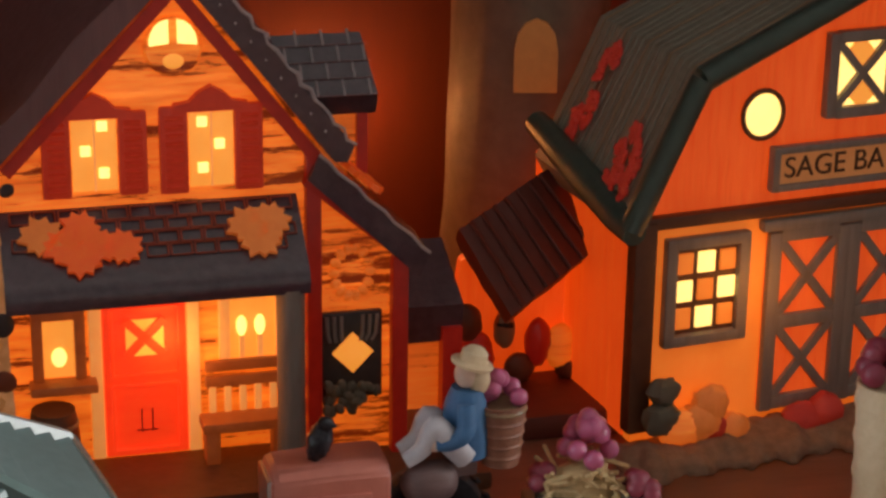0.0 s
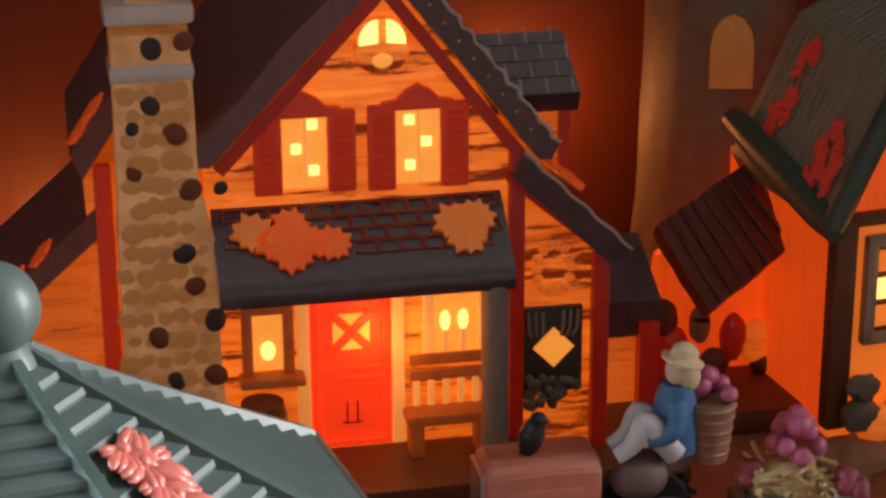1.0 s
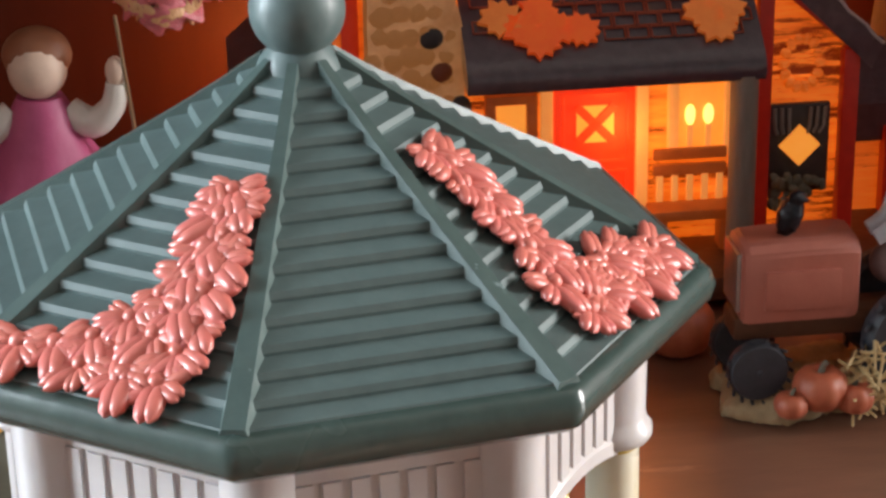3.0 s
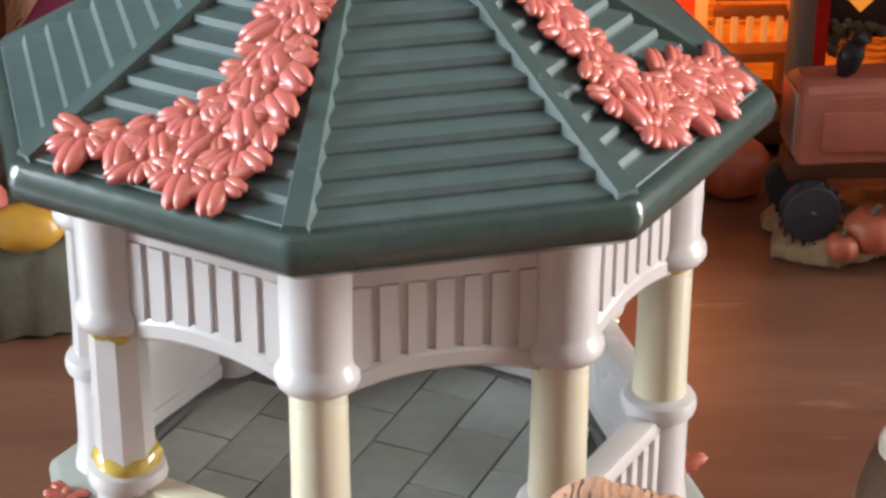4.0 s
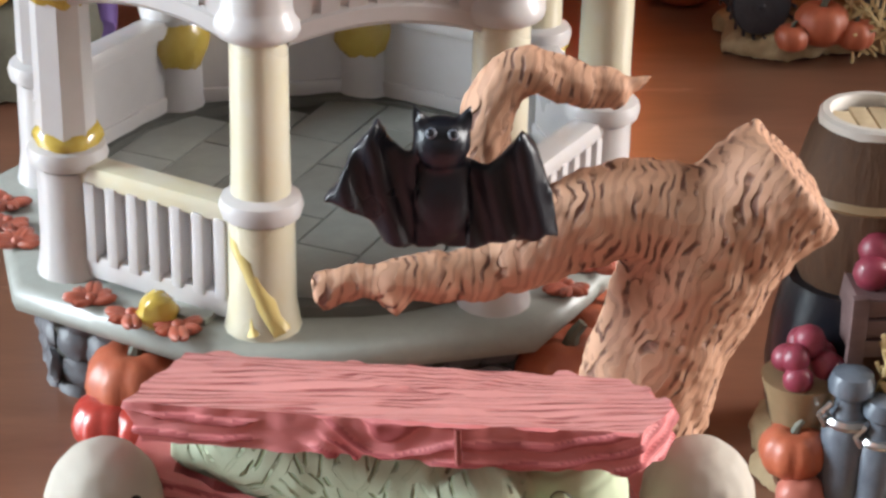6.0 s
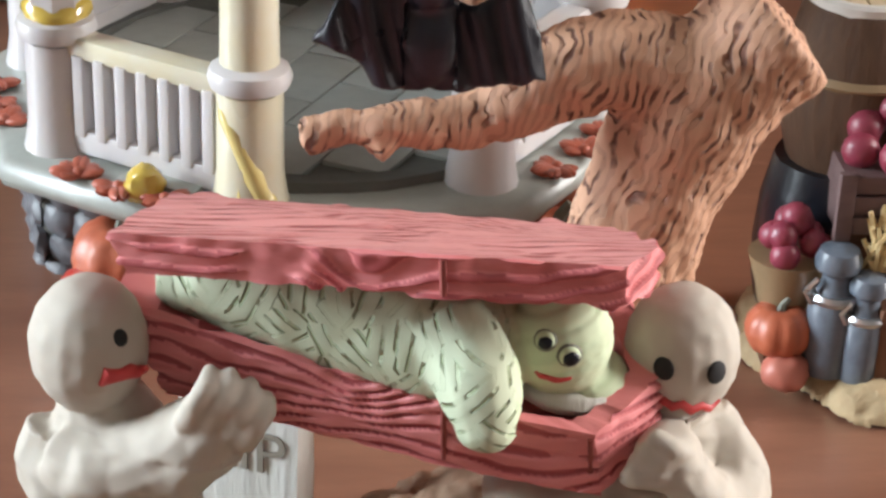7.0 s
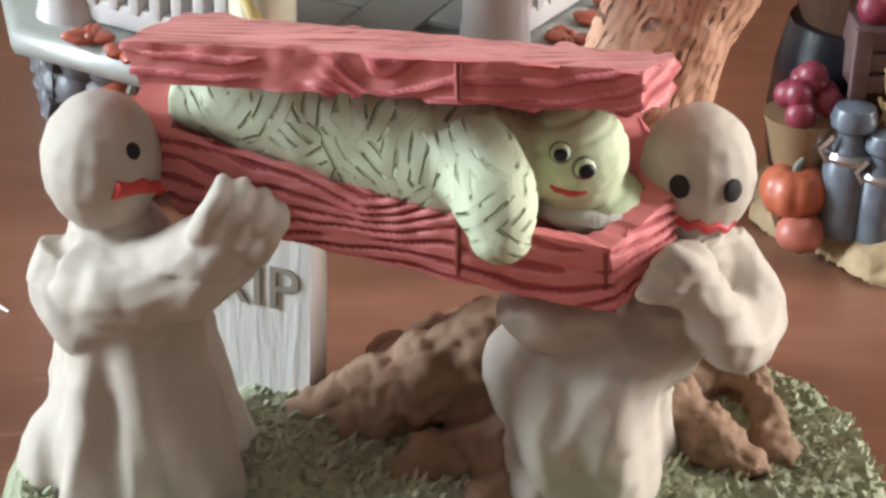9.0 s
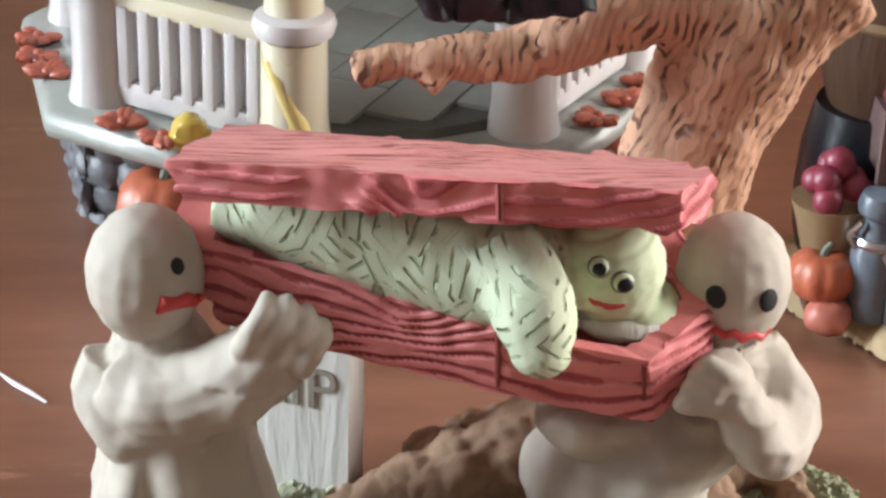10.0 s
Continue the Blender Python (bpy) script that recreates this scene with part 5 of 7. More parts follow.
    skin_rings(bm, [[V(x, y, z) for y, z in prof] for x in (xa, xa + 0.001, (xa + xb) / 2, xb - 0.001, xb)])
    roughen(bm, 0.0004, 200)
    pr = part("porch_roof", bm, M["slate"], h, "plum-black glazed porch roof with moulded leaves")
    nrm, org, dwn = V(0, -0.605, 0.796), V(0, 0.2062, 0.0850), V(0, -0.796, -0.605)
    bw, bh = 0.0064, 0.0042
    rowm = B()
    for a, b in (((0, 0), (bw - 0.0008, 0)), ((bw - 0.0008, 0), (bw - 0.0008, bh - 0.0006)), ((bw - 0.0008, bh - 0.0006), (0, bh - 0.0006)), ((0, bh - 0.0006), (0, 0))):
        tube(rowm, [(a[0], -a[1], 0), (b[0], -b[1], 0)], 0.00028, 5)
    line_me = mesh_of("brick_outline", rowm, M["porchline"])
    m3 = Matrix((V(1, 0, 0), -dwn, nrm)).transposed().to_4x4()
    for r in range(4):
        for c in range(12):
            x = xa + 0.003 + c * bw + (r % 2) * bw / 2
            if x + bw < xb - 0.001 and not (r == 3 and c < 5):
                o = part("brick_outline", line_me, None, pr)
                o.matrix_parent_inverse = Matrix.Identity(4)
                o.matrix_basis = Matrix.Translation(V(x, 0, 0) + org + dwn * (0.0012 + r * bh)) @ m3
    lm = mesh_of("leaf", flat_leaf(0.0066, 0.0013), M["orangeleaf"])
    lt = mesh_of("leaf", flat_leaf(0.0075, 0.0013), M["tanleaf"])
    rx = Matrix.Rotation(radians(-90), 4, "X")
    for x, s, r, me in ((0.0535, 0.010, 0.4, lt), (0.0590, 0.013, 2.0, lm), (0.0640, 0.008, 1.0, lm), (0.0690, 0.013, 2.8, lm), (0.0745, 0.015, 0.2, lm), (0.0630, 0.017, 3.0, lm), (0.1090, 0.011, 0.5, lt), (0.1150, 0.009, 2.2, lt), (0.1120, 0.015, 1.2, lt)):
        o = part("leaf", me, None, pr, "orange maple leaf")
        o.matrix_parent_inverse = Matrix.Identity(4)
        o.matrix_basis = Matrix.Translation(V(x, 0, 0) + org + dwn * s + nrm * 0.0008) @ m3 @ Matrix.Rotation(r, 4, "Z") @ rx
    part("porch_post", lathe(B(), [(0.0044, 0.004), (0.0042, 0.010), (0.0039, 0.030), (0.0040, 0.064)], (0.1185, 0.1895, 0), 12), M["greywood"], h, "grey weathered porch post")
    # chimney
    bm = B()
    skin_rings(bm, [[V(cx - wx, 0.1985, z), V(cx + wx, 0.1985, z), V(cx + wx, 0.2115, z), V(cx - wx, 0.2115, z)] for cx, wx, z in ((0.0305, 0.0138, 0.002), (0.0303, 0.0132, 0.040), (0.0300, 0.0128, 0.078), (0.0285, 0.0108, 0.095), (0.0283, 0.0102, 0.135))])
    split(bm, 4)
    roughen(bm, 0.0007, 120)
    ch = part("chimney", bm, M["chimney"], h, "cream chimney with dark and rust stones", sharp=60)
    for z, hw, ht in ((0.1250, 0.0112, 0.0045), (0.1405, 0.0118, 0.0055)):
        part("chimney_cap", box(B(), (0.0283, 0.2050, z), (hw * 2, 0.017, ht), bev=0.0016), M["cap"], ch, "pale cream moulded cap")
    part("chimney_pot", box(B(), (0.0283, 0.2050, 0.1455), (0.0120, 0.010, 0.006), bev=0.001), M["chimney"], ch)
    pale = []
    for q in range(3):
        b = ell(B(), (0, 0, 0), (1.15, 0.38, 0.95), u=10, v=7)
        for v in b.verts:
            v.co *= 0.9 + 0.2 * rng.random()
        pale.append(mesh_of("stone", b, M["chimney"]))
    peb = [mesh_of("pebble", ell(B(), (0, 0, 0), (1, 0.28, 0.85), u=10, v=7), M[k]) for k in ("pebble_dark", "pebble_red")]
    for px, pz, r, c in ((-0.001, 0.1315, 0.0033, 0), (0.0075, 0.1330, 0.0030, 1), (-0.002, 0.1165, 0.0031, 0), (-0.0070, 0.1105, 0.0021, 0), (0.0040, 0.1085, 0.0036, 1), (-0.0072, 0.0985, 0.0026, 1), (0.0075, 0.0930, 0.0035, 1), (0.0050, 0.0755, 0.0034, 0), (0.0075, 0.0660, 0.0032, 1), (-0.0030, 0.0520, 0.0034, 1),
                         (0.0125, 0.0560, 0.0036, 0), (0.0010, 0.0390, 0.0030, 0), (0.0120, 0.0400, 0.0036, 1), (-0.0060, 0.0260, 0.0032, 1), (0.0060, 0.0210, 0.0034, 0), (0.0155, 0.0930, 0.0022, 0)):
        o = part("pebble", peb[c], None, ch)
        o.matrix_parent_inverse = Matrix.Identity(4)
        o.matrix_basis = Matrix.Translation((0.0295 + px, 0.1984, pz)) @ Matrix.Rotation(rng.uniform(0, 3), 4, "Y") @ Matrix.Scale(r, 4)
    for row in range(19):
        z = 0.008 + 0.0062 * row
        half = 0.0125 if z < 0.078 else 0.0095
        n = 5 if z < 0.078 else 4
        for c in range(n):
            r = rng.uniform(0.0024, 0.0032)
            o = part("stone", pale[rng.randrange(3)], None, ch)
            o.matrix_parent_inverse = Matrix.Identity(4)
            o.matrix_basis = Matrix.Translation((0.0290 - half + (c + 0.5 + 0.25 * (row % 2) + rng.uniform(-0.15, 0.15)) * 2 * half / (n + 0.3), 0.1990, z + rng.uniform(-0.0008, 0.0008))) @ Matrix.Rotation(rng.uniform(-0.5, 0.5), 4, "Y") @ Matrix.Scale(r, 4)
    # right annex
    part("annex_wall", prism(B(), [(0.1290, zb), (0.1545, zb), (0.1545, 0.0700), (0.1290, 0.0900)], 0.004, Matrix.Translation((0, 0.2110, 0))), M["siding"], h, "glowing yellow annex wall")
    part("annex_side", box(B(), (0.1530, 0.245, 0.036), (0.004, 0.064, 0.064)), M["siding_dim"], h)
    part("corner_board", box(B(), (0.1528, 0.2060, 0.0340), (0.0048, 0.0050, 0.0610), bev=0.001), M["redtrim"], h, "dark red corner post")
    ar = slab3(B(), [(0.1290, 0.2010, 0.0965), (0.1605, 0.2010, 0.0665), (0.1605, 0.2230, 0.0665), (0.1290, 0.2230, 0.0965)], (-0.003, 0, -0.0070))
    arp = part("annex_roof", ar, M["slate"], h, "plum-black annex roof with a red leaf")
    # pale line modelled in for the highlight on the annex roof edge
    part("edge_highlight", tube(B(), [(0.1290 + 0.0315 * k / 12, 0.2008, 0.0966 - 0.0300 * k / 12 + 0.0005 * math.sin(k * 2.1)) for k in range(13)], 0.0005, 6), M["line"], arp)
    part("fascia", slab3(B(), [(0.1270, 0.2030, 0.0910), (0.1590, 0.2030, 0.0640), (0.1590, 0.2085, 0.0640), (0.1270, 0.2085, 0.0910)], (-0.002, 0, -0.0035)), M["redtrim"], arp, "dark red eave board")
    o = part("leaf", lm, None, arp, "orange maple leaf")
    o.matrix_parent_inverse = Matrix.Identity(4)
    o.matrix_basis = Matrix.Translation((0.1450, 0.2170, 0.0842)) @ Matrix.Rotation(radians(39), 4, "Y") @ rx @ Matrix.Scale(1.3, 4)
    lw = part("lattice_window", box(B(), (0.1395, 0.2082, 0.0355), (0.0175, 0.0022, 0.0260), bev=0.0006), M["lattice"], h, "dark curtained window with an amber diamond")
    part("diamond_pane", box(B(), (0.1395, 0.2068, 0.0365), (0.0085, 0.0010, 0.0085), Euler((0, radians(45), 0)).to_matrix()), M["pane"], lw)
    for k in range(8):
        if k not in (3, 4):
            part("curtain_fold", tube(B(), [(0.1320 + 0.0021 * k, 0.2068, 0.0475), (0.1322 + 0.0020 * k, 0.2064, 0.0420), (0.1330 + 0.0017 * k, 0.2066, 0.0400)], 0.0006, 6), M["greywood"], lw)
    pl = B()
    for k in range(26):
        ell(pl, (0.1395 + rng.uniform(-0.008, 0.008), 0.2050 + rng.uniform(-0.001, 0.001), 0.0235 + rng.uniform(-0.004, 0.004)), (0.0020, 0.0010, 0.0014), Euler((0, rng.uniform(0, 3), 0)).to_matrix(), u=8, v=5)
    part("window_planting", pl, M["stem"], lw, "grey-green moulded planting")
    wr = B()
    for k in range(14):
        a = 2 * math.pi * k / 14
        ell(wr, (0.1395 + 0.0052 * math.cos(a), 0.2078, 0.0600 + 0.0070 * math.sin(a)), (0.0018, 0.0007, 0.0014), Euler((0, -a, 0)).to_matrix(), u=8, v=5)
    part("wreath", wr, M["siding_dim"], h, kind="stuff")
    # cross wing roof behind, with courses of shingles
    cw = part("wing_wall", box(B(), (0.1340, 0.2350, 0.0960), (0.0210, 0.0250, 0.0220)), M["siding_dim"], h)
    part("corner_board", box(B(), (0.1452, 0.2222, 0.0955), (0.0030, 0.0040, 0.0220)), M["redtrim"], h)
    wf = part("wing_roof", slab3(B(), [(0.1130, 0.2170, 0.1080), (0.1490, 0.2170, 0.1080), (0.1470, 0.2320, 0.1220), (0.1130, 0.2320, 0.1220)], (0, 0.003, -0.006)), M["slate"], h, "plum-black shingled wing roof with pale joints")
    dv, nv = V(0, 0.731, 0.682), V(0, -0.682, 0.731)
    for r in range(4):
        part("joint_line", tube(B(), [V(0.1130, 0.2170, 0.1080) + dv * 0.0055 * r + nv * 0.0002, V(0.1484, 0.2170, 0.1080) + dv * 0.0055 * r + nv * 0.0002], 0.00022, 5), M["slate_dull"], wf)
        for c in range(5):
            p = V(0.1170 + 0.0075 * c + (r % 2) * 0.0037, 0.2170, 0.1080) + dv * 0.0055 * r + nv * 0.0002
            if p.x < 0.149:
                part("joint_mark", tube(B(), [p, p + dv * 0.0050], 0.00038, 5), M["line"], wf)
    # left wing: two stepped roofs and a red post
    l1 = part("wing_roof", slab3(B(), [(0.0260, 0.2250, 0.1250), (0.0060, 0.2250, 0.0960), (0.0060, 0.2900, 0.0960), (0.0260, 0.2900, 0.1250)], (0.003, 0, -0.007)), M["slate_dull"], h, "plum-brown side roof with orange leaves")
    l2 = part("wing_roof", slab3(B(), [(0.0130, 0.2280, 0.0800), (-0.0200, 0.2280, 0.0520), (-0.0200, 0.2900, 0.0520), (0.0130, 0.2900, 0.0800)], (0.003, 0, -0.006)), M["slate_dull"], h, "plum-brown lower side roof with leaves")
    for x, z, mroof in ((0.0130, 0.1075, l1), (0.0090, 0.1015, l1), (-0.0040, 0.0665, l2), (-0.0120, 0.0595, l2)):
        o = part("leaf", lm, None, mroof, "orange maple leaf")
        o.matrix_parent_inverse = Matrix.Identity(4)
        o.matrix_basis = Matrix.Translation((x, 0.2300, z)) @ Matrix.Rotation(radians(-50), 4, "Y") @ rx @ Matrix.Scale(0.9, 4)
    part("side_post", box(B(), (0.0145, 0.2300, 0.0470), (0.0050, 0.0050, 0.0900), bev=0.001), M["shutter"], h, "dimly lit red post")
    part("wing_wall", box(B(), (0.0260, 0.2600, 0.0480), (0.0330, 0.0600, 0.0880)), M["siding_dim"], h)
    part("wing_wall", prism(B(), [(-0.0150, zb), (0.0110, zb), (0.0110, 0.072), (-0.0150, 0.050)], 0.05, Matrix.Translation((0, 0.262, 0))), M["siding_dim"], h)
    # small shed behind on the far side
    part("shed_roof", slab3(B(), [(0.1600, 0.2280, 0.0400), (0.1780, 0.2280, 0.0400), (0.1760, 0.2480, 0.0540), (0.1600, 0.2480, 0.0540)], (0, 0.002, -0.012)), M["slate"], h, "plum-black shed roof")
    part("shed_wall", box(B(), (0.1640, 0.2420, 0.0180), (0.0180, 0.0200, 0.0300)), M["siding_dim"], h)
    part("shed_post", box(B(), (0.1745, 0.2300, 0.0180), (0.0060, 0.0060, 0.0300)), M["redtrim"], h)
    part("foundation", box(B(), (0.0760, 0.2440, 0.0030), (0.2000, 0.1180, 0.0060), bev=0.002), M["darkwood"], h)
    # added lights: one fills the porch, two make the wall behind glow
    added_glow(0.088, 0.194, 0.045, 0.012, (1.0, 0.33, 0.06))
    added_glow(-0.004, 0.322, 0.030, 0.06)
    added_glow(0.158, 0.325, 0.070, 0.065, (1.0, 0.36, 0.09))
    # bench and barrel, moulded on the porch
    bench = thing("bench", (0.1070, 0.2000, 0.011), "brown wooden bench on the farmhouse porch", "bench")
    for z in (0.0375, 0.0330):
        part("back_slat", box(B(), (0.1070, 0.2030, z), (0.0210, 0.0018, 0.0032), bev=0.0006), M["amberwood"], bench)
    for k in range(5):
        part("spindle", box(B(), (0.0985 + 0.0043 * k, 0.2030, 0.0275), (0.0020, 0.0014, 0.0080), bev=0.0005), M["jamb"], bench)
    part("seat", box(B(), (0.1070, 0.1990, 0.0222), (0.0250, 0.0090, 0.0032), bev=0.0009), M["amberwood"], bench)
    for x in (0.0975, 0.1165):
        part("leg", box(B(), (x, 0.1990, 0.0158), (0.0042, 0.0070, 0.0098), bev=0.001), M["amberwood"], bench)
    barrel("barrel", (0.0540, 0.1980, 0.011), 0.0072, 0.0200, "dark brown barrel on the farmhouse porch", M["darkwood"])


def barrel(name, c, r, hgt, label, wood):
    b = thing(name, c, label, "barrel")
    o = new("body", mesh_of("body", lathe(B(), [(r * 0.82, 0), (r * 0.95, hgt * 0.25), (r, hgt * 0.5), (r * 0.95, hgt * 0.75), (r * 0.84, hgt)], n=28, wave=lambda a, z: -0.02 * (abs(math.sin(7 * a)) < 0.2)), wood))
    o.parent = b
    for z, k in ((0.2, 0.93), (0.8, 0.93)):
        o = new("hoop", mesh_of("hoop", lathe(B(), [(r * k, hgt * (z - 0.03)), (r * k * 1.03, hgt * z), (r * k, hgt * (z + 0.03))], n=28), M["hoop"]))
        o.parent = b
    return b


placed(FAR, house)

# ---- lit barn ----
BM = Matrix.Translation((0.2237, 0.1996, 0)) @ Matrix.Rotation(math.atan2(0.127, 0.992), 4, "Z")


def bbox(bm, u, v, z, s, rot=None, bev=0.0, mi=0):
    """A box in the barn's own frame: along its front, into it, up."""
    r = BM.to_3x3() @ (rot if rot else Matrix.Identity(3))
    return box(bm, BM @ V(u, v, z), s, r, mi, bev)


def barn():
    b = thing("barn", (0.27, 0.24, 0), "lit porcelain barn glowing red-orange with a sage gambrel roof", "barn")
    rng = random.Random(21)
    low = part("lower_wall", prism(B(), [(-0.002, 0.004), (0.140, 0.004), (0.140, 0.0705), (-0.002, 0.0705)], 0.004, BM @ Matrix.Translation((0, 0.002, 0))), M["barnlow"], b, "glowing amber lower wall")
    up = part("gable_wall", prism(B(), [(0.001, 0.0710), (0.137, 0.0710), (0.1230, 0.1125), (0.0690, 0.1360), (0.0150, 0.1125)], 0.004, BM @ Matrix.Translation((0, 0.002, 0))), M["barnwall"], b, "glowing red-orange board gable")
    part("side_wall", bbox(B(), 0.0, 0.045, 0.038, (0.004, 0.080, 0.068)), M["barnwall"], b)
    part("beam", bbox(B(), 0.069, -0.0012, 0.0712, (0.140, 0.0040, 0.0038), bev=0.0008), M["darkwood"], b, "dark brown beam")
    part("corner_post", bbox(B(), -0.0012, -0.0012, 0.0400, (0.0072, 0.0060, 0.0640), bev=0.0012), M["darkwood"], b, "dark brown corner post")
    # gambrel roof
    prof = [(-0.0088, 0.0750), (0.0117, 0.1165), (0.0690, 0.1415), (0.1263, 0.1165), (0.1468, 0.0750)]
    bm = B()
    def ring(v, drop, shift=0.0):
        pts = [BM @ V(u + shift, v, z) for u, z in prof]
        return pts + [BM @ V(0.069 + (u - 0.069) * 0.955 + shift, v, z - drop) for u, z in reversed(prof)]
    skin_rings(bm, [ring(-0.0075, 0.0065), ring(0.02, 0.0065), ring(0.04, 0.0065), ring(0.058, 0.0065)])
    rf = part("roof", bm, M["barnroof"], b, "sage-grey grooved gambrel roof")
    for i in range(4):
        bm = B()
        (u0, z0), (u1, z1) = prof[i], prof[i + 1]
        a, c = BM @ V(u0, -0.0078, z0 - 0.0028), BM @ V(u1, -0.0078, z1 - 0.0028)
        tube(bm, [a, a.lerp(c, 0.5), c], 0.0036, 10)
        part("barge_board", bm, M["barntrim"], rf, "dark teal barge board")
    bm = tube(B(), [BM @ V(-0.0085, v, 0.0738 + 0.012 * v / 0.06) for v in (-0.010, 0.0, 0.02, 0.04, 0.058)], [0.0036, 0.0048, 0.0050, 0.0046, 0.0040], 12)
    part("eave_board", bm, M["barntrim"], rf, "dark teal eave")
    for k in range(17):
        v = -0.004 + 0.0036 * k
        pts = [BM @ V(prof[0][0] + (prof[1][0] - prof[0][0]) * t - 0.0002, v + rng.uniform(-.0006, .0006), prof[0][1] + (prof[1][1] - prof[0][1]) * t + 0.0003) for t in (0.05, 0.35, 0.65, 1.0)]
        pts += [BM @ V(prof[1][0] + (prof[2][0] - prof[1][0]) * t, v + rng.uniform(-.0006, .0006), prof[1][1] + (prof[2][1] - prof[1][1]) * t + 0.0003) for t in (0.3, 0.6, 1.0)]
        part("roof_ridge", tube(B(), pts, 0.0004, 5), M["hoop"] if k % 4 == 0 else M["barnroof"], rf)
    lv = [mesh_of("leaf", leaf_bm(6, 0.0042), M["redleaf"])]
    for k in range(26):
        t, v = (rng.uniform(0.10, 0.85), rng.uniform(0.034, 0.044)) if k % 2 else (rng.uniform(0.06, 0.52), rng.uniform(0.000, 0.013))
        p = BM @ V(prof[0][0] + (prof[1][0] - prof[0][0]) * t - 0.001, v, prof[0][1] + (prof[1][1] - prof[0][1]) * t + 0.0008)
        o = part("leaf", lv[0], None, rf, "red vine leaf")
        o.matrix_parent_inverse = Matrix.Identity(4)
        o.matrix_basis = Matrix.Translation(p) @ BM.to_3x3().to_4x4() @ Matrix.Rotation(radians(-64), 4, "Y") @ Matrix.Rotation(rng.uniform(0, 6), 4, "Z")
    # openings
    w = part("window", bbox(B(), 0.0198, -0.0005, 0.0495, (0.0240, 0.0014, 0.0290)), M["darkwood"], b, "small amber window with bright squares")
    for u, z, sx, sz in ((0.0079, 0.0495, 0.0036, 0.0325), (0.0317, 0.0495, 0.0036, 0.0325), (0.0198, 0.0643, 0.0274, 0.0034), (0.0198, 0.0347, 0.0274, 0.0034)):
        part("frame", bbox(B(), u, -0.0018, z, (sx, 0.0036, sz), bev=0.0007), M["greywood"], w)
    for i in range(3):
        for j in range(3):
            hot = (i + j) % 2 == 1
            part("pane", bbox(B(), 0.0198 + 0.0070 * (i - 1), -0.0015, 0.0495 + 0.0084 * (j - 1), (0.0056 if hot else 0.0052, 0.0010, 0.0064), bev=0.0005), M["hot"] if hot else M["barnlow"], w)
    part("round_window", ell(B(), BM @ V(0.0358, -0.0006, 0.0997), (0.0060, 0.0014, 0.0064), BM.to_3x3(), u=24), M["hot"], b, "bright round window")
    bm = B()
    for k in range(24):
        a, c = 2 * math.pi * k / 24, 2 * math.pi * (k + 1) / 24
        tube(bm, [BM @ V(0.0358 + 0.0066 * math.cos(a), -0.001, 0.0997 + 0.0070 * math.sin(a)), BM @ V(0.0358 + 0.0066 * math.cos(c), -0.001, 0.0997 + 0.0070 * math.sin(c))], 0.0008, 6)
    part("round_frame", bm, M["darkwood"], b)
    w = part("loft_window", bbox(B(), 0.0672, -0.0005, 0.1095, (0.0190, 0.0014, 0.0190)), M["hot"], b, "bright loft window with a cross")
    for u, z, sx, sz in ((0.0570, 0.1095, 0.0034, 0.0250), (0.0774, 0.1095, 0.0034, 0.0250), (0.0672, 0.1206, 0.0170, 0.0034), (0.0672, 0.0984, 0.0170, 0.0034)):
        part("frame", bbox(B(), u, -0.0018, z, (sx, 0.0036, sz), bev=0.0007), M["greywood"], w)
    for s in (-1, 1):
        part("cross_bar", bbox(B(), 0.0672, -0.0020, 0.1095, (0.0022, 0.0020, 0.0260), Euler((0, radians(42 * s), 0)).to_matrix()), M["greywood"], w)
    for z in (-1, 1):
        part("pane", bbox(B(), 0.0672, -0.0014, 0.1095 + z * 0.0062, (0.0080, 0.0006, 0.0060), Euler((0, radians(45), 0)).to_matrix()), M["pane"], w)
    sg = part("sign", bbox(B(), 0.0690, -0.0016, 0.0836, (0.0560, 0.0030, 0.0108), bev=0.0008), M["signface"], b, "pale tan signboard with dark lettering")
    for u, z, sx, sz in ((0.0690, 0.0892, 0.0600, 0.0021), (0.0690, 0.0780, 0.0600, 0.0021), (0.0398, 0.0836, 0.0024, 0.0133), (0.0982, 0.0836, 0.0024, 0.0133)):
        part("sign_frame", bbox(B(), u, -0.0026, z, (sx, 0.0036, sz), bev=0.0006), M["greywood"], sg)
    tb = text_bm("SAGE BA", 0.0088, 0.0002)
    bmesh.ops.transform(tb, matrix=BM @ Matrix.Translation((0.0426, -0.0034, 0.0836)) @ Matrix.Rotation(radians(90), 4, "X"), verts=tb.verts)
    part("lettering", tb, M["ink"], sg)
    # double doors with crossed braces
    for s in (0, 1):
        u0 = 0.0400 + 0.0270 * s
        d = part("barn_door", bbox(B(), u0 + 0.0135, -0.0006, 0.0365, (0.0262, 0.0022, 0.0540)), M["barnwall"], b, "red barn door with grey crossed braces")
        for u, z, sx, sz in ((u0 + 0.0018, 0.0365, 0.0042, 0.0560), (u0 + 0.0252, 0.0365, 0.0042, 0.0560), (u0 + 0.0135, 0.0635, 0.0200, 0.0042), (u0 + 0.0135, 0.0365, 0.0200, 0.0042), (u0 + 0.0135, 0.0110, 0.0200, 0.0042)):
            part("rail", bbox(B(), u, -0.0024, z, (sx, 0.0026, sz), bev=0.0006), M["greywood"], d)
        for zc in (0.0500, 0.0238):
            for q in (-1, 1):
                part("brace", bbox(B(), u0 + 0.0135, -0.0022, zc, (0.0028, 0.0020, 0.0290), Euler((0, radians(40 * q), 0)).to_matrix(), bev=0.0005), M["greywood"], d)
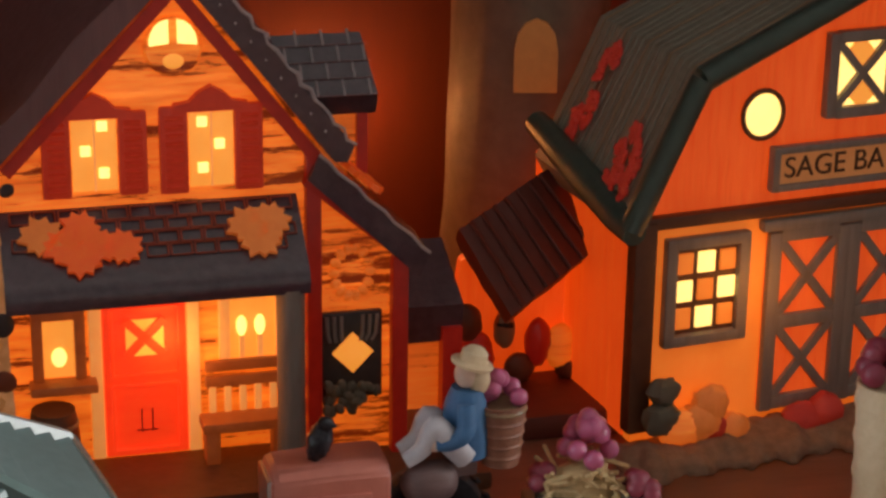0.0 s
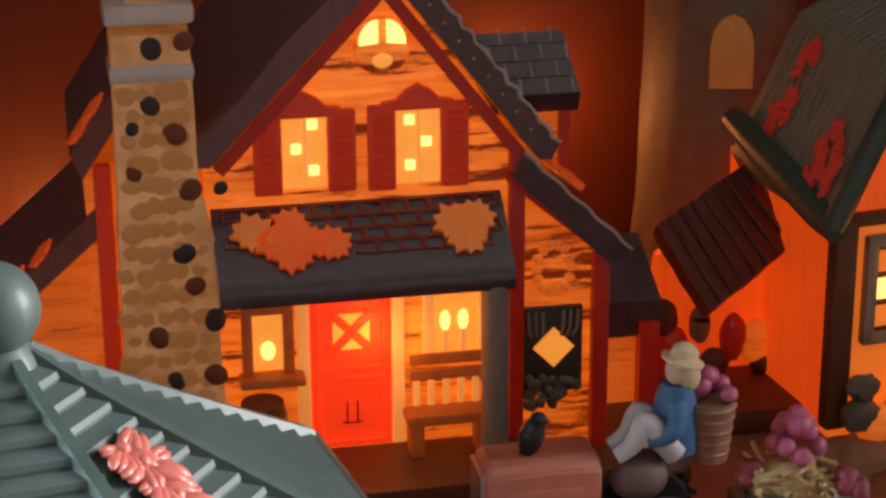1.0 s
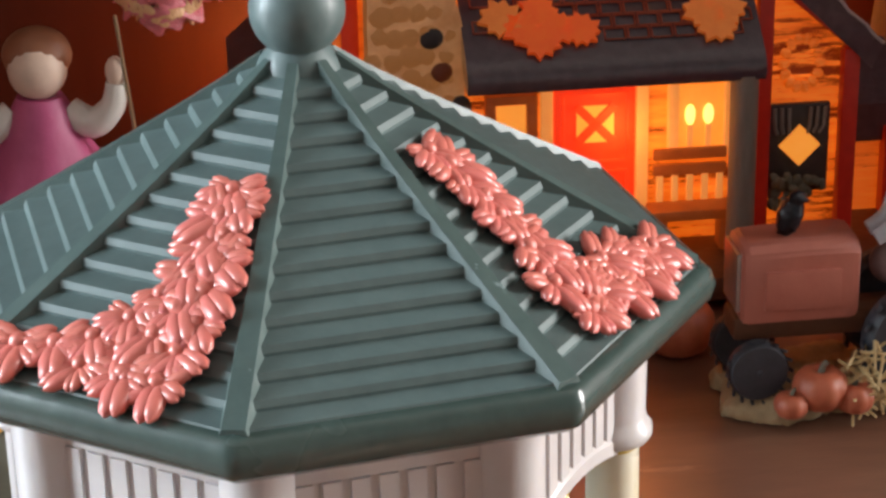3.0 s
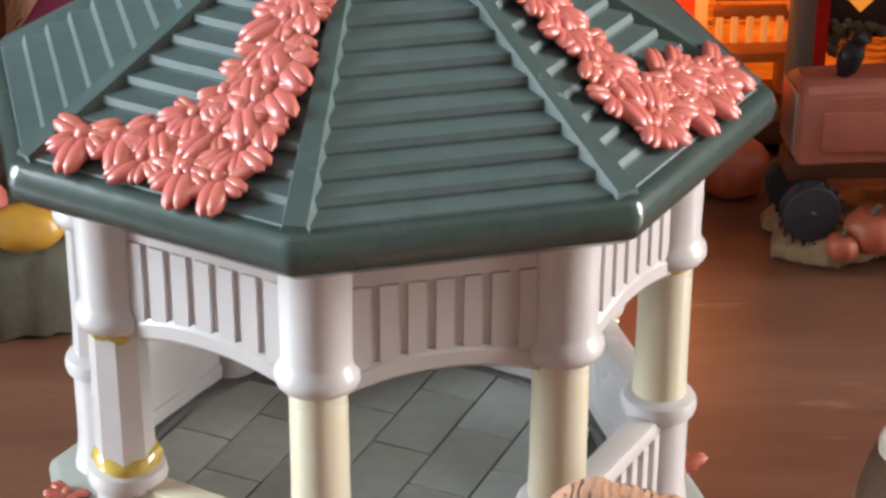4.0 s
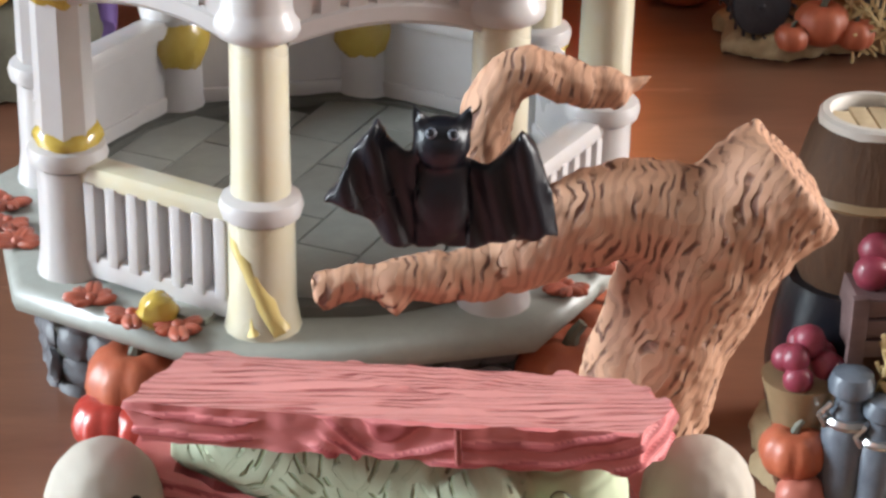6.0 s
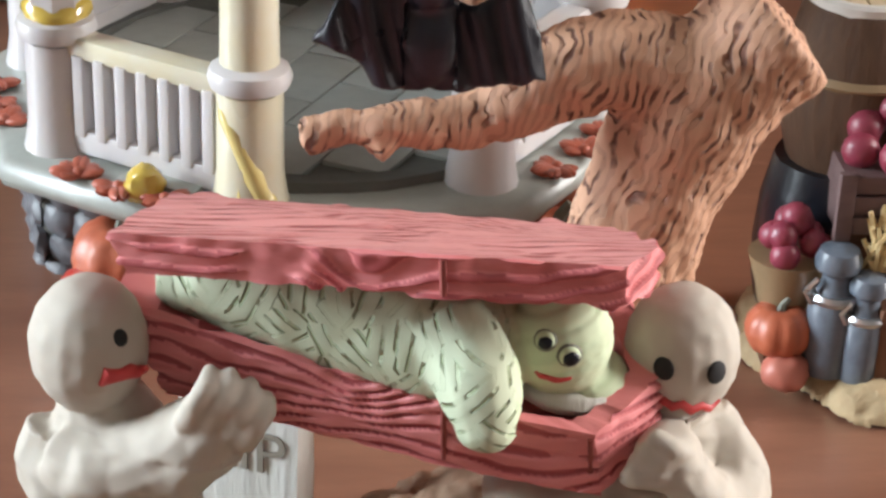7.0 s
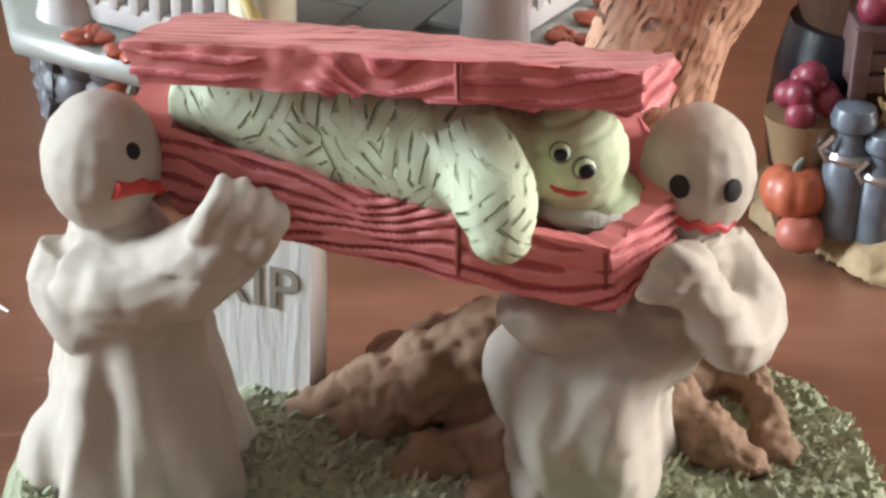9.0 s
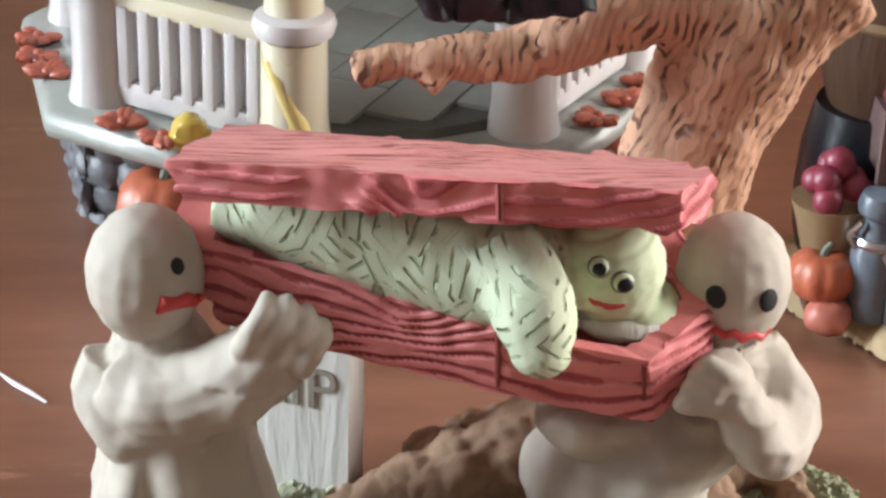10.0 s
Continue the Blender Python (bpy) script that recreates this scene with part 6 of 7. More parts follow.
    part("door_lintel", bbox(B(), 0.067, -0.0022, 0.0668, (0.0600, 0.0040, 0.0034), bev=0.0008), M["greywood"], b)
    # moulded ground in front
    bm = B()
    for k in range(40):
        ell(bm, BM @ V(-0.004 + 0.0036 * k, -0.012 + 0.006 * rng.random(), 0.001), (0.006, 0.010 + 0.004 * rng.random(), 0.004 + 0.003 * rng.random()), u=10, v=6)
    bm = fused(bm, 0.0012, 3)
    bmesh.ops.delete(bm, geom=[v for v in bm.verts if v.co.z < -0.0005], context="VERTS")
    roughen(bm, 0.0008, 200)
    part("ground", bm, M["earth"], b, "brown moulded ground")
    # shrubs in siding_dim, tanleaf and redleaf carry the same faint emission
    for u, z, r, mm in ((0.010, 0.010, 0.0065, "siding_dim"), (0.0165, 0.011, 0.0070, "tanleaf"), (0.0215, 0.008, 0.0050, "redleaf"), (0.028, 0.007, 0.0055, "tanleaf"), (0.0040, 0.014, 0.0060, "stem"), (0.0045, 0.022, 0.0050, "stem"), (0.052, 0.007, 0.006, "redleaf"), (0.060, 0.008, 0.0065, "redleaf"), (0.020, 0.0165, 0.0060, "tanleaf")):
        part("shrub", roughen(ell(B(), BM @ V(u, -0.008, z), (r, r * 0.7, r * 0.9), u=14, v=10), 0.0012, 300, u), M[mm], b)
    # added light that brightens the barn front
    added_glow(0.262, 0.185, 0.05, 0.010, (1.0, 0.33, 0.06))


def silo():
    s = thing("silo", (0.2175, 0.297, 0), "grey-brown weathered silo with a lit arched window", "silo")
    bm = lathe(B(), [(0.0300, 0.0), (0.0280, 0.035), (0.0262, 0.075), (0.0250, 0.1200), (0.0245, 0.140)], (0.2175, 0.297, 0), 40)
    split(bm, 1)
    roughen(bm, 0.0012, 90)
    part("body", bm, M["silo"], s, "", 70)
    part("roof_rim", lathe(B(), [(0.026, 0.128), (0.0285, 0.130), (0.0285, 0.135), (0.020, 0.150), (0.002, 0.165)], (0.2175, 0.297, 0), 32), M["shedroof"], s, "dark silo roof")
    pts = [(-0.0068, 0.0), (0.0068, 0.0), (0.0068, 0.0130)] + [(0.0068 * math.cos(radians(a)), 0.0130 + 0.0100 * math.sin(radians(a))) for a in (30, 60, 90, 120, 150)] + [(-0.0068, 0.0130)]
    mm = Matrix.Translation((0.2120, 0.2725, 0.0905)) @ Matrix.Rotation(radians(-14), 4, "Z")
    part("arched_window", prism(B(), pts, 0.0040, mm), M["siloglass"], s, "arched dim amber window")


def shed():
    s = thing("lean_to_shed", (0.205, 0.235, 0), "small lit lean-to with a tilted dark red-brown roof", "shed")
    A, Bc, C, D = V(0.1781, 0.235, 0.0606), V(0.2106, 0.25, 0.0731), V(0.2245, 0.235, 0.0537), V(0.189, 0.215, 0.0401)
    n = (C - A).cross(Bc - D).normalized()
    n = n if n.z > 0 else -n
    bm = slab3(B(), [A, D, C, Bc], -n * 0.006)
    split(bm, 6)
    roughen(bm, 0.0007, 220)
    rf = part("roof", bm, M["shedroof"], s, "tilted dark red-brown roof", 60)
    for k in range(1, 8):
        a, b = A.lerp(Bc, k / 8), D.lerp(C, k / 8)
        part("roof_batten", tube(B(), [a + n * 0.0004, a.lerp(b, 0.5) + n * 0.0006, b + n * 0.0004], 0.0008, 6), M["shedroof"], rf)
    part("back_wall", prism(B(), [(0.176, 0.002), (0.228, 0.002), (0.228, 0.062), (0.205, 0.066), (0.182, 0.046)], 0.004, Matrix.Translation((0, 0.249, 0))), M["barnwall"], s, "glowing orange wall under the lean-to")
    part("floor_slab", box(B(), (0.203, 0.232, 0.004), (0.052, 0.036, 0.008), bev=0.002), M["shedroof"], s)
    rng = random.Random(8)
    # plain dark moulded shapes against the lit wall
    for x, z, rx, rz, mm in ((0.1950, 0.0250, 0.0035, 0.0060, "hoop"), (0.1950, 0.0270, 0.0032, 0.0018, "black"), (0.2060, 0.0200, 0.0045, 0.0080, "redtrim"), (0.2135, 0.0180, 0.0055, 0.0075, "siding_dim"), (0.2222, 0.0240, 0.0028, 0.0055, "black"), (0.2235, 0.0150, 0.0030, 0.0060, "black"), (0.2000, 0.0120, 0.0050, 0.0050, "darkwood"), (0.2170, 0.0110, 0.0055, 0.0040, "darkwood"), (0.1860, 0.0160, 0.0060, 0.0090, "redtrim"), (0.1830, 0.0280, 0.0050, 0.0060, "darkwood")):
        part("moulded_shape", roughen(ell(B(), (x, 0.242, z), (rx, 0.003, rz), u=14, v=10), 0.0006, 400, x), M[mm], s)


for build in (barn, silo, shed):
    placed(FAR, build)


# ---- tractor piece ----
def fruit_heap(parent, name, c, r, n, rad, material, seed, flat=0.5):
    rng = random.Random(seed)
    me = mesh_of(name, ell(B(), (0, 0, 0), (rad, rad, rad * 0.92), u=12, v=8), material)
    for i in range(n):
        a, q = rng.uniform(0, 6.28), math.sqrt(rng.random()) * r
        o = part(name, me, None, parent)
        o.matrix_parent_inverse = Matrix.Identity(4)
        o.location = V(*c) + V(q * math.cos(a), q * math.sin(a), (1 - (q / r) ** 2) * r * flat * 1.6 + rng.uniform(-0.3, 0.3) * rad) - parent.location
        o.rotation_euler = (rng.uniform(0, 3), rng.uniform(0, 3), 0)


def basket(name, c, r0, r1, hgt, label, group=""):
    b = thing(name, c, label, "basket", group)
    body = new("body", mesh_of("body", lathe(B(), [(r0, 0), (r0 * 0.6 + r1 * 0.4, hgt * 0.4), (r1, hgt), (r1 * 0.88, hgt), (r0 * 0.85, hgt * 0.3)], n=36, wave=lambda a, z: 0.025 * math.sin(18 * a)), M["wicker"]))
    body.parent = b
    for i in range(5):
        z = hgt * (0.15 + 0.19 * i)
        r = r0 + (r1 - r0) * z / hgt
        o = new("weave", mesh_of("weave", lathe(B(), [(r * 1.0, z - hgt * 0.04), (r * 1.06, z), (r * 1.0, z + hgt * 0.04)], n=36, wave=lambda a, z: 0.02 * math.cos(18 * a)), M["wicker"] if i < 4 else M["hoop"]))
        o.parent = b
    return b


def tyre(parent, name, c, r, w):
    bm = lathe(B(), [(r * 0.62, -w * 0.5), (r * 0.92, -w * 0.5), (r, -w * 0.3), (r, w * 0.3), (r * 0.92, w * 0.5), (r * 0.62, w * 0.5)], c, 36, rot=Euler((radians(90), 0, 0)).to_matrix())
    t = part(name, bm, M["tyre"], parent, "slate-black ribbed tyre")
    lug = mesh_of("lug", box(B(), (0, 0, 0), (r * 0.07, w * 1.0, r * 0.12), Euler((0, 0, 0.4)).to_matrix(), bev=r * 0.02), M["tyre"])
    for k in range(18):
        a = 2 * math.pi * k / 18
        o = part("lug", lug, None, t)
        o.matrix_parent_inverse = Matrix.Identity(4)
        o.matrix_basis = Matrix.Translation(V(*c) + V(math.cos(a) * r * 0.99, 0, math.sin(a) * r * 0.99)) @ Matrix.Rotation(-a, 4, "Y")
    part("rim", lathe(B(), [(r * 0.64, -w * 0.42), (r * 0.56, -w * 0.30), (r * 0.50, -w * 0.1), (r * 0.50, w * 0.3), (r * 0.64, w * 0.42)], c, 28, rot=Euler((radians(90), 0, 0)).to_matrix()), M["rim"], t)
    for k in range(7):
        a = 2 * math.pi * k / 7 + 0.2
        part("spoke", tube(B(), [V(*c) + V(0, -w * 0.36, 0), V(*c) + V(math.cos(a) * r * 0.6, -w * 0.36, math.sin(a) * r * 0.6)], r * 0.055, 7), M["tyre"], t)
    part("hub", ell(B(), V(*c) + V(0, -w * 0.4, 0), (r * 0.14, w * 0.2, r * 0.14)), M["tyre"], t)


def tractor():
    t = thing("tractor", (0.125, 0.12, 0), "faded red toy tractor on a sandy base with pumpkins", "tractor")
    rng = random.Random(31)
    bm = B()
    for k in range(26):
        ell(bm, (0.106 + 0.054 * rng.random(), 0.116 + 0.024 * rng.random(), 0.001), (0.011, 0.008, 0.006), u=10, v=6)
    bm = fused(bm, 0.0012, 3)
    bmesh.ops.delete(bm, geom=[v for v in bm.verts if v.co.z < -0.0005], context="VERTS")
    roughen(bm, 0.0010, 260)
    part("base", bm, M["sand"], t, "sandy straw-coloured base")
    bm = B()
    skin_rings(bm, [[V(x, 0.1235 + sy * 0.0085 * k, zc + sz * 0.0100 * k) for sy, sz in ((-1, -1), (-1, 0.75), (-0.7, 1), (0.7, 1), (1, 0.75), (1, -1))] for x, zc, k in ((0.1000, 0.0345, 0.92), (0.1012, 0.0348, 1.0), (0.1150, 0.0352, 1.02), (0.1280, 0.0352, 1.02), (0.1295, 0.0350, 0.95))])
    bmesh.ops.bevel(bm, geom=bm.edges[:], offset=0.0007, segments=2, affect="EDGES")
    hood = part("hood", bm, M["tractor"], t, "faded red bonnet")
    part("side_panel", box(B(), (0.1150, 0.1146, 0.0335), (0.0190, 0.0014, 0.0100), bev=0.0005), M["tractor"], hood)
    part("grille", box(B(), (0.0997, 0.1235, 0.0350), (0.0014, 0.0130, 0.0150), bev=0.0005), M["metal"], hood)
    part("chassis", box(B(), (0.1220, 0.1235, 0.0225), (0.0460, 0.0110, 0.0060), bev=0.001), M["darkwood"], t)
    part("seat", box(B(), (0.1460, 0.1240, 0.0400), (0.0130, 0.0110, 0.0040), bev=0.0012), M["crate"], t)
    part("fender", ell(B(), (0.1400, 0.1190, 0.0375), (0.0075, 0.0050, 0.0060)), M["crate"], t)
    tyre(t, "rear_wheel", (0.1445, 0.1120, 0.0195), 0.0145, 0.0075)
    tyre(t, "rear_wheel", (0.1445, 0.1360, 0.0195), 0.0145, 0.0075)
    tyre(t, "front_wheel", (0.1045, 0.1150, 0.0130), 0.0075, 0.0050)
    tyre(t, "front_wheel", (0.1045, 0.1330, 0.0130), 0.0075, 0.0050)
    for c, r in (((0.1185, 0.1080, 0.0105), 0.0068), ((0.1105, 0.1050, 0.0080), 0.0042), ((0.1265, 0.1060, 0.0085), 0.0050)):
        pumpkin("pumpkin", c, r, "", parent=t)
    hb = B()
    for k in range(60):
        p = V(0.1295 + rng.uniform(-0.005, 0.005), 0.1055 + rng.uniform(-0.002, 0.004), 0.0100 + rng.uniform(-0.005, 0.010))
        d = V(rng.uniform(-1, 1), rng.uniform(-0.5, 0.5), rng.uniform(-0.2, 1)).normalized() * 0.004
        tube(hb, [p - d, p + d], 0.0004, 5)
    part("straw", hb, M["hay"], t, "loose straw", kind="stuff")
    # bird perched on the bonnet
    bm = B()
    ell(bm, (0.1128, 0.1215, 0.0500), (0.0032, 0.0034, 0.0052), Euler((0, 0.3, 0)).to_matrix())
    ell(bm, (0.1142, 0.1205, 0.0548), (0.0020, 0.0020, 0.0020))
    lathe(bm, [(0.0008, 0), (0.0001, 0.0026)], (0.1156, 0.1195, 0.0546), 8, rot=Euler((0, radians(100), 0)).to_matrix())
    tube(bm, [(0.1120, 0.1220, 0.0470), (0.1105, 0.1230, 0.0445)], [0.0018, 0.0008], 8)
    solo("toy_crow", roughen(fused(bm, 0.0004, 2), 0.0003, 600), M["black"], "small black toy crow on the tractor bonnet", "toy bird")
    # seated figure, one plain cast
    bm = B()
    ell(bm, (0.1448, 0.1215, 0.0640), (0.0030, 0.0030, 0.0036), mi=1)
    lathe(bm, [(0.0053, 0.0), (0.0055, 0.0008), (0.0036, 0.0014), (0.0033, 0.0036), (0.0020, 0.0047), (0.0004, 0.0049)], (0.1462, 0.1215, 0.0662), 20, 2, Euler((0, 0.25, 0)).to_matrix())
    ell(bm, (0.1480, 0.1215, 0.0625), (0.0030, 0.0034, 0.0040), mi=2)
    limb(bm, [(0.1452, 0.1215, 0.0605, 0.0040), (0.1448, 0.1215, 0.0550, 0.0056), (0.1452, 0.1215, 0.0480, 0.0058), (0.1455, 0.1215, 0.0430, 0.0054)], 14, 4, 0)
    limb(bm, [(0.1438, 0.1170, 0.0580, 0.0024), (0.1432, 0.1150, 0.0520, 0.0025), (0.1395, 0.1150, 0.0492, 0.0021), (0.1362, 0.1160, 0.0488, 0.0019)], 10, 4, 0)
    ell(bm, (0.1358, 0.1160, 0.0486), (0.0019, 0.0018, 0.0018), mi=1)
    for y in (0.1180, 0.1245):
        limb(bm, [(0.1440, y, 0.0440, 0.0034), (0.1390, y - 0.001, 0.0495, 0.0034), (0.1358, y - 0.001, 0.0530, 0.0028), (0.1330, y - 0.001, 0.0475, 0.0024), (0.1285, y - 0.001, 0.0445, 0.0020)], 10, 4, 3)
    bmesh.ops.translate(bm, vec=(0.0048, 0, 0), verts=bm.verts)
    solo("toy_farmer", bm, [M["blue"], M["skin"], M["straw"], M["trouser"]], "small cast farmer figure in blue with a straw hat", "figurine")
    bk = basket("basket", (0.1588, 0.1215, 0.0400), 0.0048, 0.0064, 0.0160, "brown wicker basket of magenta fruit behind the tractor seat")
    fruit_heap(bk, "fruit", (0.1588, 0.1215, 0.0560), 0.0048, 9, 0.0024, M["plum"], 4, 0.8)
    # trailer of fruit and straw
    c = thing("cart", (0.181, 0.12, 0), "tin cart heaped with magenta fruit and straw", "cart")
    part("bed", box(B(), (0.1815, 0.1215, 0.0215), (0.0290, 0.0190, 0.0130), bev=0.002), M["metal"], c)
    for x in (0.1720, 0.1930):
        part("drum", lathe(B(), [(0.0058, 0), (0.0062, 0.005), (0.0058, 0.012), (0.0062, 0.0125), (0.0050, 0.0120)], (x, 0.1130, 0.0205), 24), M["metal"], c)
    for y in (0.110, 0.133):
        part("wheel", lathe(B(), [(0.003, -0.002), (0.0085, -0.002), (0.0085, 0.002), (0.003, 0.002)], (0.1815, y, 0.0085), 24, rot=Euler((radians(90), 0, 0)).to_matrix()), M["tyre"], c)
    part("bed_floor", box(B(), (0.1815, 0.1215, 0.0120), (0.0300, 0.0200, 0.0080)), M["darkwood"], c)
    hb = B()
    rr = random.Random(9)
    for k in range(90):
        p = V(0.1790 + rr.uniform(-0.010, 0.010), 0.1160 + rr.uniform(-0.006, 0.008), 0.0330 + rr.uniform(-0.004, 0.006))
        d = V(rr.uniform(-1, 1), rr.uniform(-0.6, 0.6), rr.uniform(-0.6, 0.6)).normalized() * 0.0035
        tube(hb, [p - d, p + d], 0.0006, 5)
    ell(hb, (0.1790, 0.1180, 0.0320), (0.0100, 0.0070, 0.0070))
    part("straw", hb, M["hay"], c, "pale straw", kind="stuff")
    fruit_heap(c, "fruit", (0.1815, 0.1210, 0.0400), 0.0062, 16, 0.0027, M["plum"], 5, 0.9)
    fruit_heap(c, "fruit", (0.1935, 0.1130, 0.0325), 0.0048, 9, 0.0026, M["apple"], 6, 0.6)
    fruit_heap(c, "fruit", (0.1690, 0.1180, 0.0330), 0.0045, 7, 0.0026, M["apple"], 7, 0.6)


def pot_and_pumpkin():
    bk = basket("pot", (0.2630, 0.1200, 0.0), 0.0060, 0.0080, 0.052, "tall straw-coloured pot holding red fruit")
    for o in bk.children:
        o.data.materials[0] = M["straw"]
    fruit_heap(bk, "fruit", (0.2630, 0.1200, 0.0530), 0.0070, 14, 0.0035, M["apple"], 12, 0.8)
    pumpkin("pumpkin", (0.0935, 0.1560, 0.0075), 0.0100, "orange pumpkin on the table before the farmhouse")


placed(FAR, tractor)
placed(FAR, pot_and_pumpkin)


def rim_ring(c, ra, rb, z0, z1, n=30):
    bm = B()
    prof = [(ra, z0), (rb, z0), (rb, z1 - 0.0005), (rb - 0.0005, z1), (ra + 0.0003, z1), (ra, z1 - 0.0004), (ra, z0)]
    return skin_rings(bm, [[V(*c) + V(k * math.cos(2 * math.pi * i / n), k * math.sin(2 * math.pi * i / n), z) for i in range(n)] for k, z in prof], caps=False)


# ---- farm stand piece with barrel, crate and milk cans ----
def farm_stand():
    t = thing("farm_stand", (0.085, -0.055, 0), "farm-stand figurine with barrel, apples, pumpkin and milk cans", "figurine")
    rng = random.Random(41)
    bm = B()
    for k in range(40):
        a, q = rng.uniform(0, 6.28), math.sqrt(rng.random())
        ell(bm, (0.0930 + 0.020 * q * math.cos(a), -0.0560 + 0.022 * q * math.sin(a), 0.001), (0.008, 0.008, 0.0045), u=10, v=6)
    bm = fused(bm, 0.0012, 3)
    bmesh.ops.delete(bm, geom=[v for v in bm.verts if v.co.z < -0.0005], context="VERTS")
    roughen(bm, 0.0010, 260)
    part("base", bm, M["sand"], t, "sandy base")
    bc, r, z0, hh = V(0.0838, -0.0500, 0), 0.0118, 0.030, 0.0265
    b = part("barrel", lathe(B(), [(r * 0.80, z0), (r * 0.95, z0 + hh * 0.25), (r, z0 + hh * 0.45), (r * 0.93, z0 + hh * 0.70), (r * 0.82, z0 + hh * 0.9), (r * 0.70, z0 + hh), (r * 0.58, z0 + hh - 0.0022)], bc, 30, wave=lambda a, z: -0.015 * (abs(math.sin(6 * a)) < 0.15)), M["barrel"], t, "brown wooden barrel")
    part("hoop", lathe(B(), [(r * 0.955, z0 + hh * 0.55), (r * 1.005, z0 + hh * 0.58), (r * 0.955, z0 + hh * 0.62)], bc, 30), M["hoop"], b)
    part("barrel_rim", rim_ring(bc, r * 0.57, r * 0.73, z0 + hh - 0.0012, z0 + hh + 0.0010), M["cap"], b, "pale worn rim")
    for k in range(4):
        part("lid_board", box(B(), bc + V(-0.0045 + 0.0030 * k, 0, z0 + hh - 0.0012), (0.0027, 0.0128 - 0.0032 * abs(k - 1.5), 0.0014), bev=0.0003), M["straw"], b)
    part("stand_back", lathe(B(), [(0.0098, 0.001), (0.0115, 0.008), (0.0120, 0.015), (0.0115, 0.023), (0.0100, 0.0302)], (0.0825, -0.0505, 0), 28, wave=lambda a, z: -0.015 * (abs(math.sin(7 * a)) < 0.15)), M["black"], t, "dark barrel under the stand")
    cr = part("crate", box(B(), (0.0900, -0.0620, 0.0300), (0.0220, 0.0120, 0.0100)), M["crate"], t, "mauve-grey slatted crate")
    for k in range(3):
        part("crate_slat", box(B(), (0.0900, -0.0684, 0.0268 + 0.0034 * k), (0.0228, 0.0014, 0.0028), bev=0.0004), M["crate"], cr)
    for x in (0.0792, 0.1008):
        part("crate_corner", box(B(), (x, -0.0690, 0.0300), (0.0026, 0.0016, 0.0112), bev=0.0003), M["crate"], cr)
    part("crate_support", box(B(), (0.0900, -0.0600, 0.0140), (0.0200, 0.0110, 0.0220)), M["darkwood"], t)
    fruit_heap(t, "apple", (0.0885, -0.0620, 0.0350), 0.0085, 18, 0.0030, M["apple"], 14, 0.6)
    k = part("bushel", lathe(B(), [(0.0040, 0.0125), (0.0050, 0.0165), (0.0062, 0.0205), (0.0050, 0.0205)], (0.0725, -0.0655, 0), 28), M["hoop"], t, "small tan bushel basket")
    fruit_heap(t, "apple", (0.0725, -0.0655, 0.0205), 0.0048, 11, 0.0024, M["apple"], 15, 0.8)
    part("bushel_stand", box(B(), (0.0735, -0.0640, 0.0070), (0.0080, 0.0080, 0.0120), bev=0.002), M["darkwood"], t)
    pumpkin("pumpkin", (0.0712, -0.0700, 0.0100), 0.0052, "", parent=t)
    part("rose_stone", roughen(ell(B(), (0.0720, -0.0735, 0.0045), (0.0036, 0.0036, 0.0032)), 0.0006, 400), M["tractor"], t)
    for x, y, s in ((0.0785, -0.0720, 1.0), (0.0830, -0.0745, 0.86)):
        cn = part("milk_can", lathe(B(), [(0.0036 * s, 0.003), (0.0038 * s, 0.010 * s), (0.0037 * s, 0.0150 * s), (0.0022 * s, 0.0180 * s), (0.0022 * s, 0.0195 * s), (0.0034 * s, 0.0205 * s), (0.0036 * s, 0.0218 * s), (0.0030 * s, 0.0235 * s), (0.0006 * s, 0.0242 * s)], (x, y, 0.001), 24), M["can"], t, "blue-grey milk can with worn silver edges")
        part("handle", tube(B(), [(x - 0.0036 * s, y - 0.001, 0.016 * s), (x - 0.0048 * s, y - 0.001, 0.0180 * s), (x - 0.0030 * s, y - 0.001, 0.0200 * s)], 0.0005, 6), M["metal"], cn)
        part("shoulder_ring", lathe(B(), [(0.0037 * s, 0.0152 * s), (0.0040 * s, 0.0160 * s), (0.0036 * s, 0.0167 * s)], (x, y, 0.001), 24), M["metal"], cn)
    hb = B()
    for q in range(50):
        p = V(0.0865 + rng.uniform(-0.003, 0.005), -0.0720 + rng.uniform(-0.002, 0.002), 0.0230 + rng.uniform(-0.004, 0.004))
        d = V(rng.uniform(-0.6, 0.6), rng.uniform(-0.5, 0.2), -1).normalized() * 0.004
        tube(hb, [p - d, p + d], 0.0004, 5)
    part("straw", hb, M["hay"], t, "hanging pale straw", kind="stuff")
    part("wood_block", box(B(), (0.0885, -0.0740, 0.0090), (0.0080, 0.0070, 0.0160), bev=0.0008), M["darkwood"], t)


farm_stand()


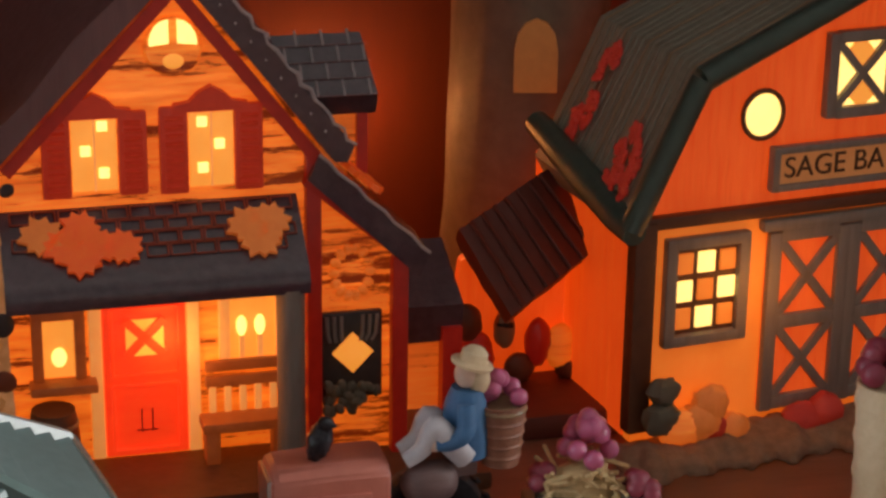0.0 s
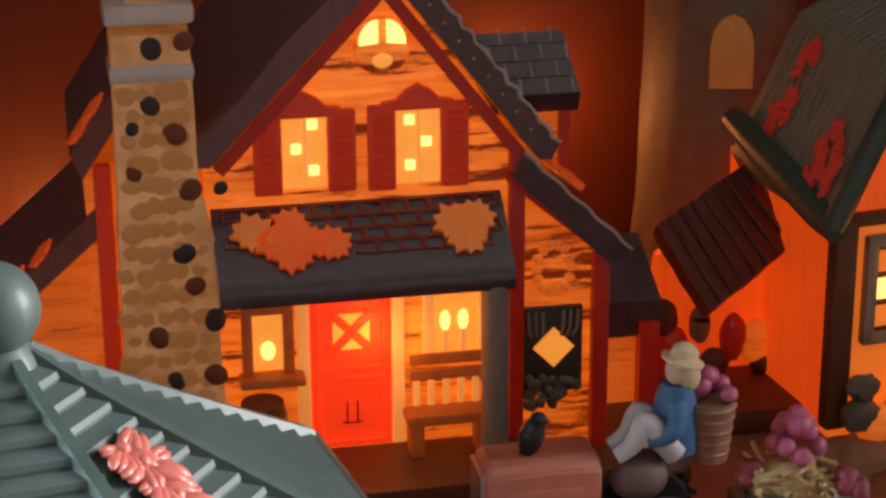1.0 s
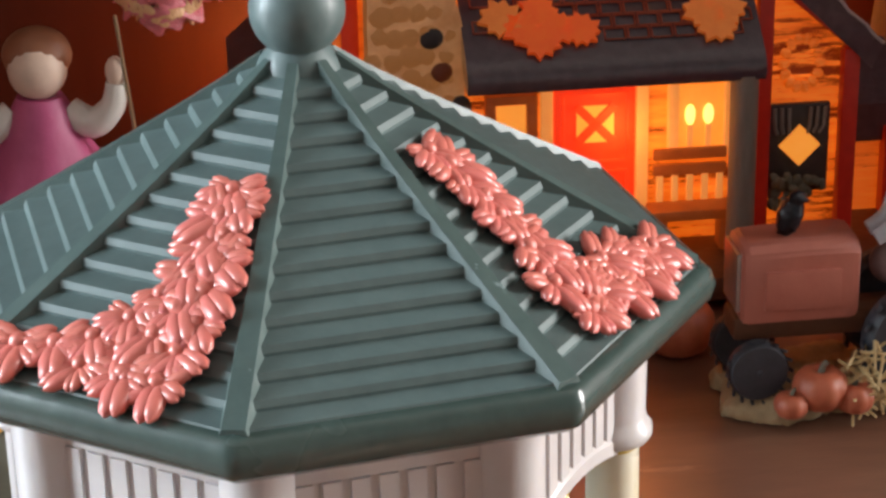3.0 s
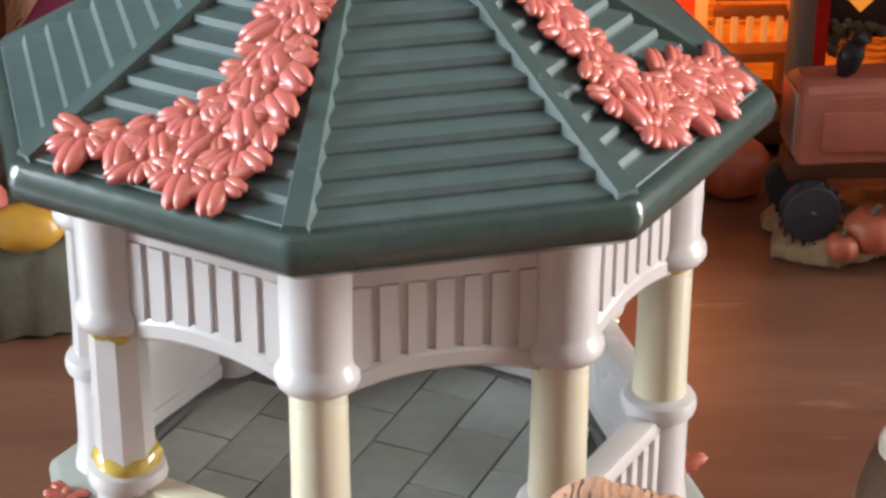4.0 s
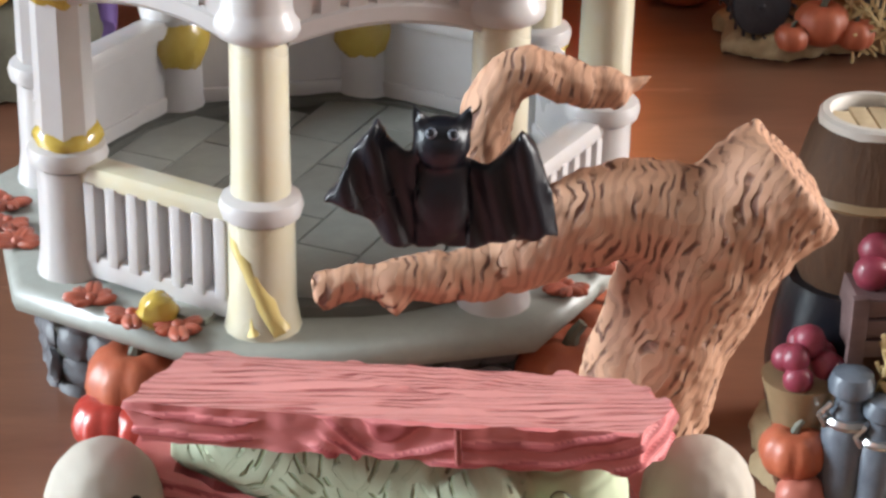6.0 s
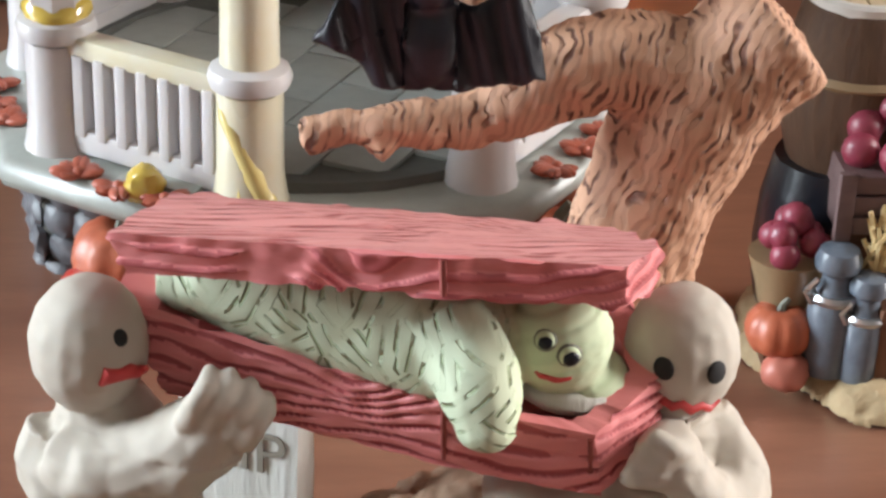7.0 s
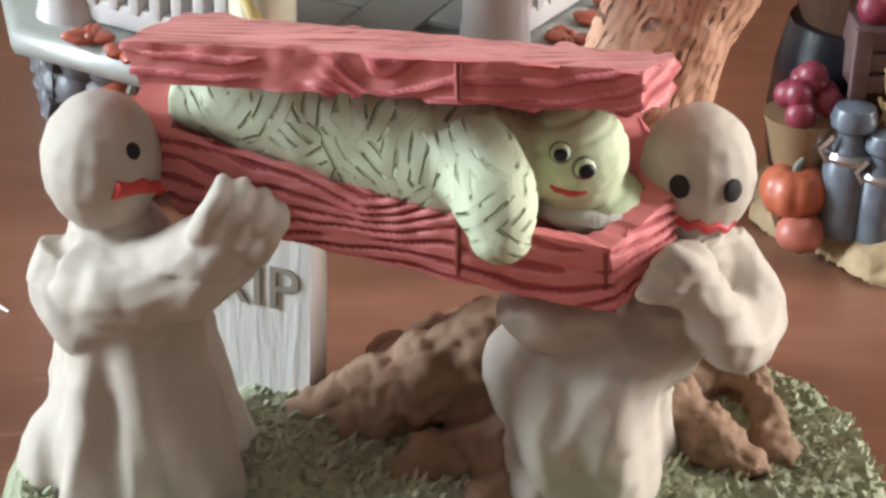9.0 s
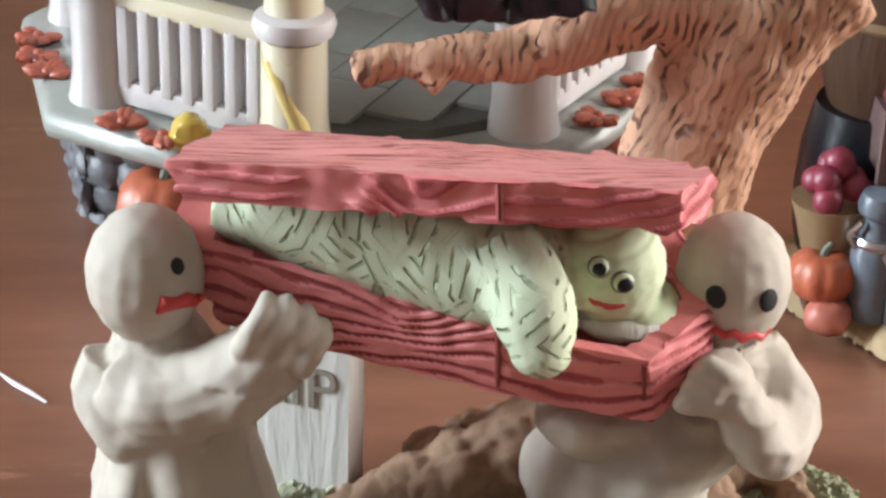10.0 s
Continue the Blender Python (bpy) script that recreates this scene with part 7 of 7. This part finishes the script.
# ---- doll with blossom tree ----
def doll():
    bm = B()
    x, y = -0.0570, 0.110
    lathe(bm, [(0.0205, 0.0600), (0.0190, 0.0640), (0.0130, 0.0740), (0.0078, 0.0825), (0.0062, 0.0880), (0.0050, 0.0900)], (x, y, 0), 32, 0, wave=lambda a, z: 0.06 * math.sin(8 * a) * max(0, (0.09 - z) / 0.03))
    ell(bm, (x, y, 0.0960), (0.0064, 0.0062, 0.0068), mi=1)
    ell(bm, (x, y + 0.002, 0.0985), (0.0075, 0.0068, 0.0062), mi=2)
    for s, pts in ((1, [(x + 0.006, y, 0.0865, 0.0030), (x + 0.0110, y - 0.002, 0.0840, 0.0034), (x + 0.0155, y - 0.003, 0.0880, 0.0028), (x + 0.0165, y - 0.003, 0.0930, 0.0022)]), (-1, [(x - 0.006, y, 0.0865, 0.0030), (x - 0.0110, y - 0.002, 0.0830, 0.0034), (x - 0.0145, y - 0.003, 0.0845, 0.0026)])):
        limb(bm, pts, 10, 4, 3)
    ell(bm, (x + 0.0166, y - 0.003, 0.0955), (0.0022, 0.0018, 0.0034), mi=1)
    for sx in (-0.006, 0.006):
        limb(bm, [(x + sx, y, 0.064, 0.0042), (x + sx, y, 0.035, 0.0036), (x + sx, y - 0.001, 0.012, 0.0034), (x + sx, y - 0.004, 0.010, 0.0030)], 10, 3, 4)
    solo("doll", bm, [M["pink"], M["skin"], M["hair"], M["cap"], M["violet"]], "small doll in a magenta dress with white sleeves", "doll")
    w = thing("wand", (-0.0385, 0.106, 0.012), "thin pale stick beside the doll", "stick")
    part("shaft", tube(B(), [(-0.0362, 0.106, 0.010), (-0.0370, 0.106, 0.0800), (-0.0395, 0.106, 0.1080)], 0.0004, 6), M["hoop"], w)
    # blossom tree behind
    t = thing("blossom_tree", (-0.075, 0.135, 0), "small tree with a crown of pink and yellow blossom", "tree")
    limb_b = B()
    limb(limb_b, [(-0.078, 0.138, 0.006, 0.0060), (-0.080, 0.138, 0.050, 0.0048), (-0.078, 0.136, 0.090, 0.0042), (-0.066, 0.130, 0.118, 0.0036), (-0.048, 0.124, 0.126, 0.0028), (-0.036, 0.120, 0.130, 0.0018)], 12, 5)
    limb(limb_b, [(-0.078, 0.136, 0.095, 0.0034), (-0.070, 0.134, 0.130, 0.0028), (-0.056, 0.126, 0.148, 0.0022)], 10, 4)
    part("trunk", roughen(limb_b, 0.0008, 300), M["bark"], t)
    rng = random.Random(51)
    petals = []
    for mm in ("petal_pink", "petal_yellow", "petal_pink"):
        b = B()
        for i in range(6):
            a = radians(-70 + 28 * i)
            ell(b, (math.sin(a) * 0.0026, -0.0012, -math.cos(a) * 0.0026), (0.0013, 0.0008, 0.0024), Euler((0, a, 0)).to_matrix(), u=7, v=5)
        petals.append(mesh_of("blossom", b, M[mm]))
    crown = part("crown", ell(B(), (-0.0390, 0.1180, 0.1300), (0.0175, 0.0120, 0.0170), u=20, v=14), M["petal_yellow"], t)
    lobes = [((-0.0390, 0.1180, 0.1310), 0.0190), ((-0.0260, 0.1160, 0.1220), 0.0130), ((-0.0520, 0.1200, 0.1360), 0.0150), ((-0.0300, 0.1170, 0.1130), 0.0090), ((-0.0310, 0.118, 0.1420), 0.0140)]
    for k in range(290):
        c, r = lobes[k % len(lobes)]
        d = V(rng.gauss(0, 1), -abs(rng.gauss(0, 1)) * 0.9, rng.gauss(0, 1)).normalized()
        p = V(*c) + V(d.x * r, d.y * r * 0.8, d.z * r) * rng.uniform(0.85, 1.03)
        o = part("blossom", petals[rng.choice((0, 0, 1, 1, 2)) if p.x > -0.045 else rng.choice((0, 1, 1))], None, crown)
        o.matrix_parent_inverse = Matrix.Identity(4)
        o.matrix_basis = Matrix.Translation(p) @ Matrix.Rotation(math.atan2(d.x, -d.y) , 4, "Z") @ Matrix.Rotation(rng.uniform(-0.7, 0.9), 4, "Y") @ Matrix.Rotation(rng.uniform(-0.9, 0.2), 4, "X") @ Matrix.Scale(rng.uniform(0.65, 0.95), 4)
    for mm, seed in (("petal_pink", 61), ("petal_yellow", 62)):
        rr, mass = random.Random(seed), B()
        for k in range(520):
            c, r = lobes[k % len(lobes)]
            d = V(rr.gauss(0, 1), -abs(rr.gauss(0, 1)) * 0.9, rr.gauss(0, 1)).normalized()
            p = V(*c) + V(d.x * r, d.y * r * 0.8, d.z * r) * rr.uniform(0.80, 1.02)
            out = (d + V(rr.uniform(-0.6, 0.6), rr.uniform(-0.6, 0.6), rr.uniform(-0.9, 0.2))).normalized() * rr.uniform(0.0022, 0.0036)
            side = out.cross(V(rr.uniform(-1, 1), 1, rr.uniform(-1, 1))).normalized() * 0.0008
            th = out.cross(side).normalized() * 0.0004
            vs = [mass.verts.new(q) for q in (p, p + out * 0.55 + side, p + out, p + out * 0.55 - side, p + out * 0.5 + th, p + out * 0.5 - th)]
            for f in ((0, 1, 4), (1, 2, 4), (2, 3, 4), (3, 0, 4), (1, 0, 5), (2, 1, 5), (3, 2, 5), (0, 3, 5)):
                mass.faces.new([vs[i] for i in f])
        part("petals", mass, M[mm], crown, kind="stuff")
    # planter at its foot
    p = thing("planter", (-0.082, 0.105, 0), "dark green mossy planter with yellow gourds", "planter")
    bm = lathe(B(), [(0.0290, 0.0), (0.0310, 0.010), (0.0300, 0.020), (0.020, 0.024)], (-0.082, 0.112, 0), 40)
    split(bm, 1)
    part("body", roughen(bm, 0.0016, 200), M["stem"], p, "", 70)
    for c, r, mm in (((-0.0760, 0.0830, 0.0275), (0.0090, 0.0060, 0.0052), "yellowgourd"), ((-0.0870, 0.086, 0.032), (0.0080, 0.0060, 0.0060), "leaf"), ((-0.066, 0.090, 0.030), (0.0060, 0.0050, 0.0080), "grass")):
        part("gourd", roughen(ell(B(), c, r), 0.0006, 300), M[mm], p)


placed(Matrix.Translation((0.0028, 0.010, 0.0005)), doll)


# ---- a pale thread lying on the table ----
solo("thread", tube(B(), [(-0.0523, -0.0829, 0.0004), (-0.0498, -0.0862, 0.0006), (-0.0472, -0.0886, 0.0005), (-0.0447, -0.0911, 0.0004)], [0.0002, 0.0004, 0.0004, 0.0002], 6), M["white"], "short pale thread lying on the table", "thread")
